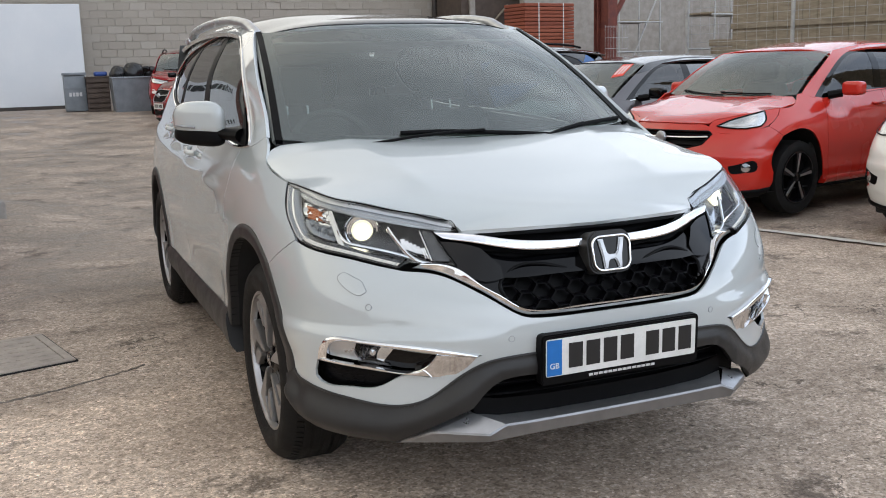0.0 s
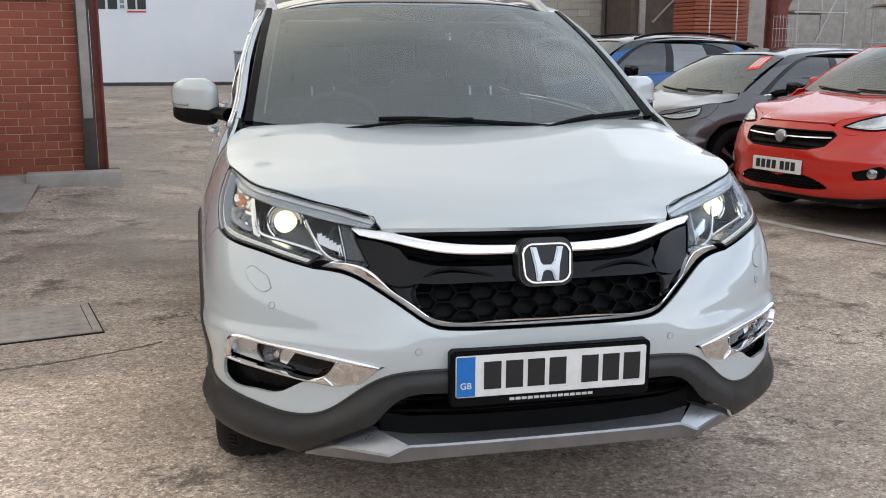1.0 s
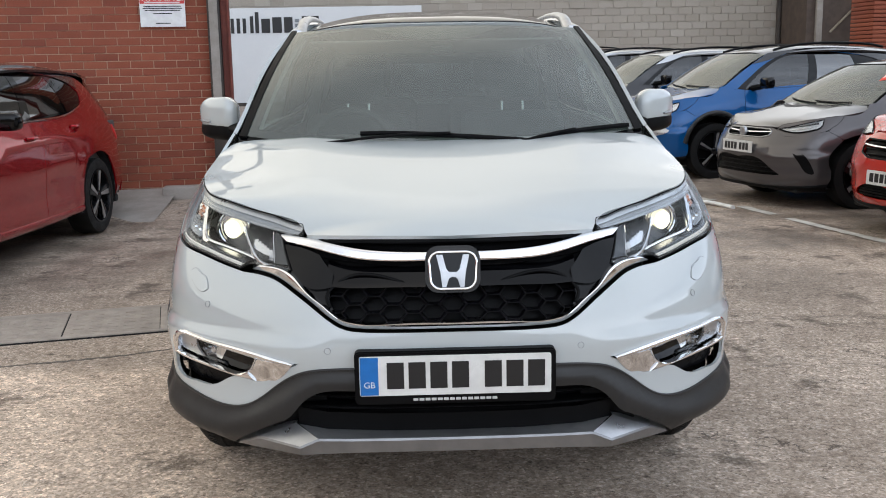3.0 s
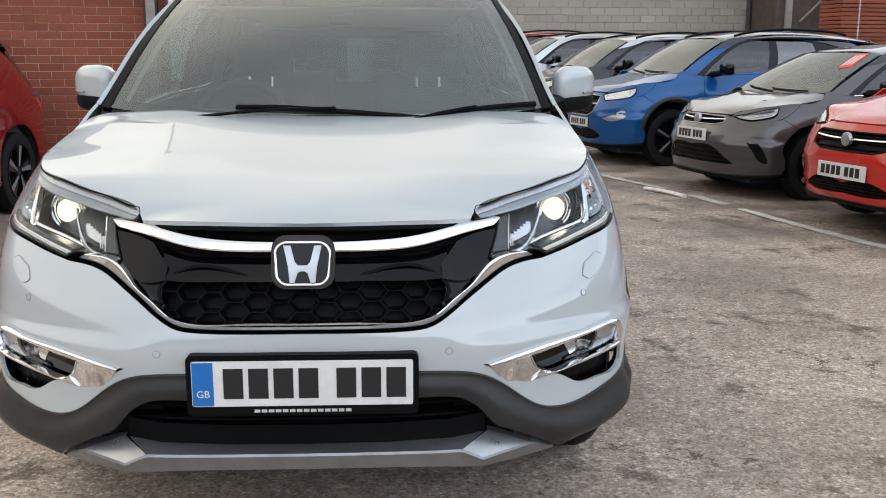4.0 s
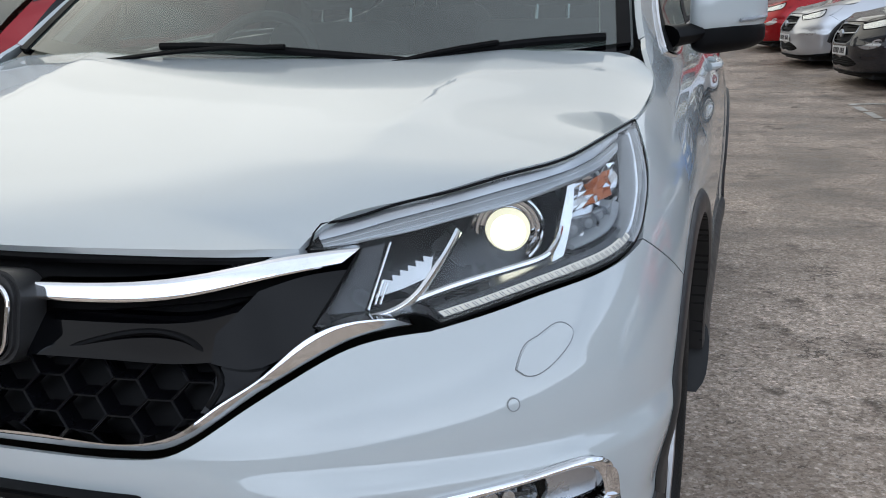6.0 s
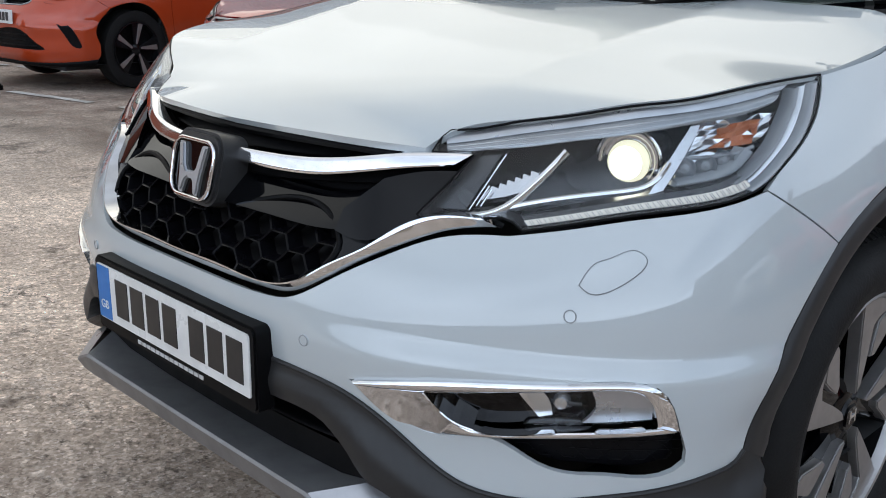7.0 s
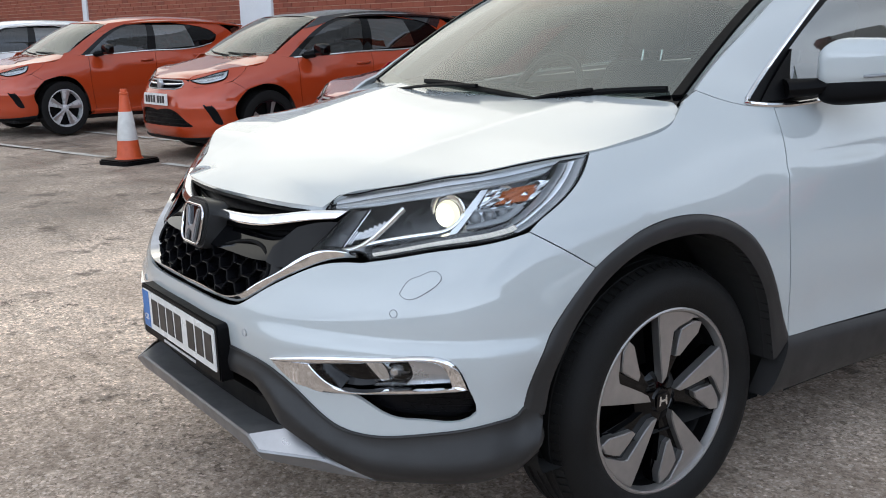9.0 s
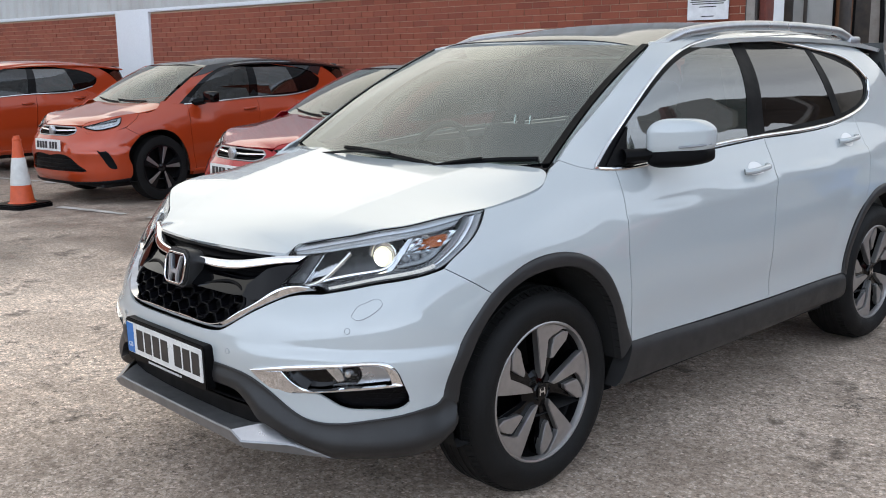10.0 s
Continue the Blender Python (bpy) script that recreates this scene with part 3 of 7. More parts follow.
def tube(p, r, sides=8, closed=False, flat=1.0):
    p = np.asarray(p, float)
    t = np.gradient(p, axis=0) if not closed else np.roll(p, -1, 0) - np.roll(p, 1, 0)
    t /= np.linalg.norm(t, axis=1)[:, None] + 1e-12
    up = np.array([0, 0, 1.0]) if abs(t[:, 2]).mean() < 0.8 else np.array([1.0, 0, 0])
    a = np.cross(t, up)
    a /= np.linalg.norm(a, axis=1)[:, None] + 1e-12
    b = np.cross(a, t)
    w = np.linspace(0, 2 * np.pi, sides, endpoint=False)
    rr = np.broadcast_to(np.asarray(r, float), (len(p),))
    v = p[:, None] + rr[:, None, None] * (a[:, None] * np.cos(w)[None, :, None] + flat * b[:, None] * np.sin(w)[None, :, None])
    f = grid_faces(len(p), sides, closed, True)
    if not closed:
        f += [tuple(range(sides)), tuple(reversed([(len(p) - 1) * sides + i for i in range(sides)]))]
    return Geo(v.reshape(-1, 3), [tuple(reversed(q)) for q in f])


def lathe(profile, sides=40, axis="x", closed=False):
    """Turned shape: (radius, along) pairs about an axis."""
    pr = np.array(profile, float)
    w = np.linspace(0, 2 * np.pi, sides, endpoint=False)
    r, z = pr[:, 0], pr[:, 1]
    c, s = np.cos(w), np.sin(w)
    x = np.repeat(z[:, None], sides, 1)
    u, v = r[:, None] * c[None], r[:, None] * s[None]
    p = {"x": (x, u, v), "y": (u, x, v), "z": (u, v, x)}[axis]
    return Geo(np.stack(p, -1).reshape(-1, 3), grid_faces(len(pr), sides, closed, True))


def box(x0, x1, y0, y1, z0, z1, bevel=0.0, segs=2):
    bm = bmesh.new()
    bmesh.ops.create_cube(bm, size=1)
    for q in bm.verts:
        q.co = ((x0 + x1) / 2 + q.co.x * (x1 - x0), (y0 + y1) / 2 + q.co.y * (y1 - y0), (z0 + z1) / 2 + q.co.z * (z1 - z0))
    if bevel:
        bmesh.ops.bevel(bm, geom=bm.edges[:], offset=bevel, segments=segs, affect="EDGES", profile=0.5)
    bm.verts.index_update()
    g = Geo([q.co[:] for q in bm.verts], [[q.index for q in f.verts] for f in bm.faces])
    bm.free()
    return g


def slab(poly, z0, z1, bevel=0.0):
    """A flat outline made thick along z."""
    bm = bmesh.new()
    f = bm.faces.new([bm.verts.new((x, y, z0)) for x, y in poly])
    r = bmesh.ops.extrude_face_region(bm, geom=[f])
    for q in r["geom"]:
        if isinstance(q, bmesh.types.BMVert):
            q.co.z = z1
    bmesh.ops.recalc_face_normals(bm, faces=bm.faces[:])
    if bevel:
        top = [e for e in bm.edges if all(abs(q.co.z - z1) < 1e-6 for q in e.verts)]
        bmesh.ops.bevel(bm, geom=top, offset=bevel, segments=2, affect="EDGES")
    bm.verts.index_update()
    g = Geo([q.co[:] for q in bm.verts], [[q.index for q in f.verts] for f in bm.faces])
    bm.free()
    return g


def rounded(w, h, r, n=5, cx=0.0, cy=0.0):
    pts = []
    for sx, sy, a in ((1, 1, 0), (-1, 1, 90), (-1, -1, 180), (1, -1, 270)):
        for i in range(n + 1):
            t = radians(a + 90 * i / n)
            pts.append((cx + sx * (w / 2 - r) + r * math.cos(t), cy + sy * (h / 2 - r) + r * math.sin(t)))
    return np.array(pts)


def lettering(text, size, mat, parent, m, name="lettering", depth=0.001, align="LEFT"):
    c = bpy.data.curves.new(name, "FONT")
    c.body, c.size, c.extrude, c.align_x = text, size, depth, align
    ob = new(name, c)
    dg = bpy.context.evaluated_depsgraph_get()
    me = bpy.data.meshes.new_from_object(ob.evaluated_get(dg))
    bpy.data.objects.remove(ob)
    me.materials.clear()
    me.materials.append(mat)
    ob = new(name, me)
    ob.parent = parent
    ob.matrix_basis = m
    return ob




# ---- the white car ----
HOOD_EDGE = [(.47, .884), (.52, .912), (.64, .932), (.75, .948), (.86, .968), (.97, .98), (1.10, .996), (1.23, 1.008), (1.30, 1.012), (1.42, 1.028), (1.52, 1.044), (1.57, 1.056)]
_e = SUV(*np.array(HOOD_EDGE).T)
_y = np.r_[_e[:, 1], 1.03, 1.07, 1.12]
EDGE_X, EDGE_Z = Spline(_y, np.r_[_e[:, 0], .800, .793, .785]), Spline(_y, np.r_[_e[:, 2], 1.074, 1.090, 1.106])
HOOD_MID = Spline((.10, .14, .19, .26, .36, .52, .75, 1.0, 1.12), (.858, .886, .914, .940, .966, 1.002, 1.052, 1.100, 1.120))


def hood_surf(x, y, out=0.0):
    x, y = np.broadcast_arrays(np.asarray(x, float), np.asarray(y, float))
    xe = EDGE_X(y) - np.clip(.218 - y, 0, 1) * 1.1
    mid, low = HOOD_MID(y), EDGE_Z(y)
    p = 2.3 + 3.2 * np.clip((y - .45) / .5, 0, 1) ** 1.5
    a = np.abs(x) / xe
    # two creases run back from the nose
    off = np.abs(x) - .385 - .13 * (y - .25)
    ridge = .0085 * np.exp(-np.sqrt(off * off + .010 ** 2) / .13) * np.clip((y - .22) / .35, 0, 1) ** 1.5
    return np.c_[x, y, mid - (mid - low) * np.clip(a, 0, 1.2) ** p + ridge + out]


def screen_surf(u, v, out=0.0):
    u, v = np.broadcast_arrays(np.asarray(u, float), np.asarray(v, float))
    ex, ey, ez = .742 - .117 * v, 1.10 + .73 * v, 1.122 + .402 * v
    cy, cz = .97 + .72 * v, 1.088 + .450 * v
    arch = .045 * np.sin(np.pi * np.clip(v, -.1, 1.1)) * (1 - .4 * u * u)
    w = np.abs(u) ** 2.2
    return np.c_[u * ex, cy + (ey - cy) * w - .45 * (arch + out), cz + (ez - cz) * w + .85 * (arch + out)]


ROOF_MID = Spline((1.62, 1.69, 1.9, 2.3, 2.8, 3.4, 4.0, 4.4), (1.50, 1.538, 1.580, 1.622, 1.640, 1.628, 1.580, 1.52))


def roof_surf(x, y, out=0.0):
    x, y = np.broadcast_arrays(np.asarray(x, float), np.asarray(y, float))
    return np.c_[x, y, ROOF_MID(y) - .075 * (np.abs(x) / .62) ** 3 + out]


def both(build):
    """The same part for the two sides."""
    g = build()
    return ((g, 1), (g.mirrored(), -1))


ARCH_F = [(1.045, .468), (1.08, .58), (1.15, .68), (1.24, .762), (1.37, .824), (1.53, .847), (1.69, .815), (1.82, .725), (1.915, .565), (1.972, .455)]
ARCH_F_IN = [(1.098, .44), (1.120, .53), (1.170, .625), (1.245, .707), (1.36, .774), (1.51, .799), (1.65, .781), (1.755, .715), (1.835, .615), (1.885, .49), (1.905, .40)]
S_REAR = 4.165


def arc(r, a0, a1, n=12, cs=S_REAR, cz=.35):
    return [(cs + r * math.cos(radians(a0 + (a1 - a0) * i / n)), cz + r * math.sin(radians(a0 + (a1 - a0) * i / n))) for i in range(n + 1)]


ARCH_R = arc(.475, 170, 12)
ARCH_R_IN = arc(.425, 172, 8)
BELT = [(1.70, 1.128), (1.80, 1.10), (1.90, 1.082), (2.40, 1.098), (3.10, 1.124), (3.93, 1.162), (4.10, 1.20), (4.20, 1.26)]
DLO_TOP = [(1.865, 1.092), (2.04, 1.208), (2.21, 1.325), (2.48, 1.460), (2.70, 1.520), (3.06, 1.552), (3.49, 1.540), (3.88, 1.496), (4.20, 1.412), (4.285, 1.345)]
DLO_LOW = [(4.285, 1.345), (4.25, 1.275), (4.15, 1.218), (3.95, 1.172), (3.10, 1.130), (2.40, 1.100), (1.93, 1.084), (1.865, 1.092)]
NOSE_TOP = [(1.08, .857), (1.02, .845), (.93, .832), (.84, .82), (.76, .804), (.66, .786)]
NOSE_DIP = [(.66, .786), (.54, .772), (.46, .741), (.39, .705), (.34, .674), (.30, .655), (.26, .649), (.14, .646), (0, .646)]
SKIRT = [(1.045, .468), (1.03, .452), (.99, .443), (.93, .432), (.82, .415), (.73, .402), (.65, .404), (.61, .414), (.57, .434), (.52, .470), (.46, .511), (.42, .529), (.37, .539), (.27, .545), (0, .548)]
FOG = [(.43, .554), (.52, .568), (.66, .584), (.77, .599), (.85, .604), (.882, .595), (.900, .576), (.913, .549), (.921, .526), (.936, .486), (.936, .470), (.922, .457), (.82, .450), (.77, .449), (.73, .457), (.70, .472), (.65, .494), (.59, .488), (.54, .493), (.50, .516), (.46, .540)]
HL_TOP = [(.485, .882), (.50, .908), (.53, .914), (.64, .930), (.75, .946), (.86, .965), (.97, .977), (1.10, .993), (1.23, 1.005), (1.297, 1.009)]
HL_OUT = [(1.297, 1.009), (1.275, .985), (1.245, .957), (1.205, .929), (1.155, .901), (1.10, .872), (1.06, .857)]
HL_LOW = [(1.06, .857), (1.02, .848), (.93, .836), (.84, .824), (.76, .808), (.68, .792)]
HL_IN = [(.68, .792), (.655, .804), (.62, .803), (.56, .793), (.52, .789), (.492, .797)]
MIRR = lambda c: [(-a, b) for a, b in reversed(c)]


def lerp_line(a, b, t):
    n = 60
    p, q = (curve(c, .004) for c in (a, b))
    p, q = (c[np.linspace(0, len(c) - 1, n).round().astype(int)] for c in (p, q))
    return p + (q - p) * t


def wheel_geo():
    """Parts of a two-tone alloy wheel, hub along +x, outer face at x = 0."""
    R = .240
    tyre = lathe([(.232, -.21), (.252, -.215), (.305, -.222), (.338, -.212), (.3535, -.185), (.356, -.11), (.3535, -.045), (.342, -.006), (.318, .016), (.295, .022), (.268, .017), (.247, .004), (.238, -.012), (.232, -.03)], 72)
    tread = None
    for k in range(4):
        x = -.055 - .036 * k
        g = lathe([(.3575, x - .012), (.3595, x - .010), (.3595, x + .010), (.3575, x + .012)], 72)
        tread = g if tread is None else tread + g
    for i in range(90):
        a = radians(4 * i)
        lug = box(-.012, .012, -.0075, .0075, -.008, .0032, 0).moved(Matrix.Rotation(a, 4, "X") @ pose(-.030, 0, .3500, 0, 22))
        tread = tread + lug
    lip = lathe([(.246, -.004), (.2465, .003), (.242, .005), (.237, .003), (.233, -.010), (.231, -.020)], 72)
    dark = lathe([(.2305, -.018), (.2285, -.052), (.222, -.060), (.20, -.12), (.12, -.125), (.05, -.12), (.0, -.12)], 48)

    def plate(pts, x0, x1, bevel=.004):
        # outline in (toward +y, up), in order
        g = slab(np.array(pts) * R, x0, x1, bevel)
        return Geo(g.v[:, [2, 0, 1]], g.f)
    blade = plate([(-.03, .20), (-.055, .36), (-.085, .58), (-.11, .78), (-.13, .975), (-.02, .985), (.12, .977), (.27, .946), (.42, .889), (.56, .809), (.43, .838), (.33, .81), (.20, .785), (.12, .74), (.085, .52), (.06, .38), (.03, .26)], -.030, -.004, .0025)
    small = plate([(.170, .46), (.20, .60), (.245, .745), (.33, .775), (.45, .80), (.575, .765), (.52, .65), (.37, .55), (.24, .455)], -.030, -.006, .0025)
    under = plate([(.0, .12), (-.09, .60), (-.125, .955), (.05, .965), (.22, .94), (.44, .86), (.60, .76), (.53, .64), (.40, .50), (.26, .34), (.14, .14)], -.060, -.024, .01)
    hub = lathe([(.0, -.012), (.030, -.012), (.034, -.018), (.060, -.024), (.078, -.034), (.082, -.075)], 40)
    nut = lathe([(0, -.008), (.008, -.008), (.010, -.013), (.010, -.03)], 12)
    cap = slab(rounded(.046, .040, .010), -.012, -.0085, .001)
    cap = Geo(cap.v[:, [2, 0, 1]], cap.f)
    bars = slab([(-.015, -.013), (-.010, -.013), (-.008, -.003), (.008, -.003), (.010, -.013), (.015, -.013), (.013, .013), (.0085, .013), (.007, .003), (-.007, .003), (-.0085, .013), (-.013, .013)], -.009, -.0065)
    bars = Geo(bars.v[:, [2, 0, 1]], bars.f)
    disc = lathe([(.0, -.128), (.15, -.128), (.15, -.140), (0, -.140)], 40)
    return dict(tyre=tyre, tread=tread, lip=lip, dark=dark, blade=blade, small=small, under=under, hub=hub, nut=nut, cap=cap, bars=bars, disc=disc)


def suv_wheels(car):
    g = wheel_geo()
    shared = {k: {s: mesh_of(k, q if s > 0 else q.mirrored(), None) for s in (1, -1)} for k, q in g.items()}
    mats = dict(tyre="rubber", tread="rubber", lip="alloy", dark="black", blade="alloy", small="alloy", under="gloss", hub="gloss", nut="satin", cap="gloss", bars="chrome", disc="satin")
    names = dict(tread="tread", lip="rim", dark="rim_barrel", blade="spoke", small="spoke_tip", under="spoke_back", nut="wheel_nut", cap="centre_cap", bars="cap_emblem", disc="brake_disc")
    for k, d in shared.items():
        for me in d.values():
            me.materials.append(M[mats[k]])
    for y in (.945, 3.565):
        for side in (1, -1):
            w = new("wheel", shared["tyre"][side])
            w.parent, w.matrix_basis = car, pose(.856 * side, y, .358)
            tagged(w, "black tyre on a silver and black alloy wheel")
            for k in ("tread", "lip", "dark", "disc", "hub", "cap", "bars"):
                o = new(names.get(k, k), shared[k][side])
                o.parent = w
            for i in range(5):
                turn = Matrix.Rotation(radians(-72 * i + (0 if y < 2 else 30)) * side, 4, "X")
                for k in ("blade", "small", "under"):
                    o = new(names[k], shared[k][side])
                    o.parent, o.matrix_basis = w, turn
                o = new("wheel_nut", shared["nut"][side])
                o.parent = w
                o.matrix_basis = turn @ Matrix.Rotation(radians(20), 4, "X") @ pose(-.022 * side, 0, .056)


def suv_front(car):
    # painted bumper skin
    line = outline(ARCH_F[:4][::-1], [(1.045, .468)] + SKIRT[1:], MIRR(SKIRT), MIRR(ARCH_F[:4][::-1]), MIRR([(1.24, .762), (1.16, .812), (1.08, .857)][::-1]), MIRR(NOSE_TOP[::-1]), MIRR(NOSE_DIP[::-1]), NOSE_DIP[::-1], NOSE_TOP[::-1], [(1.08, .857), (1.16, .812), (1.24, .762)])
    fog = outline(FOG + FOG[:1])
    part("front_bumper", panel(SUV, line, [fog, fog * (-1, 1)], thick=.01, h=.011, gap=.0015), M["white"], car)
    # dark cladding under it
    lowc = [(1.098, .44), (1.082, .33), (1.04, .285), (.95, .272), (.80, .268), (.70, .276)]
    lip = [(.70, .276), (.61, .326), (.49, .386)]
    grin = [(.49, .386), (.47, .394), (.43, .436), (.38, .474), (.28, .484), (0, .487)]
    line = outline(SKIRT[::-1], [(1.045, .468), (1.098, .44)], lowc, lip, grin, MIRR(grin), MIRR(lip), MIRR(lowc), MIRR([(1.045, .468), (1.098, .44)]), MIRR(SKIRT[::-1]))
    top_z, foot = Spline(*np.array(sorted(SKIRT)).T), np.array(sorted(grin + lip[1:] + lowc))
    foot_z = lambda q: np.interp(q, foot[:, 0], foot[:, 1])

    def skirt(s_, z_, out=0.0):
        """The skirt stands proud below the paint and tucks under at its foot."""
        q = np.abs(np.asarray(s_, float))
        hi, lo = top_z(q), foot_z(q)
        t = np.clip((hi - np.asarray(z_, float)) / np.maximum(hi - lo, .02), 0, 1.1)
        wide = np.clip((hi - lo) / .12, .35, 1.3)
        swell = wide * (.026 * np.sin(np.pi * np.clip(t / .62, 0, 1) * .5) ** 2 - .050 * np.clip((q - .58) / .2, .12, 1) * np.clip((t - .52) / .48, 0, 1.2) ** 2)
        return SUV(s_, z_, out + swell)
    part("lower_bumper", panel(skirt, line, out=.003, thick=.03, h=.014), M["clad"], car, "dark grey textured plastic bumper skirt")
    # rounded brow of the skirt
    part("bumper_brow", cord(SUV, curve(SKIRT + MIRR(SKIRT)[1:], .02), .004, .001), M["clad"], car)
    # intake cavity and its bars
    line = outline(grin[::-1], [(.49, .386), (0, .372)], [(0, .372), (-.49, .386)], MIRR(grin[::-1]))
    part("lower_intake", panel(SUV, shrink(line, -.02), out=-.10, thick=.004, h=.05), M["black"], car)
    for z in (.452, .418):
        part("intake_bar", ribbon(SUV, [(-.46, z - .006), (0, z - .006), (.46, z - .006)], [(-.46, z + .006), (0, z + .006), (.46, z + .006)], .01, -.05, deep=.05), M["black"], car)
    # skid plate: a shelf between two raised facets, a thin lip and a face turned under it; shelf and lip have their
    # shade put into a darker satin
    back = [(0, .100, .338), (.20, .100, .340), (.36, .098, .350), (.440, .100, .366)]
    edge_ = [(0, .018, .347), (.16, .018, .3475), (.30, .016, .350), (.379, .013, .354)]
    foot_ = [(0, .023, .305), (.16, .023, .306), (.30, .021, .307), (.379, .020, .306), (.428, .025, .303), (.566, .130, .290), (.645, .215, .274)]
    A, B, C, D, E = (.446, .089, .373), (.379, .013, .354), (.430, .015, .332), (.559, .117, .328), (.632, .205, .281)
    tuck = lambda p: (p[0] * .98, p[1] + .16, p[2] - .012)

    def strip(*lines):
        n_ = len(lines[0])
        return Geo([p for i in range(n_) for p in (l[i] for l in lines)], grid_faces(n_, len(lines)))
    rim_ = edge_ + [C, D, E]
    n_ = 40
    even = lambda pts: [tuple(p) for p in np.array([np.array(pts)[int(i)] * (1 - i % 1) + np.array(pts)[min(int(i) + 1, len(pts) - 1)] * (i % 1) for i in np.linspace(0, len(pts) - 1, n_)])]
    up_, dn_ = even(rim_), even(foot_)
    bead = [(x, y - .003, z - .006) for x, y, z in up_]
    face_ = strip(up_, bead, dn_, [tuck(p) for p in dn_])
    wing = Geo([A, B, C, D, E, (.446, .120, .372), (.57, .16, .335), (.64, .235, .290)], [(0, 3, 2, 1), (0, 5, 6, 3), (3, 6, 7, 4)])
    shelf = strip(even(back), even(edge_))
    turned = lambda g: Geo(g.v, [tuple(reversed(f)) for f in g.f])
    face_all = turned(face_) + turned(face_).mirrored()
    part("skid_plate", face_all, M["shaded_lip_satin"], car, "satin silver skid plate lip with shade in its colour", 24)
    part("skid_shelf", shelf + shelf.mirrored(), M["darkened_satin"], car, "satin shelf of the skid plate with shade in its colour", 28)
    for g_ in (wing, wing.mirrored()):
        part("skid_wing", turned(g_), M["satin"], car, "satin silver skid plate wing", 20)
    part("skid_recess", turned(strip([(x, y + .002, z + .05) for x, y, z in even(back)], even(back))) + turned(strip([(x, y + .002, z + .05) for x, y, z in even(back)], even(back))).mirrored(), M["black"], car, "black recess above the skid plate")
    for sd in (1, -1):
        side_ = box(.36, .52, .130, .50, .285, .52, .01)
        part("intake_side", side_ if sd > 0 else side_.mirrored(), M["black"], car)
    # undertray
    part("undertray", box(-.60, .60, .30, 1.2, .235, .245, .004), M["black"], car)

    # upper grille
    g = new("grille")
    g.parent = car
    line = outline([(0, .660), (.26, .662), (.31, .672), (.36, .704), (.42, .738), (.47, .770), (.50, .795)], [(.50, .795), (.56, .862)], [(.56, .862), (.47, .888), (.33, .892), (0, .892)], MIRR([(.56, .862), (.47, .888), (.33, .892), (0, .892)]), MIRR([(.50, .795), (.56, .862)]), MIRR([(0, .660), (.26, .662), (.31, .672), (.36, .704), (.42, .738), (.47, .770), (.50, .795)]))
    part("grille_back", panel(SUV, shrink(line, -.012), out=-.055, thick=.006, h=.04), M["black"], g)
    # honeycomb of flat-sided cells
    comb = None
    dx, dz = .110, .0215
    for j in range(5):
        for i in range(-4, 5):
            cx, cz = (i + (j % 2) * .5) * dx, .670 + j * dz
            if abs(cx) > .30 + (cz - .67) * 1.0:
                continue
            k = np.array(((-.0375, 0), (-.0175, .0215), (.0175, .0215), (.0375, 0), (.0175, -.0215), (-.0175, -.0215)))
            out_, in_ = (np.c_[cx + k[:, 0] * w, cz + k[:, 1] * w] for w in (1.0, .93))
            v = np.r_[SUV(*out_.T, -.018), SUV(*in_.T, -.0165), SUV(*in_.T, -.046)]
            c = Geo(v, [(i_, 6 + i_, 6 + (i_ + 1) % 6, (i_ + 1) % 6) for i_ in range(6)] + [(6 + i_, 12 + i_, 12 + (i_ + 1) % 6, 6 + (i_ + 1) % 6) for i_ in range(6)])
            comb = c if comb is None else comb + c
    part("honeycomb", comb, M["mesh_black"], g, "black honeycomb mesh")
    for sd in (1, -1):
        gg = lambda q: q if sd > 0 else q.mirrored()
        # piano black: a band beside the emblem, a large facet toward the lamp, a chin below it
        part("grille_blade", gg(ribbon(SUV, [(.075, .760), (.22, .758), (.30, .757), (.355, .760)], [(.075, .806), (.22, .804), (.30, .805), (.375, .818)], .0012, -.030, n=30, m=9, power=14, deep=.02, dip=-.024)), M["gloss"], g, "piano black grille blade")
        facet = outline([(.345, .758), (.41, .752), (.50, .796)], [(.50, .796), (.556, .859)], [(.556, .859), (.47, .852), (.405, .838)], [(.405, .838), (.345, .790)], [(.345, .790), (.345, .758)])
        q = panel(SUV, facet, out=-.006, thick=.03, h=.02)
        part("grille_facet", gg(q), M["gloss"], g, "piano black grille facet")
        chin = outline([(.355, .700), (.42, .736), (.47, .768), (.497, .793)], [(.497, .793), (.41, .750), (.345, .756)], [(.345, .756), (.352, .735), (.335, .700)], [(.335, .700), (.355, .700)])
        part("grille_corner", gg(panel(SUV, chin, out=-.016, thick=.03, h=.02)), M["gloss"], g)
        low_edge = np.array([(.10, .757), (.345, .755), (.36, .735), (.345, .706)])
        part("mesh_rim", gg(cord(SUV, curve(low_edge, .01), .005, -.016)), M["black"], g)
        part("chrome_bar", gg(ribbon(SUV, [(.070, .827), (.27, .831), (.34, .841), (.44, .856), (.535, .866)], [(.070, .849), (.23, .853), (.33, .864), (.44, .878), (.572, .885)], .0018, .007, m=9, power=12, deep=.03, dip=.007)), M["chrome"], g, "chrome wing bar")
        part("bar_recess", gg(panel(SUV, outline([(.075, .800), (.40, .826)], [(.40, .826), (.55, .868)], [(.55, .868), (.075, .840)], [(.075, .840), (.075, .800)]), out=-.040, thick=.004, h=.04)), M["black"], g)
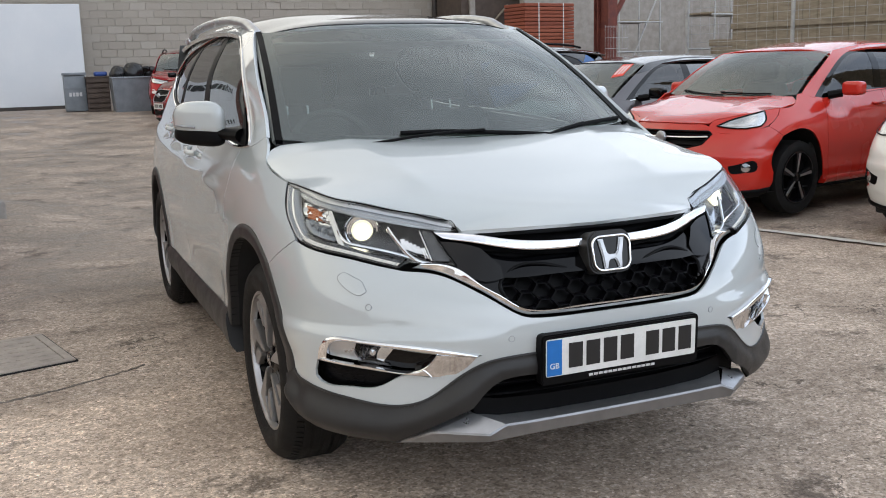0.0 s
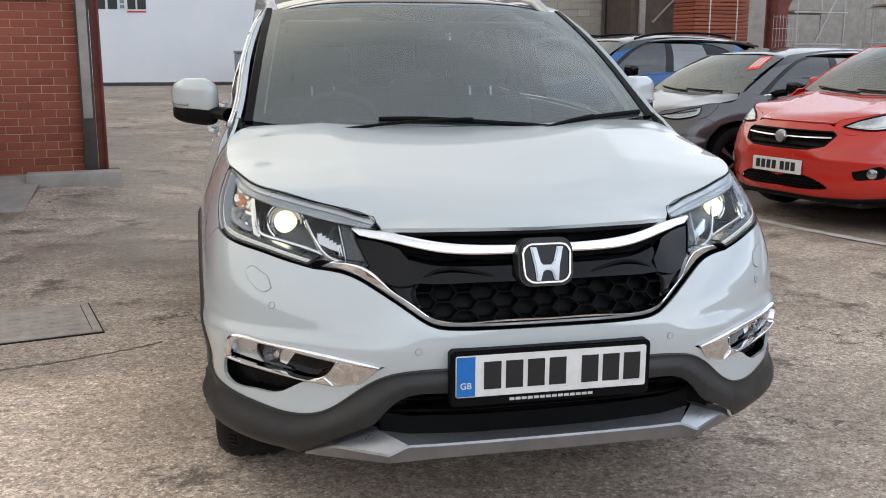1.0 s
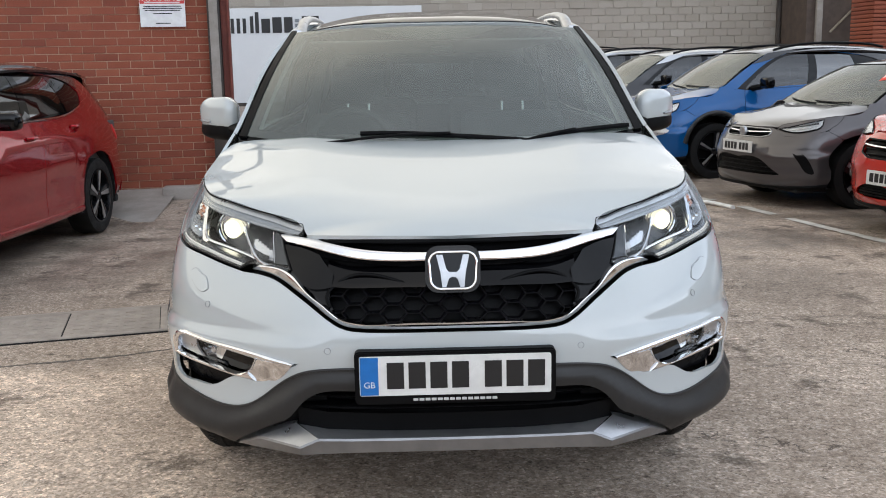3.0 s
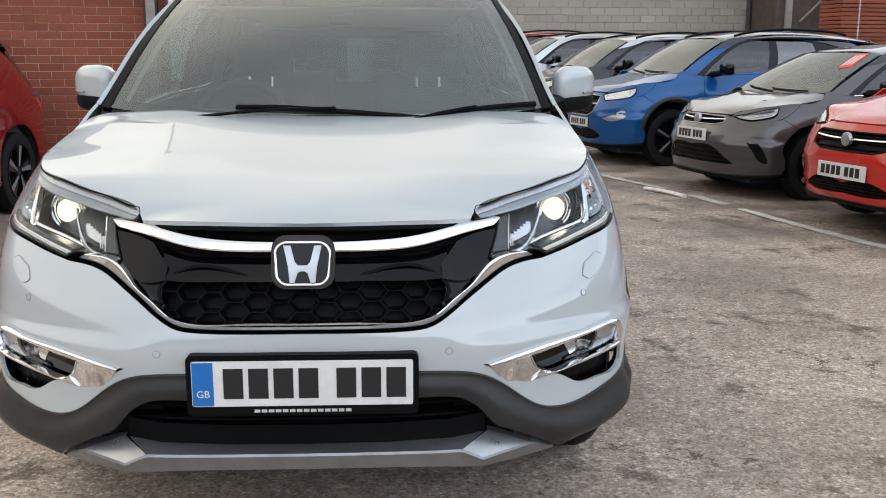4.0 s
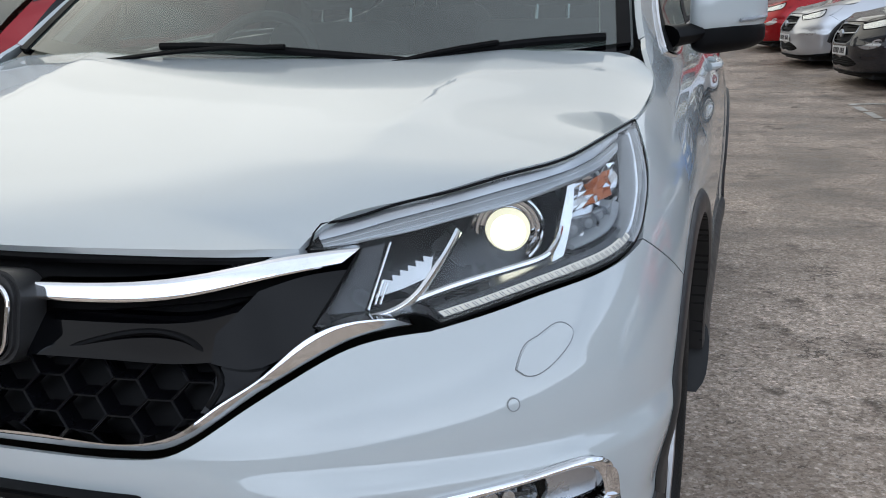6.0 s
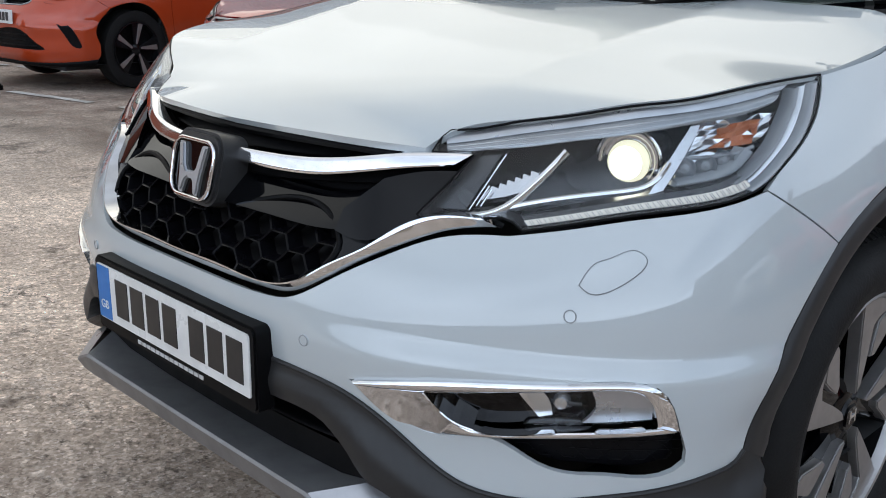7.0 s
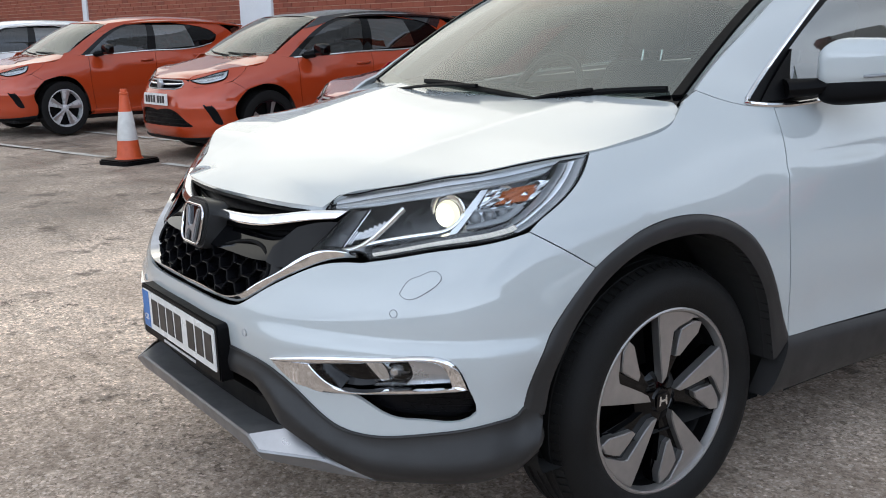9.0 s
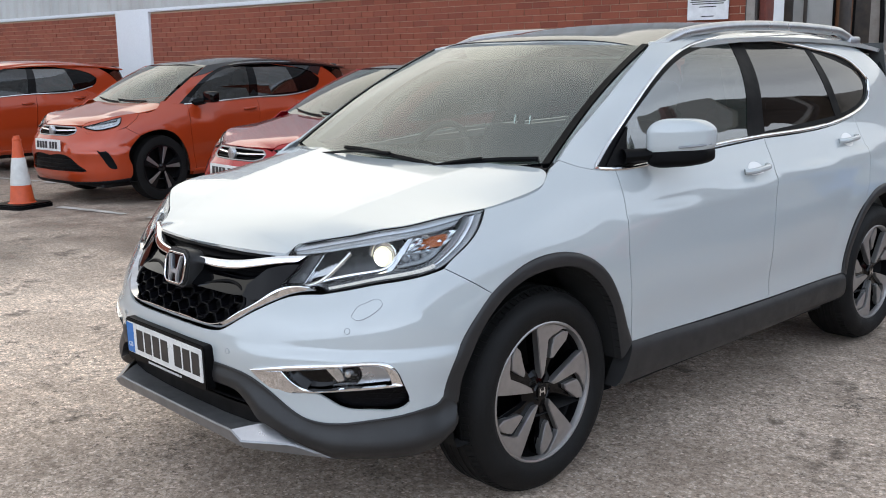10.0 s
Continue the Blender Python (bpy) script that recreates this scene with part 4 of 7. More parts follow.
    c_low = [(.645, .790), (.54, .776), (.46, .745), (.39, .709), (.34, .678), (.30, .659), (.26, .653), (.14, .650), (0, .650)]
    c_up = [(.61, .804), (.51, .796), (.47, .780), (.42, .746), (.36, .713), (.315, .684), (.28, .673), (.14, .671), (0, .671)]
    part("chrome_strip", ribbon(SUV, [(-a, b) for a, b in c_low] + c_low[::-1][1:], [(-a, b) for a, b in c_up] + c_up[::-1][1:], .0018, .008, n=140, m=9, power=12, deep=.03, dip=.019), M["chrome"], g, "chrome lower grille strip")
    # emblem
    e = new("emblem")
    e.parent, e.matrix_basis = g, pose(0, .068, .803, 78)
    part("emblem_mount", slab(rounded(.150, .128, .036, 8, 0, .006), -.05, .008, .006), M["clad"], e, "dark satin emblem mount")
    ring = rounded(.126, .100, .028, 8)
    part("emblem_back", slab(ring, .004, .0095, .001), M["gloss"], e)
    ring3 = np.c_[ring * (1 + .05 * (ring[:, 1:2] / .05)), np.full(len(ring), .013)]
    part("emblem_ring", tube(ring3, .0036, 10, True), M["chrome"], e)
    h = [(-.030, -.043), (-.019, -.043), (-.012, -.021), (-.006, -.016), (.006, -.016), (.012, -.021), (.019, -.043), (.030, -.043), (.034, -.005), (.045, .045), (.028, .045), (.018, .006), (.011, -.002), (-.011, -.002), (-.018, .006), (-.028, .045), (-.045, .045), (-.034, -.005)]
    part("emblem_bar", slab(h, .008, .018, .0035), M["satin"], e)

    # number plate
    p = new("number_plate")
    p.parent, p.matrix_basis = car, pose(0, -.004, .534, 91)
    part("plate_holder", slab(rounded(.545, .150, .014, 4, 0, -.007), -.032, .002, .004), M["black"], p)
    part("plate_face", slab(rounded(.518, .111, .006, 3), .0, .005, .001), M["plate"], p)
    part("plate_band", slab([(-.257, -.053), (-.208, -.053), (-.208, .053), (-.257, .053)], .004, .0058), M["plate_y"], p, "blue band")
    lettering("GB", .024, M["plate"], p, pose(-.2325, -.032, .0062), "band_letters", .0004, "CENTER")
    x = -.185
    for i in range(7):
        if i == 4:
            x += .030
        part("plate_bar", box(x, x + .046, -.036, .038, .005, .0064), M["ink"], p)
        x += .0585
    for i in range(14):
        part("plate_small_bar", box(-.115 + i * .0165, -.115 + i * .0165 + .013, -.0715, -.0645, .002, .0034), M["pale"], p)

    # parking sensors, washer covers
    for sd in (1, -1):
        gg = lambda q: q if sd > 0 else q.mirrored()
        for s0, z0 in ((.345, .596), (.757, .690)):
            a = np.linspace(0, 2 * np.pi, 20, endpoint=False)
            ring = np.c_[s0 + .0095 * np.cos(a), z0 + .0095 * np.sin(a)]
            o = part("parking_sensor", gg(panel(SUV, ring * 1.0, out=.0015, thick=.004, h=.01)), M["white"], car)
            eye_ = np.c_[s0 + .0085 * np.cos(a), z0 + .0085 * np.sin(a)]
            part("sensor_ring", gg(cord(SUV, eye_, .0009, .0016, 6, True)), M["seam"], o)
        w = [(.768, .732), (.775, .744), (.793, .763), (.810, .769), (.856, .780), (.864, .773), (.842, .744), (.826, .734), (.780, .723), (.768, .732)]
        ring = curve(w, .004)[:-1]
        part("washer_cover", gg(panel(SUV, shrink(ring, .0015), out=.0022, thick=.006, h=.012)), M["white"], car)
        part("washer_gap", gg(cord(SUV, ring, .0008, .0003, 5, True)), M["seam"], car)


def suv_fog(car):
    for sd in (1, -1):
        gg = lambda q: q if sd > 0 else q.mirrored()
        f = new("fog_lamp")
        f.parent = car
        part("fog_bay", gg(panel(SUV, shrink(outline(FOG + FOG[:1]), -.012), out=-.060, thick=.005, h=.03)), M["black"], f)
        # chrome surround: bright upper rail turning down the outer end, a face that looks down to the ground
        def lean(s_, z_, out=0.0):
            return SUV(s_, z_, out + (np.asarray(z_, float) - .505) * .14)
        part("top_rail", gg(ribbon(SUV, [(.451, .5505), (.571, .5635), (.695, .580), (.805, .5925), (.846, .592), (.866, .583), (.876, .568), (.885, .538)], [(.441, .556), (.527, .574), (.647, .589), (.769, .599), (.838, .604), (.872, .599), (.892, .585), (.899, .560)], .0040, .0065, n=70, deep=.04)), M["chrome"], f, "chrome upper rail")
        end = outline([(.880, .586), (.893, .579), (.906, .557), (.917, .527)], [(.917, .527), (.884, .530)], [(.884, .530), (.886, .545), (.880, .572), (.880, .586)], step=.008)
        part("outer_end", gg(panel(lean, end, out=.001, thick=.03, h=.012)), M["chrome"], f, "chrome outer end")
        part("lower_rail", gg(ribbon(lean, [(.575, .489), (.637, .4945), (.731, .505), (.841, .518), (.914, .526)], [(.600, .512), (.628, .5045), (.731, .5145), (.841, .5275), (.890, .5335)], .0035, .003, n=50, deep=.04, power=4)), M["chrome"], f, "chrome lower rail")
        wing = outline([(.446, .552), (.50, .557), (.556, .560)], [(.556, .560), (.584, .525), (.626, .504)], [(.626, .504), (.610, .492), (.575, .488), (.529, .491), (.482, .514), (.446, .552)], step=.012)
        part("inner_wing", gg(panel(lean, wing, out=.001, thick=.03, h=.015)), M["chrome"], f, "chrome inner wing")
        q_ = np.array([(.556, .561), (.568, .543), (.584, .525), (.603, .512), (.628, .5045)])
        part("wing_edge", gg(tube(lean(curve(q_, .01)[:, 0], curve(q_, .01)[:, 1], .002), .0022, 6)), M["chrome"], f)
        # gloss black blank beside the lamp
        blank = outline([(.556, .561), (.66, .574), (.700, .578)], [(.700, .578), (.728, .524)], [(.728, .524), (.64, .508), (.60, .516), (.556, .561)])
        part("black_blank", gg(panel(SUV, blank, out=-.026, thick=.02, h=.02)), M["gloss"], f)
        # clear round lamp with a cut reflector, plain bright panel beside it
        aim = pose(*SUV([.757], [.553], -.046)[0], 0, 0, 30)
        lobes = 11
        bowl_v, bowl_f = [], []
        for i, (r0, y0) in enumerate(((.041, -.022), (.036, -.008), (.025, .012), (.012, .020))):
            for k in range(lobes * 2):
                w = 2 * math.pi * k / (lobes * 2)
                bowl_v.append((r0 * math.cos(w), y0 + (.006 if (k + i) % 2 else 0), r0 * .86 * math.sin(w)))
        m_ = lobes * 2
        for i in range(3):
            for k in range(m_):
                bowl_f.append((i * m_ + k, i * m_ + (k + 1) % m_, (i + 1) * m_ + (k + 1) % m_, (i + 1) * m_ + k))
        bowl_f.append(tuple(3 * m_ + k for k in range(m_)))
        part("lamp_bowl", gg(Geo(bowl_v, bowl_f).moved(aim)), M["lamp_silver"], f, "", 1)
        part("bulb_shield", gg(lathe([(0, -.022), (.009, -.020), (.013, -.012), (.012, .006)], 18, "y").moved(aim)), M["lamp_silver"], f)
        part("shield_stay", gg(box(-.030, .030, -.016, -.012, -.003, .003, .001).moved(aim)), M["lamp_black"], f)
        shade_ = outline([(.683, .574), (.715, .581)], [(.715, .581), (.735, .560), (.742, .534)], [(.742, .534), (.722, .528)], [(.722, .528), (.683, .574)], step=.01)
        part("bright_cheek", gg(panel(SUV, shade_, out=-.024, thick=.006, h=.015)), M["lamp_silver"], f)
        refl = outline([(.792, .588), (.862, .590)], [(.862, .590), (.876, .572), (.882, .541)], [(.882, .541), (.785, .530)], [(.785, .530), (.801, .558), (.792, .588)])
        r = part("reflector", gg(panel(lean, refl, out=-.016, thick=.006, h=.015)), M["satin"], f)
        part("reflector_rib", gg(tube(SUV(np.array([.79, .835, .880]), np.array([.5335, .539, .5425]), -.014), .0022, 6)), M["lamp_silver"], r)
        part("lamp_floor", gg(ribbon(SUV, [(.70, .514), (.74, .518), (.80, .526)], [(.71, .523), (.74, .528), (.78, .531)], .003, -.022, deep=.02)), M["lamp_black"], f)
        lensl = outline([(.690, .574), (.76, .586), (.862, .590)], [(.862, .590), (.882, .540)], [(.882, .540), (.76, .526), (.715, .521)], [(.715, .521), (.690, .574)])
        part("fog_lens", gg(panel(SUV, lensl, out=-.008, thick=0, h=.03)), M["lens"], f)
        # textured grid below
        floor_ = outline([(.63, .492), (.73, .504), (.84, .517), (.912, .524)], [(.912, .524), (.932, .478), (.922, .461)], [(.922, .461), (.905, .456), (.789, .452), (.735, .455), (.69, .471), (.63, .492)])
        low = part("lower_mesh", gg(panel(SUV, floor_, out=-.034, thick=.006, h=.03)), M["mesh_black"], f, "black lower grid")
        for j in range(3):
            for i in range(7):
                s0, z0 = .70 + i * .036 + (j % 2) * .018, .468 + j * .016
                if z0 > .448 + (s0 - .6) * .22:
                    continue
                ring = np.array([(s0 + p * .017, z0 + q * .010) for p, q in ((-1, 0), (-.5, .8), (.5, .8), (1, 0), (.5, -.8), (-.5, -.8))])
                part("grid_cell", gg(cord(SUV, ring, .0012, -.034, 4, True)), M["black"], low)


def suv_headlight(car):
    for sd in (1, -1):
        gg = lambda q: q if sd > 0 else q.mirrored()
        h = new("headlight")
        h.parent = car
        full = outline(HL_TOP, HL_OUT, HL_LOW, HL_IN, [(.492, .797), (.572, .882)], [(.572, .882), (.485, .882)])
        n = len(full)
        ring = lambda inset, out: SUV(*shrink(full, inset).T, out)
        bowl = np.r_[ring(.002, -.004), ring(.006, -.055)]
        part("bowl_wall", gg(Geo(bowl, [(i, (i + 1) % n, n + (i + 1) % n, n + i) for i in range(n)])), M["lamp_black"], h)
        part("housing", gg(panel(SUV, shrink(full, .004), out=-.105, thick=.006, h=.03)), M["lamp_black"], h)
        part("seal", gg(tube(SUV(full[:, 0], full[:, 1], -.003), .0020, 6, True)), M["black"], h)
        # two bands of frosted light guide under the hood edge
        low = [(.515, .880), (.55, .884), (.68, .899), (.76, .912), (.835, .923), (.92, .936), (1.005, .947), (1.09, .956), (1.16, .968)]
        mid = [(.505, .892), (.55, .898), (.64, .912), (.75, .929), (.86, .947), (.97, .960), (1.09, .973), (1.20, .988)]
        top = [(.50, .902), (.53, .911), (.64, .927), (.75, .943), (.86, .962), (.97, .974), (1.10, .990), (1.23, 1.002)]
        part("guide_trim", gg(ribbon(SUV, mid, top, .002, -.014, deep=.03)), M["satin"], h)
        g = part("light_guide", gg(ribbon(SUV, low, mid, .005, -.016, deep=.03)), M["guide"], h, "frosted light guide")
        for w in (.3, .66):
            e = lerp_line(low, mid, w)
            part("guide_line", gg(tube(SUV(e[:, 0], e[:, 1], -.0118), .0005, 4)), M["lamp_silver"], g)
        # frosted outer edge running down into the daytime strip
        o_out = [(1.285, 1.000), (1.262, .978), (1.232, .950), (1.195, .923), (1.145, .896), (1.092, .869), (1.055, .8555)]
        o_in = [(1.185, .984), (1.165, .966), (1.130, .944), (1.098, .920), (1.062, .900), (1.028, .884), (1.000, .874)]
        og = new("outer_guide")
        og.parent = h
        tagged(og, "clear ridged outer light guide")
        for u0, u1, lift, mt in ((.0, .22, -.004, "guide"), (.24, .50, -.010, "lamp_silver"), (.52, .62, -.007, "guide"), (.64, 1.0, -.016, "lamp_silver")):
            part("guide_band", gg(ribbon(SUV, lerp_line(o_out, o_in, u0), lerp_line(o_out, o_in, u1), .004, lift, deep=.02)), M[mt], og)
        d_low = [(.69, .797), (.76, .811), (.84, .827), (.93, .839), (1.02, .851), (1.058, .8585)]
        d_up = [(.675, .809), (.76, .826), (.84, .843), (.93, .858), (1.00, .868), (1.043, .879)]
        part("strip_bezel", gg(ribbon(SUV, d_low, d_up, .003, -.012, deep=.03)), M["lamp_black"], h)
        dl, du = lerp_line(d_low, d_up, .12), lerp_line(d_low, d_up, .62)
        part("daytime_strip", gg(ribbon(SUV, dl, du, .003, -.008, deep=.006)), M["drl"], h, "lit daytime running strip")
        teeth = None
        for i in range(60):
            j = i
            q = tube(SUV([dl[j][0], du[j][0]], [dl[j][1], du[j][1]], -.0048), .0006, 4)
            teeth = q if teeth is None else teeth + q
        part("strip_ribs", gg(teeth), M["lamp_grey"], h)
        # projector in its chrome collar, on a deep tube
        aim = pose(.652, .420, .880, 0, 0, 16)
        pr = part("projector", gg(lathe([(.050, .050), (.050, .006), (.047, -.004), (.043, -.004), (.039, .004), (.036, .004), (.034, .0)], 40, "y").moved(aim)), M["chrome"], h, "lit projector lamp")
        part("projector_lens", gg(lathe([(.0255, -.0155), (.019, -.019), (.010, -.0215), (.0005, -.022)], 40, "y").moved(aim)), M["beam"], pr)
        part("lens_rim", gg(lathe([(.033, .0), (.0315, -.007), (.029, -.012), (.0255, -.0155)], 40, "y").moved(aim)), M["beam_rim"], pr, "softly lit lens rim")
        part("projector_tube", gg(lathe([(.052, .0), (.056, .03), (.060, .12)], 40, "y").moved(aim)), M["lamp_silver"], h)
        part("projector_cuff", gg(tube([((aim @ Vector((.0515 * math.cos(t), -.002, .0515 * math.sin(t))))[:]) for t in np.linspace(0, 2 * math.pi, 40, endpoint=False)], .0035, 8, True)), M["lamp_silver"], h)
        # inner compartment: stepped reflector and a clear rib
        saw = [(.600, .826)]
        for k in range(6):
            s0, z0 = .612 + .0145 * k, .834 + .0052 * k
            saw += [(s0, z0 + .005), (s0 + .0135, z0 + .003)]
        ring = [(.592, .818), (.64, .827), (.688, .840), (.702, .866)] + saw[::-1]
        refl = outline(*[[ring[i], ring[(i + 1) % len(ring)]] for i in range(len(ring))], step=.004)
        part("main_reflector", gg(panel(SUV, refl, out=-.034, thick=.004, h=.010)), M["lamp_silver"], h)
        for a, b in (((.578, .806), (.632, .884)), ((.590, .812), (.608, .840)), ((.598, .812), (.614, .836))):
            part("reflector_rib", gg(tube(SUV(np.array([a[0], b[0]]), np.array([a[1], b[1]]), -.026), .0016, 6)), M["chrome"], h)
        part("inner_plate", gg(panel(SUV, outline([(.512, .804), (.572, .806)], [(.572, .806), (.622, .884)], [(.622, .884), (.580, .878)], [(.580, .878), (.512, .804)]), out=-.024, thick=.003, h=.02)), M["lamp_black"], h)
        # chrome ribs that part the compartments
        rib = np.array([(.51, .790), (.58, .797), (.625, .806), (.655, .820), (.69, .846), (.735, .884), (.748, .896)])
        part("divider", gg(tube(SUV(curve(rib, .01)[:, 0], curve(rib, .01)[:, 1], -.020), .0052, 8, False, 1.4)), M["chrome"], h)
        rib = np.array([(.640, .812), (.69, .824), (.76, .838), (.84, .851), (.88, .860), (.905, .874), (.925, .892)])
        part("floor_trim", gg(tube(SUV(curve(rib, .01)[:, 0], curve(rib, .01)[:, 1], -.022), .0042, 8, False, 1.3)), M["chrome"], h)
        fin = outline([(.880, .850), (.905, .856)], [(.905, .856), (.958, .905), (1.005, .946)], [(1.005, .946), (.988, .946)], [(.988, .946), (.935, .905), (.880, .850)], step=.008)
        part("outer_divider", gg(panel(SUV, fin, out=-.020, thick=.012, h=.02)), M["lamp_silver"], h)
        # outer compartment: amber and clear facets above two small lamps
        back = outline([(.935, .862), (1.04, .882), (1.10, .905)], [(1.10, .905), (1.14, .955)], [(1.14, .955), (1.01, .945)], [(1.01, .945), (.935, .862)])
        part("indicator_bowl", gg(panel(SUV, back, out=-.046, thick=.004, h=.02)), M["lamp_silver"], h)
        rnd = random.Random(5)
        nu, nv = 11, 7
        cells = []
        for i in range(nu):
            for j in range(nv):
                u, w = i / (nu - 1), j / (nv - 1)
                cells.append((.972 + .040 * w + u * (.150 + .030 * w), .906 + .040 * w + .010 * u, -.034 + rnd.uniform(-.005, .005)))
        cells = np.array(cells)
        v = SUV(cells[:, 0], cells[:, 1], cells[:, 2])
        quads = [(i * nv + j, (i + 1) * nv + j, (i + 1) * nv + j + 1, i * nv + j + 1) for i in range(nu - 1) for j in range(nv - 1)]
        hot = [q for k, q in enumerate(quads) if 3 <= k // (nv - 1) <= 8 and k % (nv - 1) < 5 and (k * 7) % 11 > 1]
        part("indicator_facets", gg(Geo(v, [q for q in quads if q not in hot])), M["lamp_silver"], h, "", 0)
        part("indicator", gg(Geo(v, hot)), M["amber"], h, "amber indicator", 0)
        part("shelf", gg(tube(SUV(np.array([.948, 1.0, 1.06, 1.10]), np.array([.898, .900, .904, .912]), -.024), .003, 6)), M["lamp_grey"], h)
        for s0, z0 in ((.957, .884), (.998, .888), (1.035, .894)):
            q = SUV([s0], [z0], -.032)[0]
            aim = pose(*q, 0, 0, 38)
            lamp_ = part("side_lamp", gg(lathe([(.0165, -.006), (.0135, -.002), (.008, .006), (0, .008)], 18, "y").moved(aim)), M["lamp_silver"], h)
            part("side_lamp_lens", gg(lathe([(.011, .002), (.007, -.004), (.0005, -.006)], 14, "y").moved(aim)), M["lamp_grey"], lamp_)
        part("lamp_floor", gg(ribbon(SUV, [(.925, .862), (.99, .870), (1.045, .882), (1.09, .905)], [(.93, .868), (.985, .877), (1.035, .890), (1.075, .912)], .003, -.018, deep=.02)), M["lamp_grey"], h)
        part("lens", gg(panel(SUV, shrink(full, .002), out=-.001, thick=0, h=.02)), M["lens"], h, "clear headlight lens").visible_shadow = False


def suv_body(car):
    # engine hood
    e = SUV(*np.array(HOOD_EDGE).T)[:, :2]
    rim = [(e[-1, 0], e[-1, 1]), (.793, 1.02), (.765, 1.058), (.70, 1.085)]
    front = [(0, .142), (.2, .152), (.33, .180), (e[0, 0], e[0, 1])]
    back = [(.70, 1.085), (.5, 1.05), (.25, 1.02), (0, 1.01)]
    edge = [tuple(p) for p in e]
    line = outline(front, edge, rim, back, MIRR(back), MIRR(rim), MIRR(edge), MIRR(front))
    part("hood", panel(hood_surf, line, thick=.012, h=.028, gap=.002), M["white"], car)
    p = hood_surf(*np.array(MIRR(front) + front[1:]).T)
    part("hood_lip", tube(np.c_[curve(p, .03)[:, 0], curve(p, .03)[:, 1] + .016, curve(p, .03)[:, 2] - .016], .008, 6), M["black"], car)
    # cowl below the screen
    y0 = lambda x: .985 + .16 * (abs(x) / .74) ** 2.2
    xs = np.linspace(-.75, .75, 41)
    rows = [np.c_[xs, [y0(x) - .01 for x in xs], 1.078 - .0 * xs + .012 * (np.abs(xs) / .75) ** 2], np.c_[xs, [y0(x) + .05 for x in xs], 1.084 + .02 * (np.abs(xs) / .75) ** 2], np.c_[xs, [y0(x) + .16 for x in xs], 1.10 + .02 * (np.abs(xs) / .75) ** 2]]
    part("cowl", Geo(np.stack(rows, 1).reshape(-1, 3), grid_faces(41, 3)), M["black"], car)
    # windscreen and its black border
    sl = outline([(-.985, .0), (0, -.03), (.985, .0)], [(.985, .0), (.985, .985)], [(.985, .985), (0, .985), (-.985, .985)], [(-.985, .985), (-.985, 0)], step=.05)
    part("windscreen", panel(screen_surf, sl, thick=0, h=.08), M["screen"], car, "tinted windscreen").visible_shadow = False
    band = outline([(-1.0, -.05), (0, -.06), (1.0, -.05)], [(1.0, -.05), (1.0, 1.0)], [(1.0, 1.0), (0, 1.0), (-1.0, 1.0)], [(-1.0, 1.0), (-1.0, -.05)], step=.05)
    hole = outline([(-.925, .06), (0, .03), (.925, .06)], [(.925, .06), (.915, .95)], [(.915, .95), (.40, .955), (.26, .875), (-.26, .875), (-.40, .955), (-.915, .95)], [(-.915, .95), (-.925, .06)], step=.05)
    part("screen_border", panel(screen_surf, band, [hole], out=-.006, thick=.003, h=.06), M["gloss"], car, "black screen border")
    for sd in (1, -1):
        strip_ = outline([(.968 * sd, -.01), (1.004 * sd, -.01)], [(1.004 * sd, -.01), (1.004 * sd, 1.0)], [(1.004 * sd, 1.0), (.968 * sd, 1.0)], [(.968 * sd, 1.0), (.968 * sd, -.01)], step=.03)
        part("screen_moulding", panel(screen_surf, strip_, out=.004, thick=.008, h=.03), M["black"], car, "black windscreen moulding")
    # roof skin, dark glass roof
    fr = [(-.635, 1.835), (-.4, 1.745), (0, 1.70), (.4, 1.745), (.635, 1.835)]
    line = outline(fr, [(.635, 1.835), (.64, 2.8), (.62, 4.0)], [(.62, 4.0), (.55, 4.32)], [(.55, 4.32), (0, 4.40), (-.55, 4.32)], [(-.55, 4.32), (-.62, 4.0)], [(-.62, 4.0), (-.64, 2.8), (-.635, 1.835)], step=.05)
    part("roof", panel(roof_surf, line, thick=.02, h=.07), M["white"], car)
    gl = outline([(-.575, 1.83), (-.38, 1.755), (0, 1.713), (.38, 1.755), (.575, 1.83)], [(.575, 1.83), (.56, 3.4)], [(.56, 3.4), (-.56, 3.4)], [(-.56, 3.4), (-.575, 1.83)], step=.05)
    part("glass_roof", panel(roof_surf, gl, out=.004, thick=.004, h=.08), M["roofglass"], car, "dark glass roof panel")
    dlo = outline(DLO_TOP, DLO_LOW)
    a_edge = [(1.70, 1.132), (1.76, 1.172), (1.95, 1.284), (2.15, 1.396), (2.43, 1.530)]
    for sd in (1, -1):
        gg = lambda q: q if sd > 0 else q.mirrored()
        # fender
        line = outline([(1.24, .762), (1.16, .812), (1.08, .857)], [(1.08, .857), (1.10, .872), (1.155, .901), (1.205, .929), (1.245, .957), (1.275, .985), (1.297, 1.009)], [(1.297, 1.009), (1.42, 1.024), (1.52, 1.040), (1.575, 1.058), (1.61, 1.082), (1.65, 1.112)], [(1.65, 1.112), (1.70, 1.132)], [(1.70, 1.132), (1.80, 1.10), (1.88, 1.084)], [(1.88, 1.084), (1.975, 1.08)], [(1.975, 1.08), (1.95, .944), (1.94, .784), (1.972, .455)], ARCH_F[3:][::-1])
        part("fender", gg(panel(SUV, line, thick=.01, h=.025, gap=.0015)), M["white"], car)
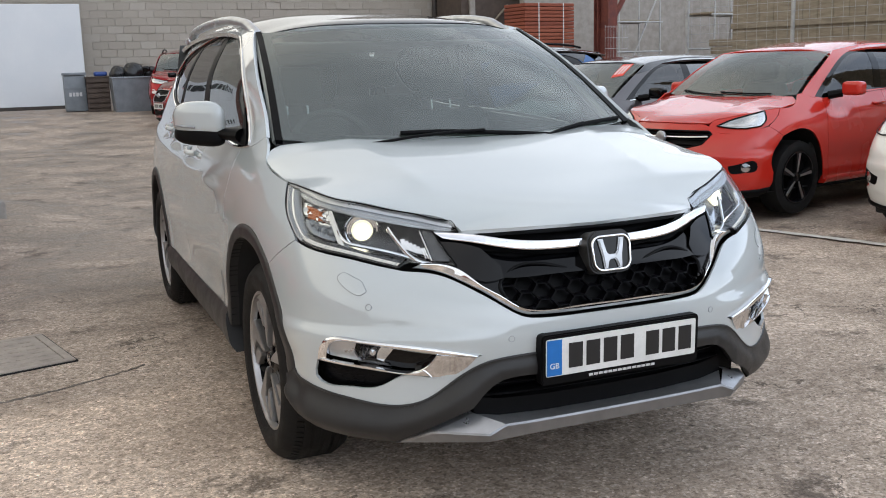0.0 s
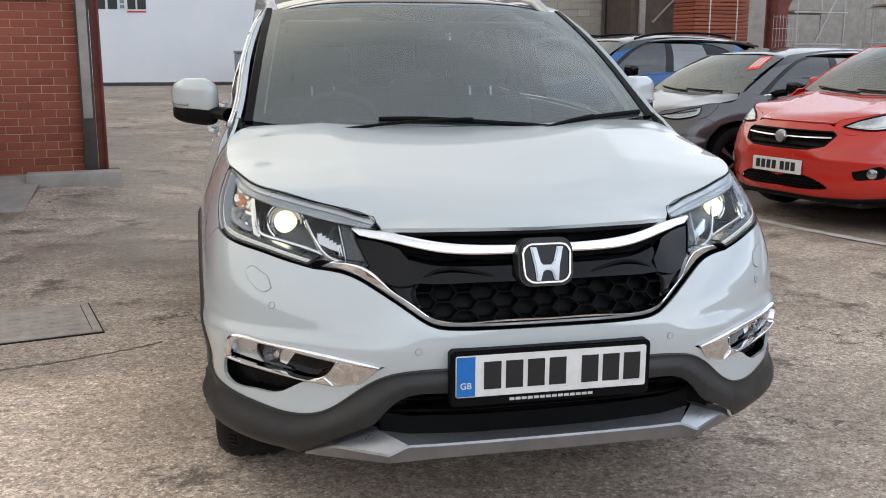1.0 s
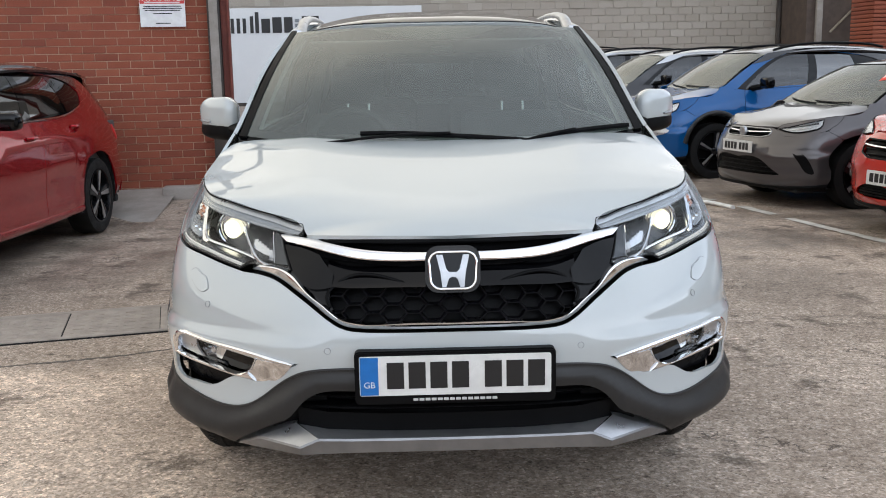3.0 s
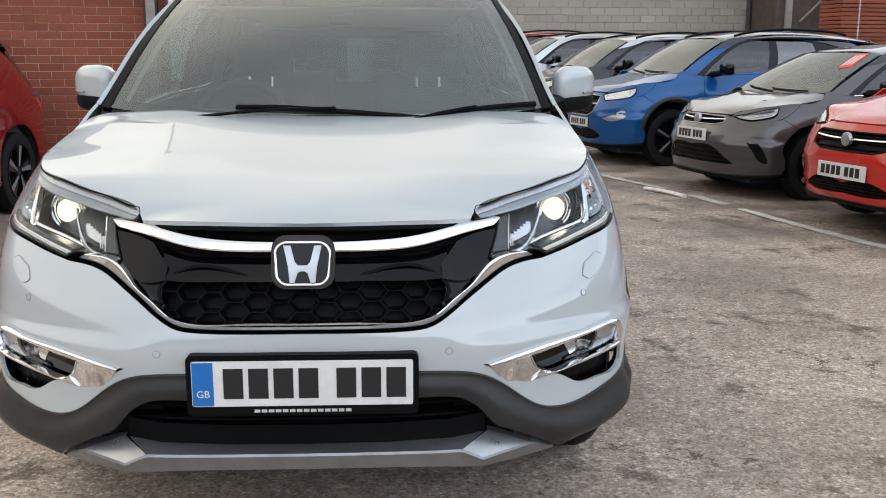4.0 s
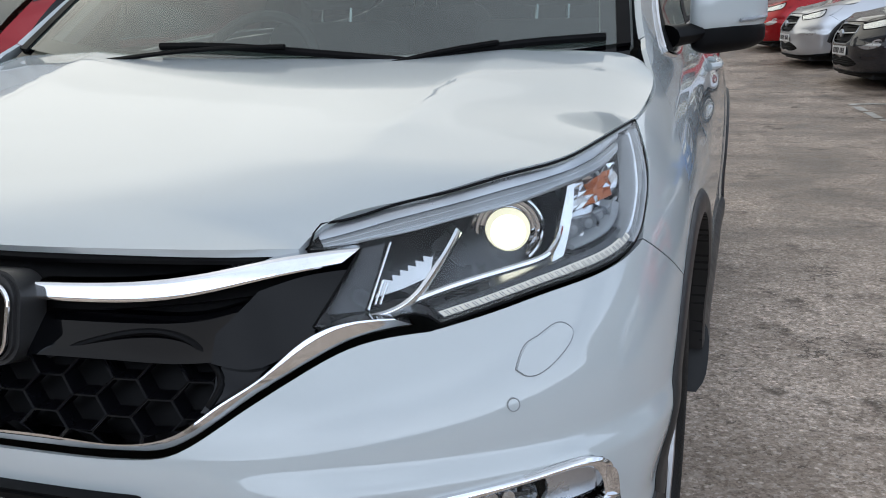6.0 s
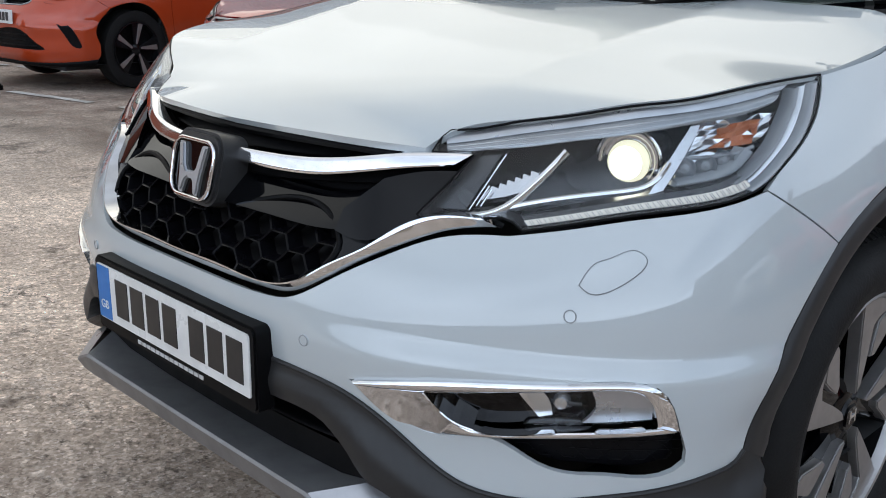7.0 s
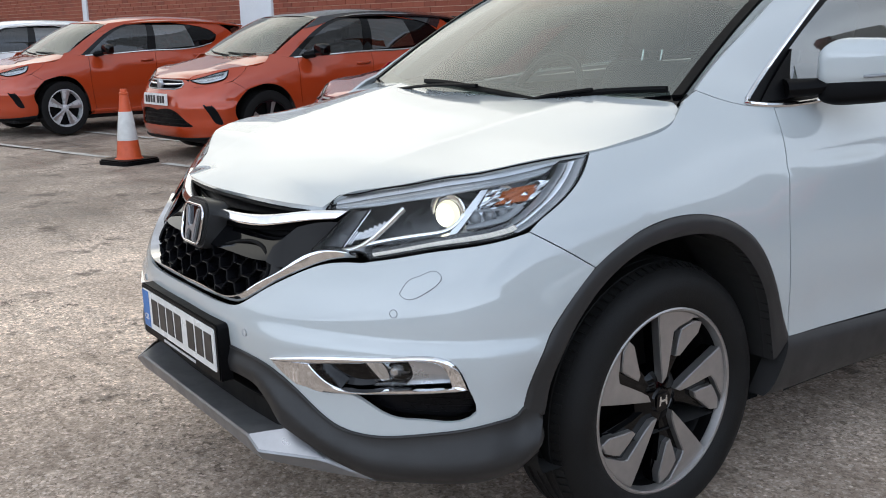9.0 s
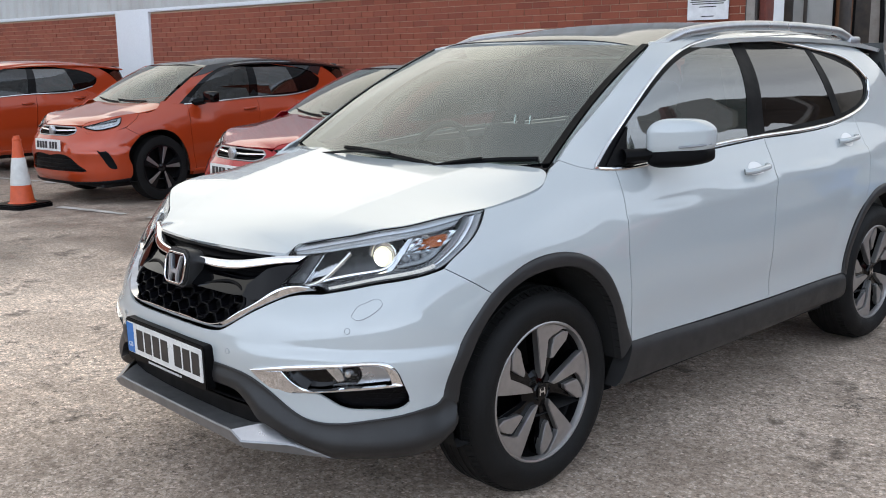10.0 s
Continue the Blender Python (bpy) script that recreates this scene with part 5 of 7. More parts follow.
        # doors
        fd = outline([(1.975, 1.080), (1.95, .944), (1.94, .784), (1.972, .452)], [(1.972, .452), (2.48, .437), (3.0, .430)], [(3.0, .430), (3.0, .75), (3.055, .99), (3.09, 1.120)], [(3.09, 1.120), (2.40, 1.094), (1.975, 1.080)])
        d = part("front_door", gg(panel(SUV, fd, thick=.012, h=.03, gap=.0025)), M["white"], car)
        rd = outline([(3.0, .430), (3.0, .75), (3.055, .99), (3.09, 1.120)], [(3.09, 1.120), (3.93, 1.158), (4.02, 1.172)], [(4.02, 1.172), (4.03, .98), (3.90, .748)], [(3.90, .748), (3.80, .67), (3.73, .56), (3.695, .430)], [(3.695, .430), (3.0, .430)])
        d2 = part("rear_door", gg(panel(SUV, rd, thick=.012, h=.03, gap=.0025)), M["white"], car)
        for dd, s0, z0 in ((d, 2.90, 1.006), (d2, 3.86, 1.068)):
            a = np.linspace(-.10, .10, 15)
            lift = .030 * np.clip(1 - (np.abs(a) / .10) ** 4, 0, 1)
            h = part("door_handle", gg(tube(SUV(s0 + a, z0 + a * .05, .004 + lift), .0125, 10, False, 1.0)), M["white"], dd)
            cup = np.linspace(0, 2 * np.pi, 20, endpoint=False)
            part("handle_cup", gg(panel(SUV, np.c_[s0 + .06 * np.cos(cup), z0 - .004 + .032 * np.sin(cup)], out=.001, thick=.002, h=.02)), M["plain_white"], dd)
        # window frame and quarter
        frame_ = outline(a_edge, [(2.43, 1.530), (2.70, 1.572), (3.2, 1.592), (3.9, 1.575), (4.25, 1.53), (4.50, 1.45), (4.72, 1.25), (4.80, 1.10)], [(4.80, 1.10), (4.86, .80), (4.84, .62)], [(4.84, .62), (4.64, .43)], [(4.64, .43), (4.615, .52), (4.55, .63), (4.45, .725), (4.32, .79), (4.16, .822), (4.02, .80), (3.90, .748)], [(3.90, .748), (4.03, .98), (4.02, 1.172)], [(4.02, 1.172), (3.93, 1.158), (3.10, 1.122), (2.40, 1.096), (1.90, 1.080)], [(1.90, 1.080), (1.80, 1.10), (1.70, 1.132)])
        part("side_frame", gg(panel(SUV, frame_, [shrink(dlo, .004)], thick=.014, h=.035)), M["white"], car)
        # side glazing
        wf = outline([(1.96, 1.092), (2.07, 1.195), (2.24, 1.315), (2.50, 1.443), (2.72, 1.502), (3.06, 1.534)], [(3.06, 1.534), (3.02, 1.33), (2.975, 1.128)], [(2.975, 1.128), (2.40, 1.104), (1.96, 1.092)])
        part("front_window", gg(panel(SUV, wf, out=-.008, thick=0, h=.06)), M["side"], car).visible_shadow = False
        wr = outline([(3.17, 1.536), (3.46, 1.530), (3.74, 1.503)], [(3.74, 1.503), (3.76, 1.38), (3.83, 1.178)], [(3.83, 1.178), (3.42, 1.156), (3.12, 1.142)], [(3.12, 1.142), (3.14, 1.33), (3.17, 1.536)])
        part("rear_window", gg(panel(SUV, wr, out=-.008, thick=0, h=.06)), M["tint"], car, "dark privacy glass").visible_shadow = False
        wq = outline([(3.79, 1.496), (3.98, 1.456), (4.22, 1.388)], [(4.22, 1.388), (4.235, 1.315), (4.10, 1.222), (3.89, 1.186)], [(3.89, 1.186), (3.83, 1.36), (3.79, 1.496)])
        part("quarter_window", gg(panel(SUV, wq, out=-.008, thick=0, h=.06)), M["tint"], car, "dark privacy glass").visible_shadow = False
        wfh, wrh, wqh = (shrink(q, .003) for q in (wf, wr, wq))
        part("window_surround", gg(panel(SUV, shrink(dlo, .006), [wfh, wrh, wqh], out=-.006, thick=.006, h=.05)), M["black"], car, "black window surround")
        loop = outline(DLO_TOP, DLO_LOW, step=.015)
        part("window_trim", gg(cord(SUV, loop, .0075, .001, 8, True)), M["chrome"], car, "chrome window trim")
        # cladding
        part("front_arch", gg(ribbon(SUV, ARCH_F_IN, ARCH_F, .006, .001, n=50, m=9, power=4, deep=.03)), M["clad"], car, "dark grey arch moulding")
        ri = SUV(*curve(ARCH_F_IN, .02).T, .002)
        lip = np.stack([ri, ri - (.05, 0, 0), ri - (.20, 0, 0)], 1)
        part("front_arch_lip", gg(Geo(lip.reshape(-1, 3), grid_faces(len(ri), 3))), M["liner"], car)
        part("rear_arch", gg(ribbon(SUV, ARCH_R_IN, ARCH_R, .008, .002, n=50, m=9, power=4, deep=.03)), M["clad"], car, "dark grey arch moulding")
        part("sill", gg(ribbon(SUV, [(1.88, .300), (2.5, .288), (3.2, .290), (3.74, .300)], [(1.965, .455), (2.48, .434), (3.04, .427), (3.71, .428)], .016, .002, n=50, m=9, power=4, deep=.05)), M["clad"], car, "dark grey sill moulding")
        part("rear_skirt", gg(ribbon(SUV, [(4.60, .30), (4.9, .30), (5.25, .31), (5.72, .31)], [(4.63, .44), (4.84, .62), (5.25, .64), (5.72, .64)], .012, .002, n=40, deep=.04)), M["clad"], car)
        part("tailgate_side", gg(panel(SUV, outline([(4.84, .62), (5.25, .645), (5.73, .645)], [(5.73, .645), (5.73, 1.12)], [(5.73, 1.12), (5.2, 1.12), (4.80, 1.10)], [(4.80, 1.10), (4.86, .80), (4.84, .62)]), thick=.012, h=.06)), M["white"], car)
        part("rear_screen_side", gg(panel(SUV, outline([(4.80, 1.10), (5.2, 1.12), (5.73, 1.12)], [(5.73, 1.12), (5.73, 1.52)], [(5.73, 1.52), (5.1, 1.52), (4.60, 1.42)], [(4.60, 1.42), (4.72, 1.25), (4.80, 1.10)]), thick=.006, h=.06)), M["rear_glass"], car)
        # wheel wells
        for y in (.945, 3.565):
            well = lathe([(.42, .0), (.43, -.38), (.10, -.40), (.0, -.40)], 40)
            v = well.v.copy()
            v[:, 2] = np.maximum(v[:, 2], -.10)
            part("wheel_well", gg(Geo(v, well.f).moved(pose(.84, y, .37))), M["liner"], car)
        # roof rail
        y = np.linspace(1.90, 3.72, 40)
        t = (y - 1.90) / 1.82
        z = ROOF_MID(y) - .075 * (.60 / .62) ** 3 + .045 * np.clip(np.sin(np.pi * t) * 3, 0, 1) ** .8 - .006
        part("roof_rail", gg(tube(np.c_[.612 - .012 * (2 * t - 1) ** 2, y, z], .024, 12, False, .9)), M["satin"], car, "satin silver roof rail")
        for yy in (1.93, 3.69):
            part("rail_foot", gg(box(.590, .632, yy - .06, yy + .06, float(ROOF_MID(yy)[0]) - .085, float(ROOF_MID(yy)[0]) - .045, .012)), M["satin"], car)
        suv_mirror(car, gg)
    # dark inner shell keeps daylight out of the gaps
    s = np.linspace(-5.7, 5.7, 160)
    z = np.linspace(.26, .96, 10)
    ss, zz = np.meshgrid(s, z, indexing="ij")
    y = SUV(np.abs(ss.ravel()), zz.ravel())[:, 1]
    g = SUV(ss.ravel(), zz.ravel(), -.035)
    f = []
    for q in grid_faces(160, 10):
        c = g[list(q)].mean(0)
        if min(math.hypot(c[1] - .945, c[2] - .36), math.hypot(c[1] - 3.565, c[2] - .36)) > .50 and not (abs(c[0]) < .95 and c[1] < .75 and c[2] > .26):
            f.append(q)
    part("inner_shell", Geo(g, f), M["liner"], car)
    part("floor_pan", box(-.66, .66, .35, 4.4, .24, .30, .02), M["liner"], car)
    part("bulkhead", box(-.60, .60, .36, 1.0, .30, .86, .05), M["liner"], car)


def suv_mirror(car, gg):
    m = new("door_mirror")
    m.parent = car
    # rounded cap: a swelled block
    def cap(z0, z1, grow):
        b = box(-.5, .5, -.5, .5, -.5, .5, .34, 7)
        v = b.v.copy()
        x = v[:, 0]
        h = (z1 - z0) * 1.10 * (1 - .16 * (x + .5) ** 2)
        v = np.c_[.922 + x * .180, 1.630 + v[:, 1] * (.165 - .03 * (x + .5)) + .03 * (x + .1) ** 2 + .115 * x, z0 - .036 + (v[:, 2] + .5) * h + .018 * x]
        return Geo(v, b.f)
    part("mirror_cap", gg(cap(1.148, 1.282, 0)), M["white"], m, "white mirror cap", 60)
    low = cap(1.112, 1.19, 0)
    part("mirror_base", gg(Geo((low.v - (.93, 1.62, 1.16)) * (.96, .96, 1) + (.93, 1.622, 1.16), low.f)), M["black"], m, "black mirror underside", 60)
    part("mirror_arm", gg(tube(np.array([(.785, 1.46, 1.118), (.83, 1.53, 1.122), (.88, 1.59, 1.135)]), [.040, .034, .030], 12, False, .7)), M["black"], m)
    sail = outline([(1.925, 1.090), (1.99, 1.135), (2.11, 1.225)], [(2.11, 1.225), (2.06, 1.094)], [(2.06, 1.094), (1.925, 1.090)])
    part("mirror_sail", gg(panel(SUV, sail, out=.004, thick=.015, h=.03)), M["black"], m)
    part("indicator_strip", gg(tube(np.array([(.950, 1.572, 1.152), (.982, 1.600, 1.155), (1.002, 1.640, 1.158), (1.009, 1.69, 1.16)]), .0045, 8)), M["lamp_grey"], m)
    part("mirror_glass", gg(box(-.07, .07, -.002, .002, 1.132, 1.226, .001).moved(pose(.918, 1.718, 0, 0, 0, 26))), M["chrome"], m)


def suv_cabin(car):
    c = new("cabin")
    c.parent = car
    y = np.array([.98, 1.10, 1.30, 1.45, 1.50, 1.50])
    z = np.array([1.065, 1.085, 1.085, 1.06, 1.0, .70])
    xs = np.linspace(-.70, .70, 15)
    v = np.array([(x, a + .07 * (x / .7) ** 2, b + .02 * math.exp(-((x + .37) / .2) ** 2)) for x in xs for a, b in zip(y, z)])
    part("dashboard", Geo(v, [tuple(reversed(q)) for q in grid_faces(15, 6)]), M["cabin"], c)
    w = np.linspace(0, 2 * np.pi, 32, endpoint=False)
    tilt = pose(-.37, 1.60, 1.02, 62)
    sw = part("steering_wheel", tube([(tilt @ Vector((.185 * math.cos(a), .185 * math.sin(a), 0)))[:] for a in w], .016, 8, True), M["cabin"], c)
    part("wheel_boss", box(-.07, .07, -.05, .05, -.03, .02, .02).moved(tilt), M["cabin"], sw)
    for a in (-90, 10, 170):
        part("wheel_spoke", box(.05, .18, -.018, .018, -.01, .008, .006).moved(tilt @ Matrix.Rotation(radians(a), 4, "Z")), M["cabin"], sw)
    for x in (-.37, .37):
        for yy, zz, wide in ((2.02, .55, .50), (2.98, .60, .56)):
            s = new("car_seat")
            s.parent = c
            part("cushion", box(x - wide / 2, x + wide / 2, yy - .50, yy + .02, zz - .12, zz + .06, .06, 4), M["seat"], s)
            part("seat_back", box(-wide / 2, wide / 2, -.07, .07, 0, .62, .06, 4).moved(pose(x, yy + .05, zz, -14)), M["seat"], s)
            part("head_rest", box(-.13, .13, -.045, .045, .66, .84, .04, 4).moved(pose(x, yy + .05, zz, -12)), M["seat"], s)
            for k in (-.05, .05):
                part("rest_post", tube(np.array([(x + k, yy + .165, zz + .58), (x + k, yy + .185, zz + .68)]), .006, 6), M["chrome"], s)
    part("mirror_unit", box(-.05, .05, 1.585, 1.625, 1.405, 1.45, .015).moved(pose(.02, 0, .0)), M["clad"], c)
    back = pose(0, 4.06, 0, 90)
    for sd in (1, -1):
        gg = lambda q: q if sd > 0 else q.mirrored()
        part("tailgate_side", gg(slab([(.40, .85), (.74, .85), (.62, 1.535), (.40, 1.535)], 0, .012).moved(back)), M["cabin"], c)
    for a, b in ((.85, 1.13), (1.40, 1.535)):
        part("tailgate_trim", slab([(-.40, a), (.40, a), (.40, b), (-.40, b)], 0, .012).moved(back), M["cabin"], c)
    part("rear_screen", slab(rounded(.80, .27, .03, 4, 0, 1.265), .002, .007).moved(back), M["back_pane"], c)
    part("roof_lining", box(-.55, .55, 1.80, 4.2, 1.47, 1.48, .004), M["cabin_light"], c)
    for sd in (1, -1):
        p = screen_surf(np.full(8, .965 * sd), np.linspace(.03, .98, 8), -.03)
        part("pillar_trim", tube(p, .035, 8, False, .6), M["cabin_light"], c)
        part("belt_webbing", box(-.024, .024, -.001, .001, 0, .52).moved(pose(.655 * sd, 2.46, 1.0, 0, -14 * sd)), M["cabin"], c)
        part("door_card", box(min(.74 * sd, .76 * sd), max(.74 * sd, .76 * sd), 1.35, 3.9, .45, 1.07, .01), M["cabin"], c)


def suv_wipers(car):
    P = lambda q, o: curve(screen_surf(np.array([a[0] for a in q]), np.array([a[1] for a in q]), np.array([a[2] for a in q]) + o), .03)
    for arm, blade in (([(-.80, -.055, .004), (-.60, -.030, .012), (-.30, .010, .022), (.04, .030, .022)], [(-.40, .046, 0), (-.185, .050, 0), (.04, .034, 0), (.245, .012, 0), (.42, -.014, 0)]), ([(.10, -.050, .004), (.30, -.040, .012), (.50, -.006, .020), (.66, .016, .020)], [(.44, -.022, 0), (.56, .006, 0), (.70, .022, 0), (.94, .018, 0)])):
        w = new("wiper")
        w.parent = car
        part("wiper_arm", tube(P(arm, 0), .008, 6, False, .7), M["black"], w)
        part("wiper_blade", tube(P(blade, .008), .0075, 6, False, 1.2), M["black"], w)


def build_suv():
    car = thing("suv", "pearl white family SUV with lit headlights and grey cladding", "car")
    suv_body(car)
    suv_front(car)
    suv_fog(car)
    suv_headlight(car)
    suv_wheels(car)
    suv_cabin(car)
    suv_wipers(car)
    return car


build_suv()


# ---- parked cars ----
def squeezed(surf, k):
    """The same surface at another car's length, width and height."""
    return lambda a, b, out=0.0: surf(a, b, out) * k


def alloy(parent, x, y, r, side, rim, spokes, width=.20):
    R = r * .70
    w = new("wheel")
    w.parent, w.matrix_basis = parent, pose(x, y, r)
    g = lambda q: q if side > 0 else q.mirrored()
    part("tyre", g(lathe([(R * .96, -width), (R * 1.1, -width - .006), (r * .97, -width + .01), (r, -width + .03), (r, -.035), (r * .975, -.006), (R * 1.12, .004), (R, -.006), (R * .95, -.02)], 40)), M["rubber"], w)
    part("rim", g(lathe([(R * 1.01, -.005), (R * 1.01, .003), (R * .96, .003), (R * .93, -.03), (R * .86, -width * .8)], 40)), M[rim], w)
    part("rim_back", g(lathe([(R * .93, -.07), (R * .3, -.08), (0, -.08)], 32)), M["black"], w)
    n, wide = spokes
    s = slab([(-.016, .03), (.016, .03), (wide, R * .96), (-wide * .4, R * .96)], -.045, -.008, .006)
    s = g(Geo(s.v[:, [2, 0, 1]], s.f))
    me = mesh_of("spoke", s, M[rim])
    for i in range(n):
        o = new("spoke", me)
        o.parent, o.matrix_basis = w, Matrix.Rotation(2 * math.pi * i / n, 4, "X")
    s = slab([(-.006, .045), (.012, .045), (wide * .92, R * .93), (wide * .35, R * .93)], -.012, -.005, .002)
    s = g(Geo(s.v[:, [2, 0, 1]], s.f))
    me = mesh_of("spoke_face", s, M["alloy"])
    for i in range(n):
        o = new("spoke_face", me)
        o.parent, o.matrix_basis = w, Matrix.Rotation(2 * math.pi * i / n, 4, "X")
    part("hub", g(lathe([(0, -.008), (.03, -.010), (.045, -.02), (.05, -.05)], 24)), M[rim], w)


def bars_plate(parent, x, y, z, w=.52, h=.111, back=False):
    p = new("number_plate")
    p.parent, p.matrix_basis = parent, pose(x, y, z, 88)
    part("plate_face", slab(rounded(w, h, .006, 3), 0, .006), M["plate"], p)
    u = -w * .43
    for i in range(7):
        u += .03 if i == 4 else 0
        part("plate_bar", box(u, u + .044, -.034, .034, .005, .0075), M["ink"], p)
        u += .058


def hatchback(name, label, paint_, roof_, k, style, group, m):
    """A parked car: k scales length, width and height; style names the face."""
    car = thing(name, label, "car", m, group)
    k = np.array(k)
    S = squeezed(SUV, k)
    H, W, R = squeezed(hood_surf, k), squeezed(screen_surf, k), squeezed(roof_surf, k)
    P = M[paint_]
    h = .055
    # lower body in its panels
    bump_top = [(1.08, .857), (.93, .832), (.76, .810), (.60, .80), (.47, .86), (.30, .878), (0, .880)]
    low = [(1.115, .44), (1.10, .30), (.95, .26), (.6, .255), (0, .255)]
    grille, lamp, intake = style["grille"], style["lamp"], style["intake"]
    line = outline([(1.24, .762), (1.16, .812), (1.08, .857)], bump_top, MIRR(bump_top), MIRR([(1.24, .762), (1.16, .812), (1.08, .857)]), [(-1.24, .762), (-1.15, .68), (-1.08, .58), (-1.115, .44)], MIRR(low), low[::-1], [(1.115, .44), (1.08, .58), (1.15, .68), (1.24, .762)], step=.04)
    gr = outline(*[grille[i:i + 2] for i in range(len(grille) - 1)], [grille[-1], (-grille[-1][0], grille[-1][1])], *[MIRR(grille)[i:i + 2] for i in range(len(grille) - 1)], step=.04)
    it = outline(intake, [intake[-1], (-intake[-1][0], intake[-1][1])], MIRR(intake), step=.04)
    lp = outline(*lamp, step=.03)
    part("front_bumper", panel(S, line, [shrink(gr, .002), shrink(it, .002)], thick=.012, h=h, gap=.002), P, car)
    part("grille_back", panel(S, shrink(gr, -.006), out=-.035, thick=.006, h=h), M["black"], car)
    zs = [p[1] for p in grille]
    for i in range(style["slats"]):
        z = min(zs) + (max(zs) - min(zs)) * (i + .7) / (style["slats"] + .4)
        wide = np.interp(z, *np.array(sorted((b, a) for a, b in grille)).T) - .015
        part("grille_slat", ribbon(S, [(-wide, z - .006), (0, z - .006), (wide, z - .006)], [(-wide, z + .006), (0, z + .006), (wide, z + .006)], .006, -.016, n=14, m=5, deep=.015), M["black"], car)
    zb = style["bar"]
    wide = np.interp(zb, *np.array(sorted((b, a) for a, b in grille)).T) - .005
    if style["bar_mat"]:
        part("grille_bar", ribbon(S, [(-wide, zb + .004), (0, zb - .008), (wide, zb + .004)], [(-wide, zb + .022), (0, zb + .012), (wide, zb + .022)], .008, .0, n=20, m=5, deep=.02), M[style["bar_mat"]], car)
        part("grille_rim", tube(S(gr[:, 0], gr[:, 1], .0), .007, 6, True), M["darkened_satin" if style["rim"] else "black"], car)
    c = S([0], [zb], .02)[0]
    part("emblem", lathe([(0, -.012), (.03, -.012), (.048, -.006), (.052, .004), (.05, .02)], 24, "y").moved(pose(*c)), M["satin"], car)
    part("lower_intake", panel(S, shrink(it, -.006), out=-.03, thick=.006, h=h), M["black"], car)
    zi = [p[1] for p in intake]
    for i in range(3):
        z = min(zi) + (max(zi) - min(zi)) * (i + .7) / 3.6
        wide = np.interp(z, *np.array(sorted((b, a) for a, b in intake)).T) - .02
        part("intake_slat", ribbon(S, [(-wide, z - .005), (0, z - .005), (wide, z - .005)], [(-wide, z + .005), (0, z + .005), (wide, z + .005)], .005, -.014, n=10, m=5, deep=.014), M["black"], car)
    part("front_lip", ribbon(S, [(-1.05, .235), (-.6, .225), (0, .222), (.6, .225), (1.05, .235)], [(-1.10, .30), (-.6, .262), (0, .262), (.6, .262), (1.10, .30)], .012, .006, n=50, deep=.05), M["black"], car)
    bars_plate(car, 0, float(S([0], [style["plate"]], .012)[0][1]), style["plate"] * k[2])
    # hood
    e = SUV(*np.array(HOOD_EDGE).T)[:, :2]
    rim = [(e[-1, 0], e[-1, 1]), (.70, 1.075)]
    front = [(0, .142), (.33, .180), (e[0, 0], e[0, 1])]
    back_ = [(.70, 1.075), (.25, 1.02), (0, 1.01)]
    edge = [tuple(p) for p in e]
    part("hood", panel(H, outline(front, edge, rim, back_, MIRR(back_), MIRR(rim), MIRR(edge), MIRR(front), step=.04), thick=.012, h=.06, gap=.002), P, car)
    xs = np.linspace(-.75, .75, 21)
    y0 = .985 + .16 * (np.abs(xs) / .74) ** 2.2
    rows = [np.c_[xs, y0 - .01, 1.075 + 0 * xs], np.c_[xs, y0 + .16, 1.105 + 0 * xs]]
    part("cowl", Geo(np.stack(rows, 1).reshape(-1, 3) * k, grid_faces(21, 2)), M["black"], car)
    for x0 in (-.55, -.05):
        part("wiper", tube(W(np.linspace(x0, x0 + .55, 8) / .74, np.linspace(.10, .05, 8) - .02, .012), .007, 5), M["black"], car)
    sl = outline([(-.985, .0), (0, -.03), (.985, .0)], [(.985, .0), (.985, .985)], [(.985, .985), (0, .985), (-.985, .985)], [(-.985, .985), (-.985, 0)], step=.1)
    part("windscreen", panel(W, sl, thick=0, h=.16), M["screen"], car).visible_shadow = False
    fr = [(-.635, 1.835), (0, 1.70), (.635, 1.835)]
    part("roof", panel(R, outline(fr, [(.635, 1.835), (.64, 2.8), (.62, 4.0)], [(.62, 4.0), (.55, 4.32)], [(.55, 4.32), (0, 4.40), (-.55, 4.32)], [(-.55, 4.32), (-.62, 4.0)], [(-.62, 4.0), (-.64, 2.8), (-.635, 1.835)], step=.1), thick=.02, h=.14), M[roof_], car)
    dlo = outline(DLO_TOP, DLO_LOW, step=.05)
    a_edge = [(1.70, 1.132), (1.95, 1.284), (2.15, 1.396), (2.43, 1.530)]
    kw = k
    for sd in (1, -1):
        gg = lambda q: q if sd > 0 else q.mirrored()
        fender = outline([(1.24, .762), (1.16, .812), (1.08, .857)], [(1.08, .857), (1.155, .901), (1.245, .957), (1.297, 1.009)], [(1.297, 1.009), (1.52, 1.040), (1.60, 1.095), (1.63, 1.128)], [(1.63, 1.128), (1.70, 1.132), (1.80, 1.10), (1.975, 1.08)], [(1.975, 1.08), (1.94, .784), (1.972, .455)], [(1.972, .455), (1.99, .30)], [(1.99, .30), (1.90, .30)], [(1.90, .30), (1.885, .46), (1.82, .62), (1.70, .76), (1.53, .815), (1.37, .80), (1.24, .762)], step=.04)
        part("fender", gg(panel(S, fender, thick=.01, h=h, gap=.002)), P, car)
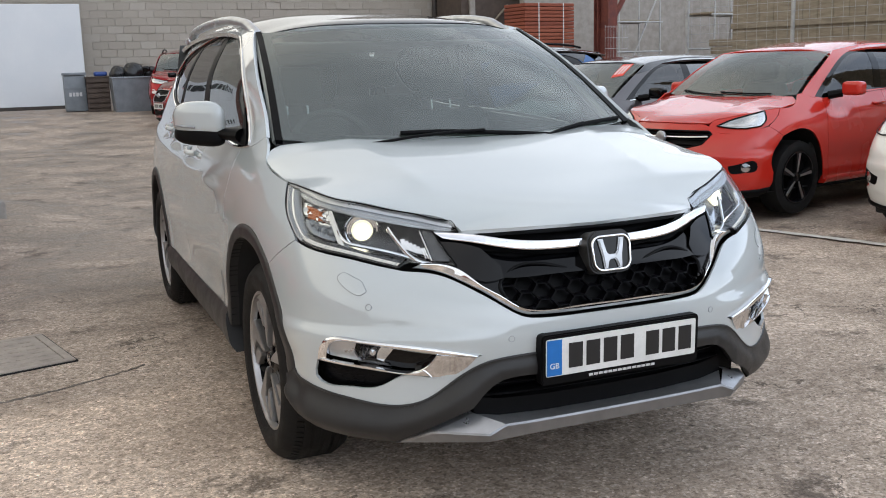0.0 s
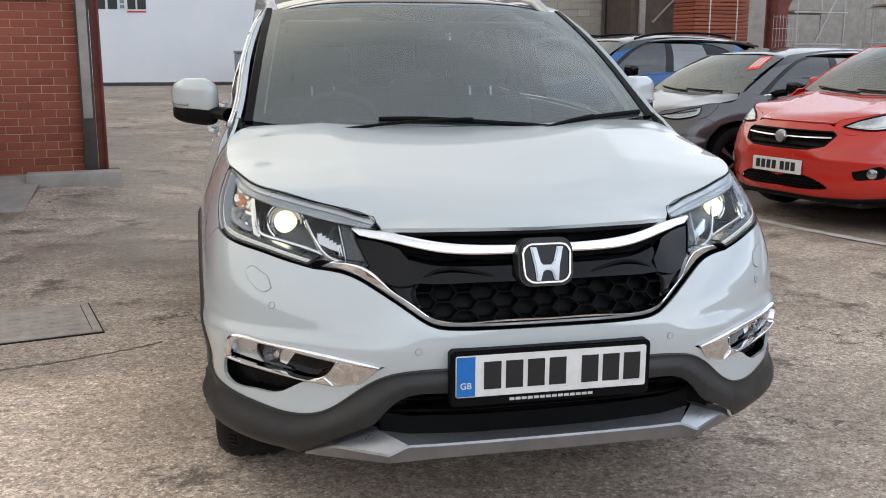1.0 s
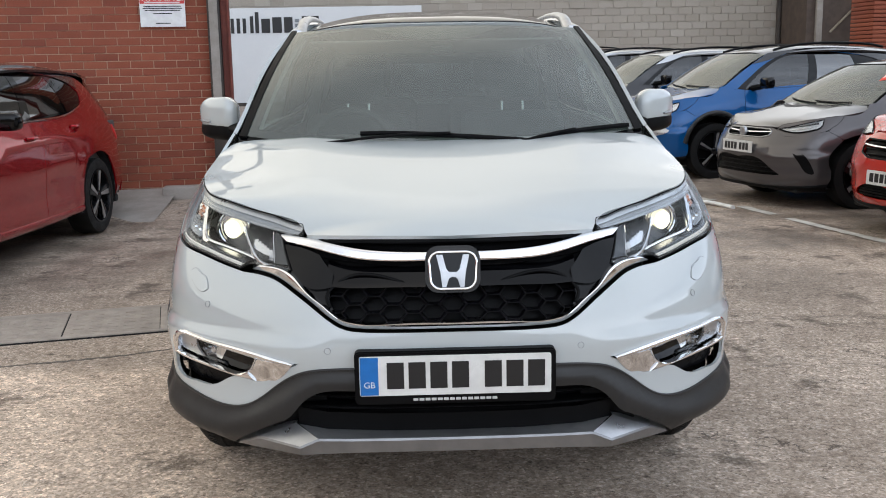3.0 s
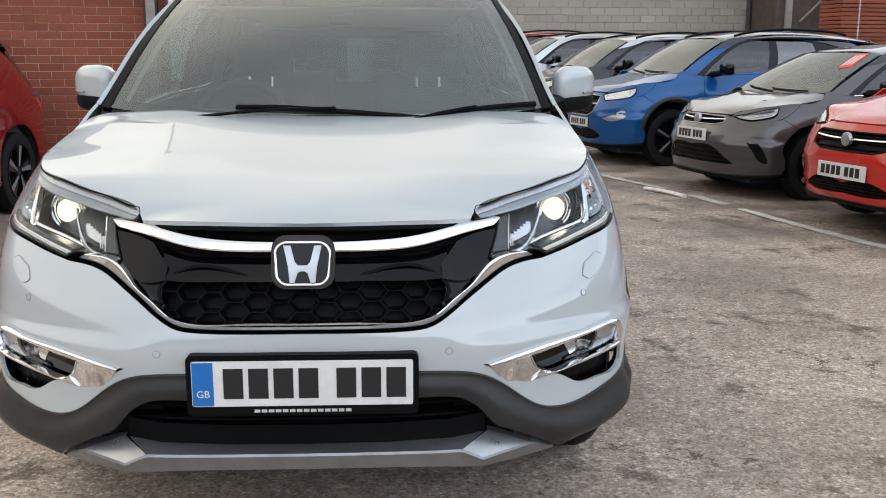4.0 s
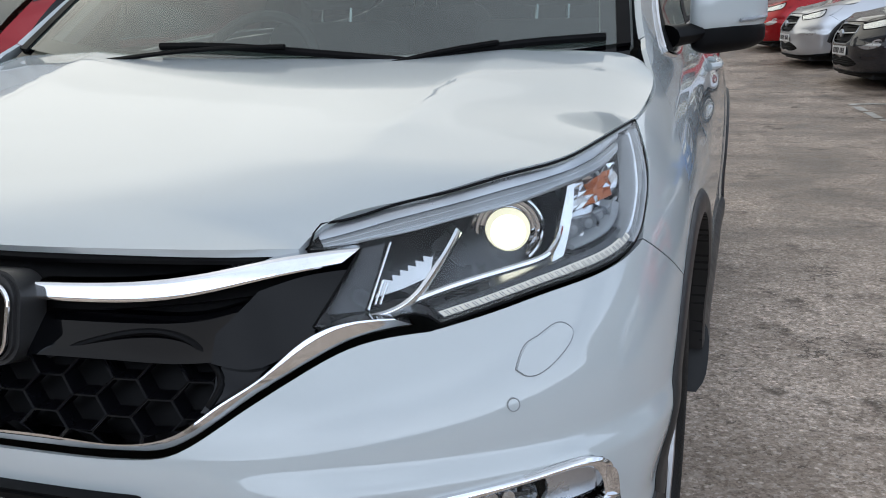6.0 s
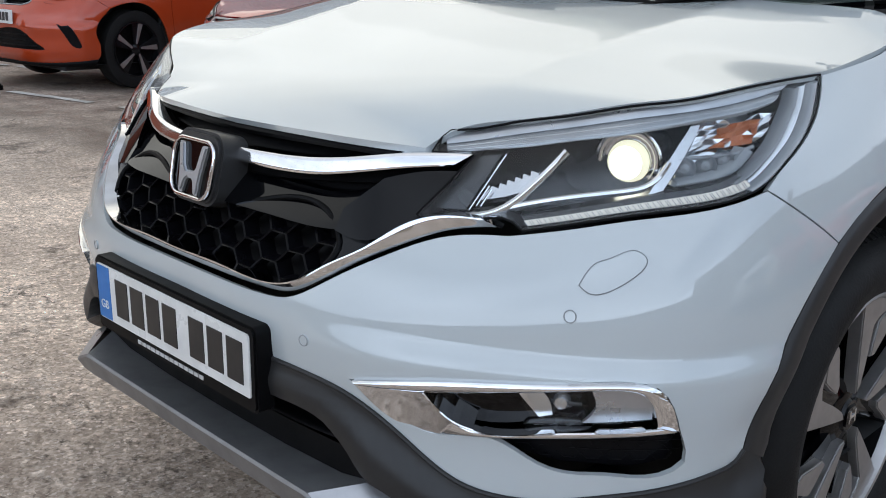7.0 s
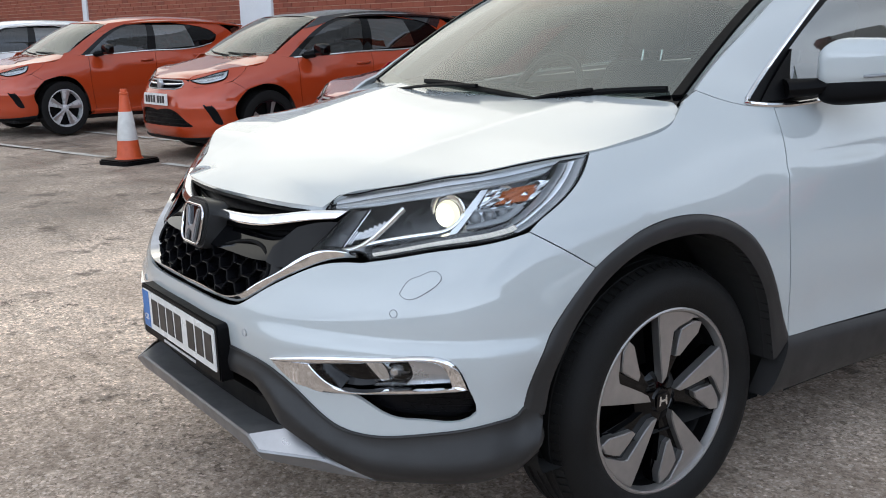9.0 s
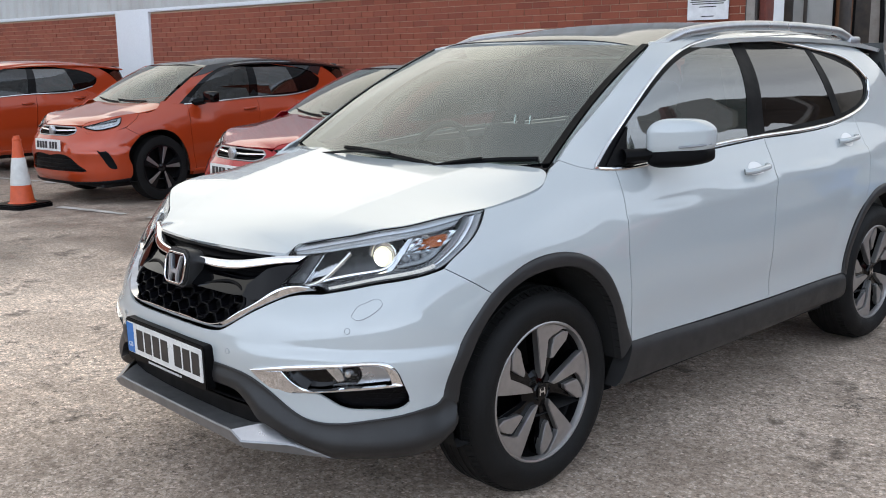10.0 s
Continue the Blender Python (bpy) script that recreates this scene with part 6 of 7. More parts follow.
        fd = outline([(1.975, 1.080), (1.94, .784), (1.972, .452)], [(1.972, .452), (1.99, .33)], [(1.99, .33), (3.0, .32)], [(3.0, .32), (3.0, .75), (3.09, 1.120)], [(3.09, 1.120), (2.40, 1.094), (1.975, 1.080)], step=.05)
        d = part("front_door", gg(panel(S, fd, thick=.012, h=.08, gap=.003)), P, car)
        rd = outline([(3.0, .32), (3.0, .75), (3.09, 1.120)], [(3.09, 1.120), (3.93, 1.158), (4.02, 1.172)], [(4.02, 1.172), (4.03, .98), (3.90, .748)], [(3.90, .748), (3.78, .62), (3.735, .45), (3.73, .32)], [(3.73, .32), (3.0, .32)], step=.05)
        d2 = part("rear_door", gg(panel(S, rd, thick=.012, h=.08, gap=.003)), P, car)
        for dd, s0, z0 in ((d, 2.90, 1.0), (d2, 3.84, 1.05)):
            a = np.linspace(-.10, .10, 9)
            part("door_handle", gg(tube(S(s0 + a, z0 + a * .03, .004 + .03 * np.clip(1 - (np.abs(a) / .1) ** 4, 0, 1)), .013, 8)), P, dd)
        part("sill", gg(ribbon(S, [(1.93, .262), (2.8, .258), (3.72, .262)], [(1.96, .335), (2.8, .325), (3.73, .330)], .012, .0, n=24, deep=.05)), M["black"] if style["black_sill"] else P, car)
        quarter = outline(a_edge, [(2.43, 1.530), (3.2, 1.592), (3.9, 1.575), (4.25, 1.53), (4.50, 1.45), (4.72, 1.25), (4.80, 1.10)], [(4.80, 1.10), (4.86, .80), (4.84, .45)], [(4.84, .45), (4.60, .32)], [(4.60, .32), (4.575, .50), (4.50, .64), (4.38, .74), (4.16, .79), (4.02, .775), (3.90, .748)], [(3.90, .748), (4.03, .98), (4.02, 1.172)], [(4.02, 1.172), (3.10, 1.122), (2.40, 1.096), (1.90, 1.080)], [(1.90, 1.080), (1.80, 1.10), (1.70, 1.132)], step=.05)
        part("quarter_panel", gg(panel(S, quarter, [shrink(dlo, .004)], thick=.014, h=.09)), P, car)
        if roof_ != paint_:
            top = outline(a_edge[2:], [(2.43, 1.530), (3.2, 1.592), (3.9, 1.575), (4.25, 1.53), (4.40, 1.49)], [(4.40, 1.49), (4.27, 1.38)], [(4.27, 1.38), (4.20, 1.412), (3.88, 1.496), (3.49, 1.540), (3.06, 1.552), (2.70, 1.520), (2.48, 1.460), (2.15, 1.396)], step=.05)
            part("roof_edge", gg(panel(S, top, out=.004, thick=.006, h=.09)), M[roof_], car)
        wf = outline([(1.99, 1.090), (2.34, 1.345), (2.56, 1.450), (2.77, 1.502), (3.06, 1.522)], [(3.06, 1.522), (2.975, 1.128)], [(2.975, 1.128), (1.99, 1.090)], step=.08)
        part("front_window", gg(panel(S, wf, out=-.008, thick=0, h=.12)), M["far_side"], car).visible_shadow = False
        wr = outline([(3.17, 1.524), (3.46, 1.518), (3.74, 1.490)], [(3.74, 1.490), (3.83, 1.178)], [(3.83, 1.178), (3.12, 1.142)], [(3.12, 1.142), (3.17, 1.524)], step=.08)
        part("rear_window", gg(panel(S, wr, out=-.008, thick=0, h=.12)), M["tint" if style["tint"] else "far_side"], car).visible_shadow = False
        part("window_surround", gg(panel(S, shrink(dlo, .006), [shrink(wf, .003), shrink(wr, .003)], out=-.006, thick=.006, h=.12)), M["gloss"], car)
        if style["trim"]:
            part("window_trim", gg(cord(S, curve(DLO_LOW[2:-1], .06), .008, .002, 6)), M["chrome"], car)
        part("tailgate_side", gg(panel(S, outline([(4.84, .33), (5.25, .33), (5.73, .33)], [(5.73, .33), (5.73, 1.12)], [(5.73, 1.12), (4.80, 1.10)], [(4.80, 1.10), (4.86, .80), (4.84, .33)], step=.08), thick=.012, h=.14)), P, car)
        part("rear_screen_side", gg(panel(S, outline([(4.80, 1.10), (5.73, 1.12)], [(5.73, 1.12), (5.73, 1.52)], [(5.73, 1.52), (5.1, 1.52), (4.60, 1.42)], [(4.60, 1.42), (4.72, 1.25), (4.80, 1.10)], step=.08), thick=.006, h=.14)), M["tint"], car)
        part("tail_lamp", gg(panel(S, outline([(4.78, 1.0), (4.95, 1.03), (5.15, 1.02)], [(5.15, 1.02), (5.1, .90)], [(5.1, .90), (4.84, .86)], [(4.84, .86), (4.78, 1.0)], step=.05), out=.006, thick=.012, h=.08)), M["sign_red"], car)
        # headlamp set into painted bodywork
        around = outline(HL_TOP, HL_OUT, [(1.06, .857), (.93, .828), (.76, .806), (.60, .80), (.47, .86)], [(.47, .86), (.485, .882)], step=.03)
        part("lamp_surround", gg(panel(S, around, out=-.005, thick=.004, h=.06)), P, car)
        lm = new("headlight")
        lm.parent = car
        part("lamp_back", gg(panel(S, lp, out=.001, thick=.008, h=.05)), M[style["lamp_mat"]], lm)
        part("lamp_seal", gg(cord(S, lp, .006, .004, 6, True)), M["black"], lm)
        for lo, hi, mt in style["strips"]:
            part("lamp_strip", gg(ribbon(S, lo, hi, .004, .003, n=16, m=5, deep=.004)), M[mt], lm)
        part("lamp_lens", gg(panel(S, lp, out=.010, thick=0, h=.05)), M["lens"], lm).visible_shadow = False
        if style["fog"]:
            fl = outline(style["fog"] + style["fog"][:1], step=.03)
            part("side_intake", gg(panel(S, fl, out=.002, thick=.006, h=.04)), M[style.get("fog_mat", "black")], car)
            if style["fog_lamp"]:
                q = S([style["fog_lamp"][0]], [style["fog_lamp"][1]], .004)[0]
                part("fog_lamp", gg(lathe([(.04, .0), (.036, -.008), (.0, -.012)], 20, "y").moved(pose(*q, 0, 0, 25))), M["lamp_silver"], car)
        # mirror
        b = box(-.5, .5, -.5, .5, -.5, .5, .27, 5)
        mv = np.c_[1.0 + b.v[:, 0] * .20, 1.60 + b.v[:, 1] * .13, 1.165 + b.v[:, 2] * .135] * k
        dm = part("door_mirror", gg(Geo(mv, b.f)), M[style["mirror"] or paint_], car, "", 60)
        part("mirror_arm", gg(tube(np.array([(.80, 1.50, 1.10), (.90, 1.58, 1.12)]) * k, .035, 8)), M["black"], dm)
        # wells, wheels
        for y in (.945, 3.565):
            well = lathe([(.41, .0), (.42, -.36), (0, -.38)], 24)
            v = well.v.copy()
            v[:, 2] = np.maximum(v[:, 2], -.10)
            part("wheel_well", gg(Geo(v, well.f).moved(pose(.85 * k[0], y * k[1], .36 * k[2]))), M["liner"], car)
            alloy(car, .868 * k[0] * sd, y * k[1], style["tyre"], sd, style["wheel"], style["spokes"])
        if style["cladding"]:
            part("front_arch", gg(ribbon(S, ARCH_F_IN, ARCH_F, .010, .004, n=30, m=5, power=4, deep=.03)), M["clad"], car)
            part("rear_arch", gg(ribbon(S, ARCH_R_IN, ARCH_R, .010, .004, n=30, m=5, power=4, deep=.03)), M["clad"], car)
            part("roof_rail", gg(tube(np.c_[np.full(12, .60), np.linspace(1.95, 3.7, 12), ROOF_MID(np.linspace(1.95, 3.7, 12)) - .02 + .03 * np.sin(np.linspace(0, np.pi, 12)) ** .4] * k, .016, 8)), M["black"], car)
    # cabin
    part("dashboard", box(-.68 * k[0], .68 * k[0], 1.02 * k[1], 1.50 * k[1], .8 * k[2], 1.075 * k[2], .05, 3), M["cabin"], car)
    for x in (-.37, .37):
        for yy in (2.05, 3.0):
            part("car_seat", box(-.24, .24, -.07, .07, 0, .60, .06, 3).moved(pose(x * k[0], (yy + .05) * k[1], .55 * k[2], -14)) + box(-.13, .13, -.045, .045, .64, .80, .04, 3).moved(pose(x * k[0], (yy + .05) * k[1], .55 * k[2], -12)), M["seat"], car)
    part("undertray", box(-.70 * k[0], .70 * k[0], .25 * k[1], 4.5 * k[1], .165, .24, .02), M["liner"], car)
    part("floor_pan", box(-.62 * k[0], .62 * k[0], .35 * k[1], 4.4 * k[1], .20 * k[2], .30 * k[2], .02), M["liner"], car)
    part("bulkhead", box(-.58 * k[0], .58 * k[0], .36 * k[1], 1.0 * k[1], .30 * k[2], .84 * k[2], .05), M["liner"], car)
    part("inner_side", box(-.78 * k[0], -.74 * k[0], 1.3 * k[1], 4.3 * k[1], .3 * k[2], 1.05 * k[2], .01), M["cabin"], car)
    part("inner_side", box(.74 * k[0], .78 * k[0], 1.3 * k[1], 4.3 * k[1], .3 * k[2], 1.05 * k[2], .01), M["cabin"], car)
    return car


def repaint(car, m, label, group, swaps):
    """Another parked car of the same kind, in other colours."""
    c = copy_thing(car, m)
    tagged(c, label, "", group)
    for o in c.children_recursive:
        if o.type == "MESH" and o.material_slots:
            s = o.material_slots[0]
            for a, b in swaps:
                if s.material == M[a]:
                    s.link = "OBJECT"
                    s.material = M[b]
                    break
    return c


NEW_FACE = dict(lamp_mat="satin", grille=[(0, .775), (.30, .775), (.40, .80), (.415, .835), (.36, .865), (0, .872)], lamp=([(.50, .868), (.66, .895), (.84, .932), (1.06, .972)], [(1.06, .972), (1.02, .905), (.93, .868)], [(.93, .868), (.72, .838), (.50, .868)]), intake=[(0, .375), (.46, .375), (.60, .39), (.52, .44), (.40, .53), (0, .55)], slats=4, bar=.825, bar_mat="chrome", rim=True, plate=.665, black_sill=False, tint=True, trim=True, strips=(([(.56, .866), (.70, .860), (.84, .880), (.96, .90)], [(.58, .876), (.70, .872), (.84, .893), (.97, .913)], "lamp_silver"), ([(.60, .884), (.80, .916), (1.0, .948)], [(.60, .892), (.80, .926), (1.02, .960)], "lamp_grey"), ([(.62, .877), (.80, .900), (.99, .925)], [(.62, .882), (.80, .912), (1.0, .944)], "lamp_black")), fog=[(.73, .62), (.80, .625), (.93, .46), (.94, .41), (.89, .41), (.81, .50)], fog_lamp=None, mirror="gloss", tyre=.325, wheel="wheel_black", spokes=(5, .085), cladding=False)
OLD_FACE = dict(lamp_mat="lamp_silver", grille=[(0, .66), (.30, .665), (.44, .70), (.52, .79), (.48, .815), (0, .815)], lamp=([(.56, .862), (.66, .900), (.84, .948), (1.10, .995)], [(1.10, .995), (1.08, .93), (.99, .862)], [(.99, .862), (.84, .842)], [(.84, .842), (.70, .846), (.56, .862)]), intake=[(0, .32), (.40, .32), (.50, .345), (.42, .40), (0, .41)], slats=3, bar=.755, bar_mat="chrome", rim=False, plate=.50, black_sill=False, tint=False, trim=False, strips=(([(.66, .862), (.80, .862), (.96, .876)], [(.68, .905), (.82, .930), (.99, .955)], "lamp_silver"), ([(.72, .874), (.80, .874)], [(.72, .900), (.80, .912)], "lamp_grey")), fog=[(.68, .50), (.80, .53), (.92, .54), (.93, .47), (.82, .44), (.70, .44)], fog_lamp=(.83, .49), mirror="", tyre=.315, wheel="wheel_black", spokes=(5, .05), cladding=False)
SUV_FACE = dict(fog_mat="satin", lamp_mat="lamp_silver", grille=[(0, .60), (.22, .60), (.34, .64), (.38, .74), (.37, .84), (0, .855)], lamp=([(.42, .858), (.60, .885), (.80, .915), (1.0, .948)], [(1.0, .948), (.97, .88), (.90, .835)], [(.90, .835), (.66, .80), (.50, .79)], [(.50, .79), (.42, .858)]), intake=[(0, .33), (.42, .33), (.50, .36), (.42, .41), (0, .42)], slats=4, bar=.735, bar_mat="satin", rim=True, plate=.515, black_sill=True, tint=True, trim=False, strips=(([(.52, .812), (.70, .825), (.88, .855)], [(.52, .845), (.70, .872), (.90, .905)], "lamp_silver"),), fog=[(.52, .58), (.68, .62), (.86, .66), (.87, .63), (.76, .56), (.62, .55)], fog_lamp=None, mirror="gloss", tyre=.34, wheel="wheel_black", spokes=(5, .06), cladding=True)

ROW_R, ROW_L = -77, 6
g_new = hatchback("hatchback", "dark grey hatchback with black roof parked in a bay", "grey", "black_paint", (.965, .888, .872), NEW_FACE, "cars parked in the far row", pose(3.05, 7.0, 0, 0, 0, ROW_R))
sticker = new("windscreen_sticker")
sticker.parent = g_new
k_ = np.array((.965, .888, .872))
part("sticker_sheet", panel(squeezed(screen_surf, k_), outline([(.70, .52), (.87, .58)], [(.87, .58), (.81, .97)], [(.81, .97), (.63, .94)], [(.63, .94), (.70, .52)], step=.05), out=.004, thick=.001, h=.1), M["sticker"], sticker, "bright red price sticker")
for i in range(3):
    u0, v0 = .672 + i * .050, .59 + i * .022
    part("sticker_bar", panel(squeezed(screen_surf, k_), outline([(u0 + .030, v0), (u0 + .056, v0 + .01)], [(u0 + .056, v0 + .01), (u0 + .020, v0 + .30)], [(u0 + .020, v0 + .30), (u0 - .006, v0 + .29)], [(u0 - .006, v0 + .29), (u0 + .030, v0)], step=.05), out=.0065, thick=.001, h=.1), M["sign_white"], sticker)
CARS = [
    (pose(-7.62, 2.62, .01, 0, 0, ROW_L) @ Matrix.Diagonal((1.02, 1.02, 1.08, 1)), "orange hatchback with black roof parked before the brick wall", (("grey", "orange"),)),
    (pose(-11.70, 1.60, .01, 0, 0, ROW_L + 4) @ Matrix.Diagonal((1.02, 1.02, 1.08, 1)), "all-orange hatchback with silver alloys parked in a bay", (("grey", "orange"), ("black_paint", "orange"), ("wheel_black", "wheel_silver"))),
    (pose(-14.50, .65, .01, 0, 0, ROW_L + 4) @ Matrix.Diagonal((1.02, 1.02, 1.08, 1)), "white hatchback with silver alloys parked in a bay", (("grey", "plain_white"), ("black_paint", "plain_white"), ("wheel_black", "wheel_silver"))),
]
for m_, label_, swaps_ in CARS:
    c_ = repaint(g_new, m_, label_, "cars parked along the brick wall", swaps_)
    for o_ in [o for o in c_.children if o.name.startswith("windscreen_sticker")]:
        for q_ in o_.children_recursive:
            bpy.data.objects.remove(q_)
        bpy.data.objects.remove(o_)
red_ = hatchback("hatchback", "deep red hatchback with black roof beside the brick wall", "deep_red", "black_paint", (1.0, .955, .90), NEW_FACE, "cars parked along the brick wall", pose(-3.90, 2.57, .02, 0, 0, -3))
old_ = hatchback("hatchback", "bright red hatchback with black alloys parked in a bay", "red", "red", (.955, .88, .90), OLD_FACE, "cars parked in the far row", pose(3.45, 4.68, .03, 0, 0, ROW_R))
repaint(old_, pose(4.30, 2.45, 0, 0, 0, ROW_R), "solid white hatchback parked at the end of the row", "cars parked in the far row", (("red", "plain_white"),))
blue_ = hatchback("compact_suv", "bright blue compact SUV with black roof and rails", "blue", "black_paint", (.98, .905, .985), SUV_FACE, "cars parked in the far row", pose(2.50, 9.85, 0, 0, 0, ROW_R))
repaint(blue_, pose(2.05, 12.9, .03, 0, 0, ROW_R), "black compact SUV with white upper body in the row", "cars parked in the far row", (("blue", "black_paint"), ("black_paint", "silver_paint")))
repaint(blue_, pose(1.45, 15.7, .1, 0, 0, ROW_R), "pale silver car parked further along the row", "cars parked in the far row", (("blue", "silver_paint"), ("black_paint", "silver_paint")))
repaint(blue_, pose(.95, 18.5, .2, 0, 0, ROW_R), "red car parked far along the row", "cars parked in the far row", (("blue", "deep_red"), ("black_paint", "deep_red")))
repaint(blue_, pose(1.95, 21.5, .34, 0, 0, -12), "deep red SUV parked before the grey block wall", "cars parked in the alley", (("blue", "deep_red"), ("black_paint", "deep_red")))
repaint(g_new, pose(2.45, 20.0, .31, 0, 0, -8), "silver saloon nose parked beside a red SUV", "cars parked in the alley", (("grey", "silver_paint"), ("black_paint", "silver_paint")))


# ---- the yard ----
def rise(x, y):
    """The yard lies level and climbs gently toward the alley."""
    t = np.clip((np.asarray(y, float) - 8.0) / 18.0, 0, 1)
    z = .45 * t * t * (3 - 2 * t)
    # a short apron ramps up to the brick wall
    v = np.clip((np.asarray(y, float) - 6.2) / 1.2, 0, 1) * np.clip((-1.2 - np.asarray(x, float)) / .9, 0, 1) * np.clip((10.5 - np.asarray(y, float)) / 2.0, 0, 1)
    return z + np.maximum(.20 - z, 0) * v


gx = np.r_[np.linspace(-300, -40, 8), np.linspace(-36, 36, 73), np.linspace(40, 300, 8)]
gy = np.r_[np.linspace(-300, -24, 8), np.linspace(-20, 40, 61), np.linspace(50, 300, 8)]
X, Y = np.meshgrid(gx, gy, indexing="ij")
Z = rise(X, Y)
near = (np.abs(X) < 36) & (Y > -20) & (Y < 40)
Z = Z + near * .012 * np.sin(X * .9 + 1.3) * np.sin(Y * .7) * (np.hypot(X, Y - 2) > 4)
solid("ground", Geo(np.stack([X, Y, Z], -1).reshape(-1, 3), grid_faces(len(gx), len(gy))), M["asphalt"], "worn damp grey asphalt car park with stains", "ground", kind="structure")


def stripe(name, pts, w, breaks=0.0, seed=1):
    """A worn painted line, laid just over the tarmac."""
    rnd = random.Random(seed)
    p = curve(pts, .12)
    t = np.gradient(p, axis=0)
    t /= np.linalg.norm(t, axis=1)[:, None]
    n = np.c_[-t[:, 1], t[:, 0]]
    l, r = ([], [])
    for i in range(len(p)):
        l.append(p[i] + n[i] * (w / 2 + rnd.uniform(-.012, .008)))
        r.append(p[i] - n[i] * (w / 2 + rnd.uniform(-.012, .008)))
    q = np.stack([np.array(l), np.array(r)], 1).reshape(-1, 2)
    z = rise(q[:, 0], q[:, 1]) + .006 + .012 * np.sin(q[:, 0] * .9 + 1.3) * np.sin(q[:, 1] * .7)
    f = [g for i, g in enumerate(grid_faces(len(p), 2)) if rnd.random() > breaks]
    return solid(name, Geo(np.c_[q, np.maximum(z, .005)], [tuple(reversed(g)) for g in f]), M["line"], "worn white painted bay line on tarmac", "bay line", group="painted bay lines", kind="structure", smooth=0)


stripe("bay_line_1", [(4.35, 1.8), (4.08, 2.76), (3.76, 3.75), (3.45, 4.75), (3.02, 6.72)], .10, .02, 1)
stripe("bay_line_2", [(2.90, 7.2), (2.70, 7.75), (2.40, 8.85), (2.08, 10.9)], .09, .22, 2)
stripe("bay_line_3", [(2.08, 10.9), (3.2, 11.1), (5.5, 11.5)], .09, .1, 3)
stripe("bay_line_4", [(-15.5, .38), (-12.2, 1.18), (-8.2, 2.25)], .10, .02, 4)
stripe("bay_line_5", [(-7.2, 2.52), (-6.4, 2.72), (-5.4, 2.98)], .09, .2, 5)
stripe("bay_line_6", [(-13.6, 2.33), (-10.0, 3.25), (-8.4, 3.66)], .09, .05, 6)
stripe("bay_line_7", [(-3.1, 7.25), (-2.2, 7.45)], .16, .0, 9)

# open joint between two tarmac lays
rnd = random.Random(41)
a_, b_ = [], []
for i in range(90):
    u = i / 89
    x, w_ = -3.1 + 1.95 * u, .003 + .010 * rnd.random()
    y = 1.86 + .30 * u ** 1.6 + .16 * u ** 6 + rnd.uniform(-.010, .010)
    a_.append((x, y - w_))
    b_.append((x, y + w_))
solid("tarmac_joint", slab(a_ + b_[::-1], -.01, .003), M["joint"], "dark ragged joint between two lays of tarmac", "joint", Matrix(), kind="structure")

# manhole: frame and two lids with raised treads
mh = thing("manhole_cover", "rectangular cast iron manhole cover set in tarmac", "manhole", pose(-1.58, 2.83, .003, 0, 0, 14))
part("manhole_gap", box(-1.028, .068, -.318, .318, -.03, .004), M["liner"], mh, "dark gap round the cover")
for x0, x1, y0, y1 in ((-1.02, .06, .27, .31), (-1.02, .06, -.31, -.27), (.02, .06, -.27, .27), (-1.02, -.98, -.27, .27)):
    part("manhole_frame", box(x0, x1, y0, y1, -.02, .010, .003), M["iron"], mh)
for i in range(2):
    x0 = -.978 + i * .50
    lid = part("manhole_lid", box(x0 + .002, x0 + .494, -.266, .266, -.02, .009, .003), M["iron"], mh)
    for r in range(6):
        for c in range(5):
            part("tread", box(x0 + .04 + c * .088, x0 + .10 + c * .088, -.225 + r * .078, -.195 + r * .078, .008, .0115), M["iron"], lid)

lit_ = solid("litter_tube", tube(curve([(2.68, 7.16, .022), (2.78, 6.9, .030), (2.90, 6.58, .022)], .06), .026, 12, False, .8), M["litter"], "crumpled white plastic tube lying on tarmac", "litter")

# traffic cone
cone = thing("traffic_cone", "orange and white traffic cone on a black base", "cone", pose(-7.52, 2.27, .004, 0, 0, 20))
part("base", slab(rounded(.46, .46, .07, 4), 0, .055, .014), M["black"], cone)
part("body", lathe([(.150, .050), (.128, .065), (.121, .085), (.101, .245)], 28, "z"), M["cone"], cone)
part("white_sleeve", lathe([(.1035, .242), (.1035, .25), (.068, .525), (.066, .53)], 28, "z"), M["cone_white"], cone, "white reflective sleeve")
part("tip", lathe([(.064, .528), (.042, .70), (.046, .705), (.046, .72), (.036, .725), (.033, .755), (.024, .755), (.022, .70)], 28, "z"), M["cone"], cone)


# concrete apron at the foot of the brick wall
ax, ay = np.meshgrid(np.linspace(-4.9, -2.52, 9), np.linspace(6.35, 7.56, 7), indexing="ij")
az = rise(ax, ay)
skin = np.stack([ax, ay - .035 * (ax + 3.7), az + .022], -1).reshape(-1, 3)
solid("apron", Geo(np.r_[skin, skin - (0, 0, .06)], grid_faces(9, 7) + [tuple(i + 63 for i in reversed(q)) for q in grid_faces(9, 7)]), M["concrete"], "worn pale concrete apron at the foot of the wall", "apron", kind="structure", smooth=0)


# ---- brick building beside the alley ----
WALL = pose(-2.18, 7.59, 0, 0, 0, 8)       # x runs back along the wall as negative
TOP, EAVES = 2.33, 3.7
wall = thing("wall_brick", "red brick workshop wall with pale mortar", "wall", WALL, kind="structure")
part("wall_core", box(-26, 0, -.004, .30, -.1, TOP), M["mortar"], wall, "", 0)
part("wall_return", box(-.30, -.012, .35, 12, -.1, TOP).moved(pose(0, .02, 0, 0, 0, 22)), M["mortar"], wall, "", 0)
cols, rows = 115, int(TOP / .0755)
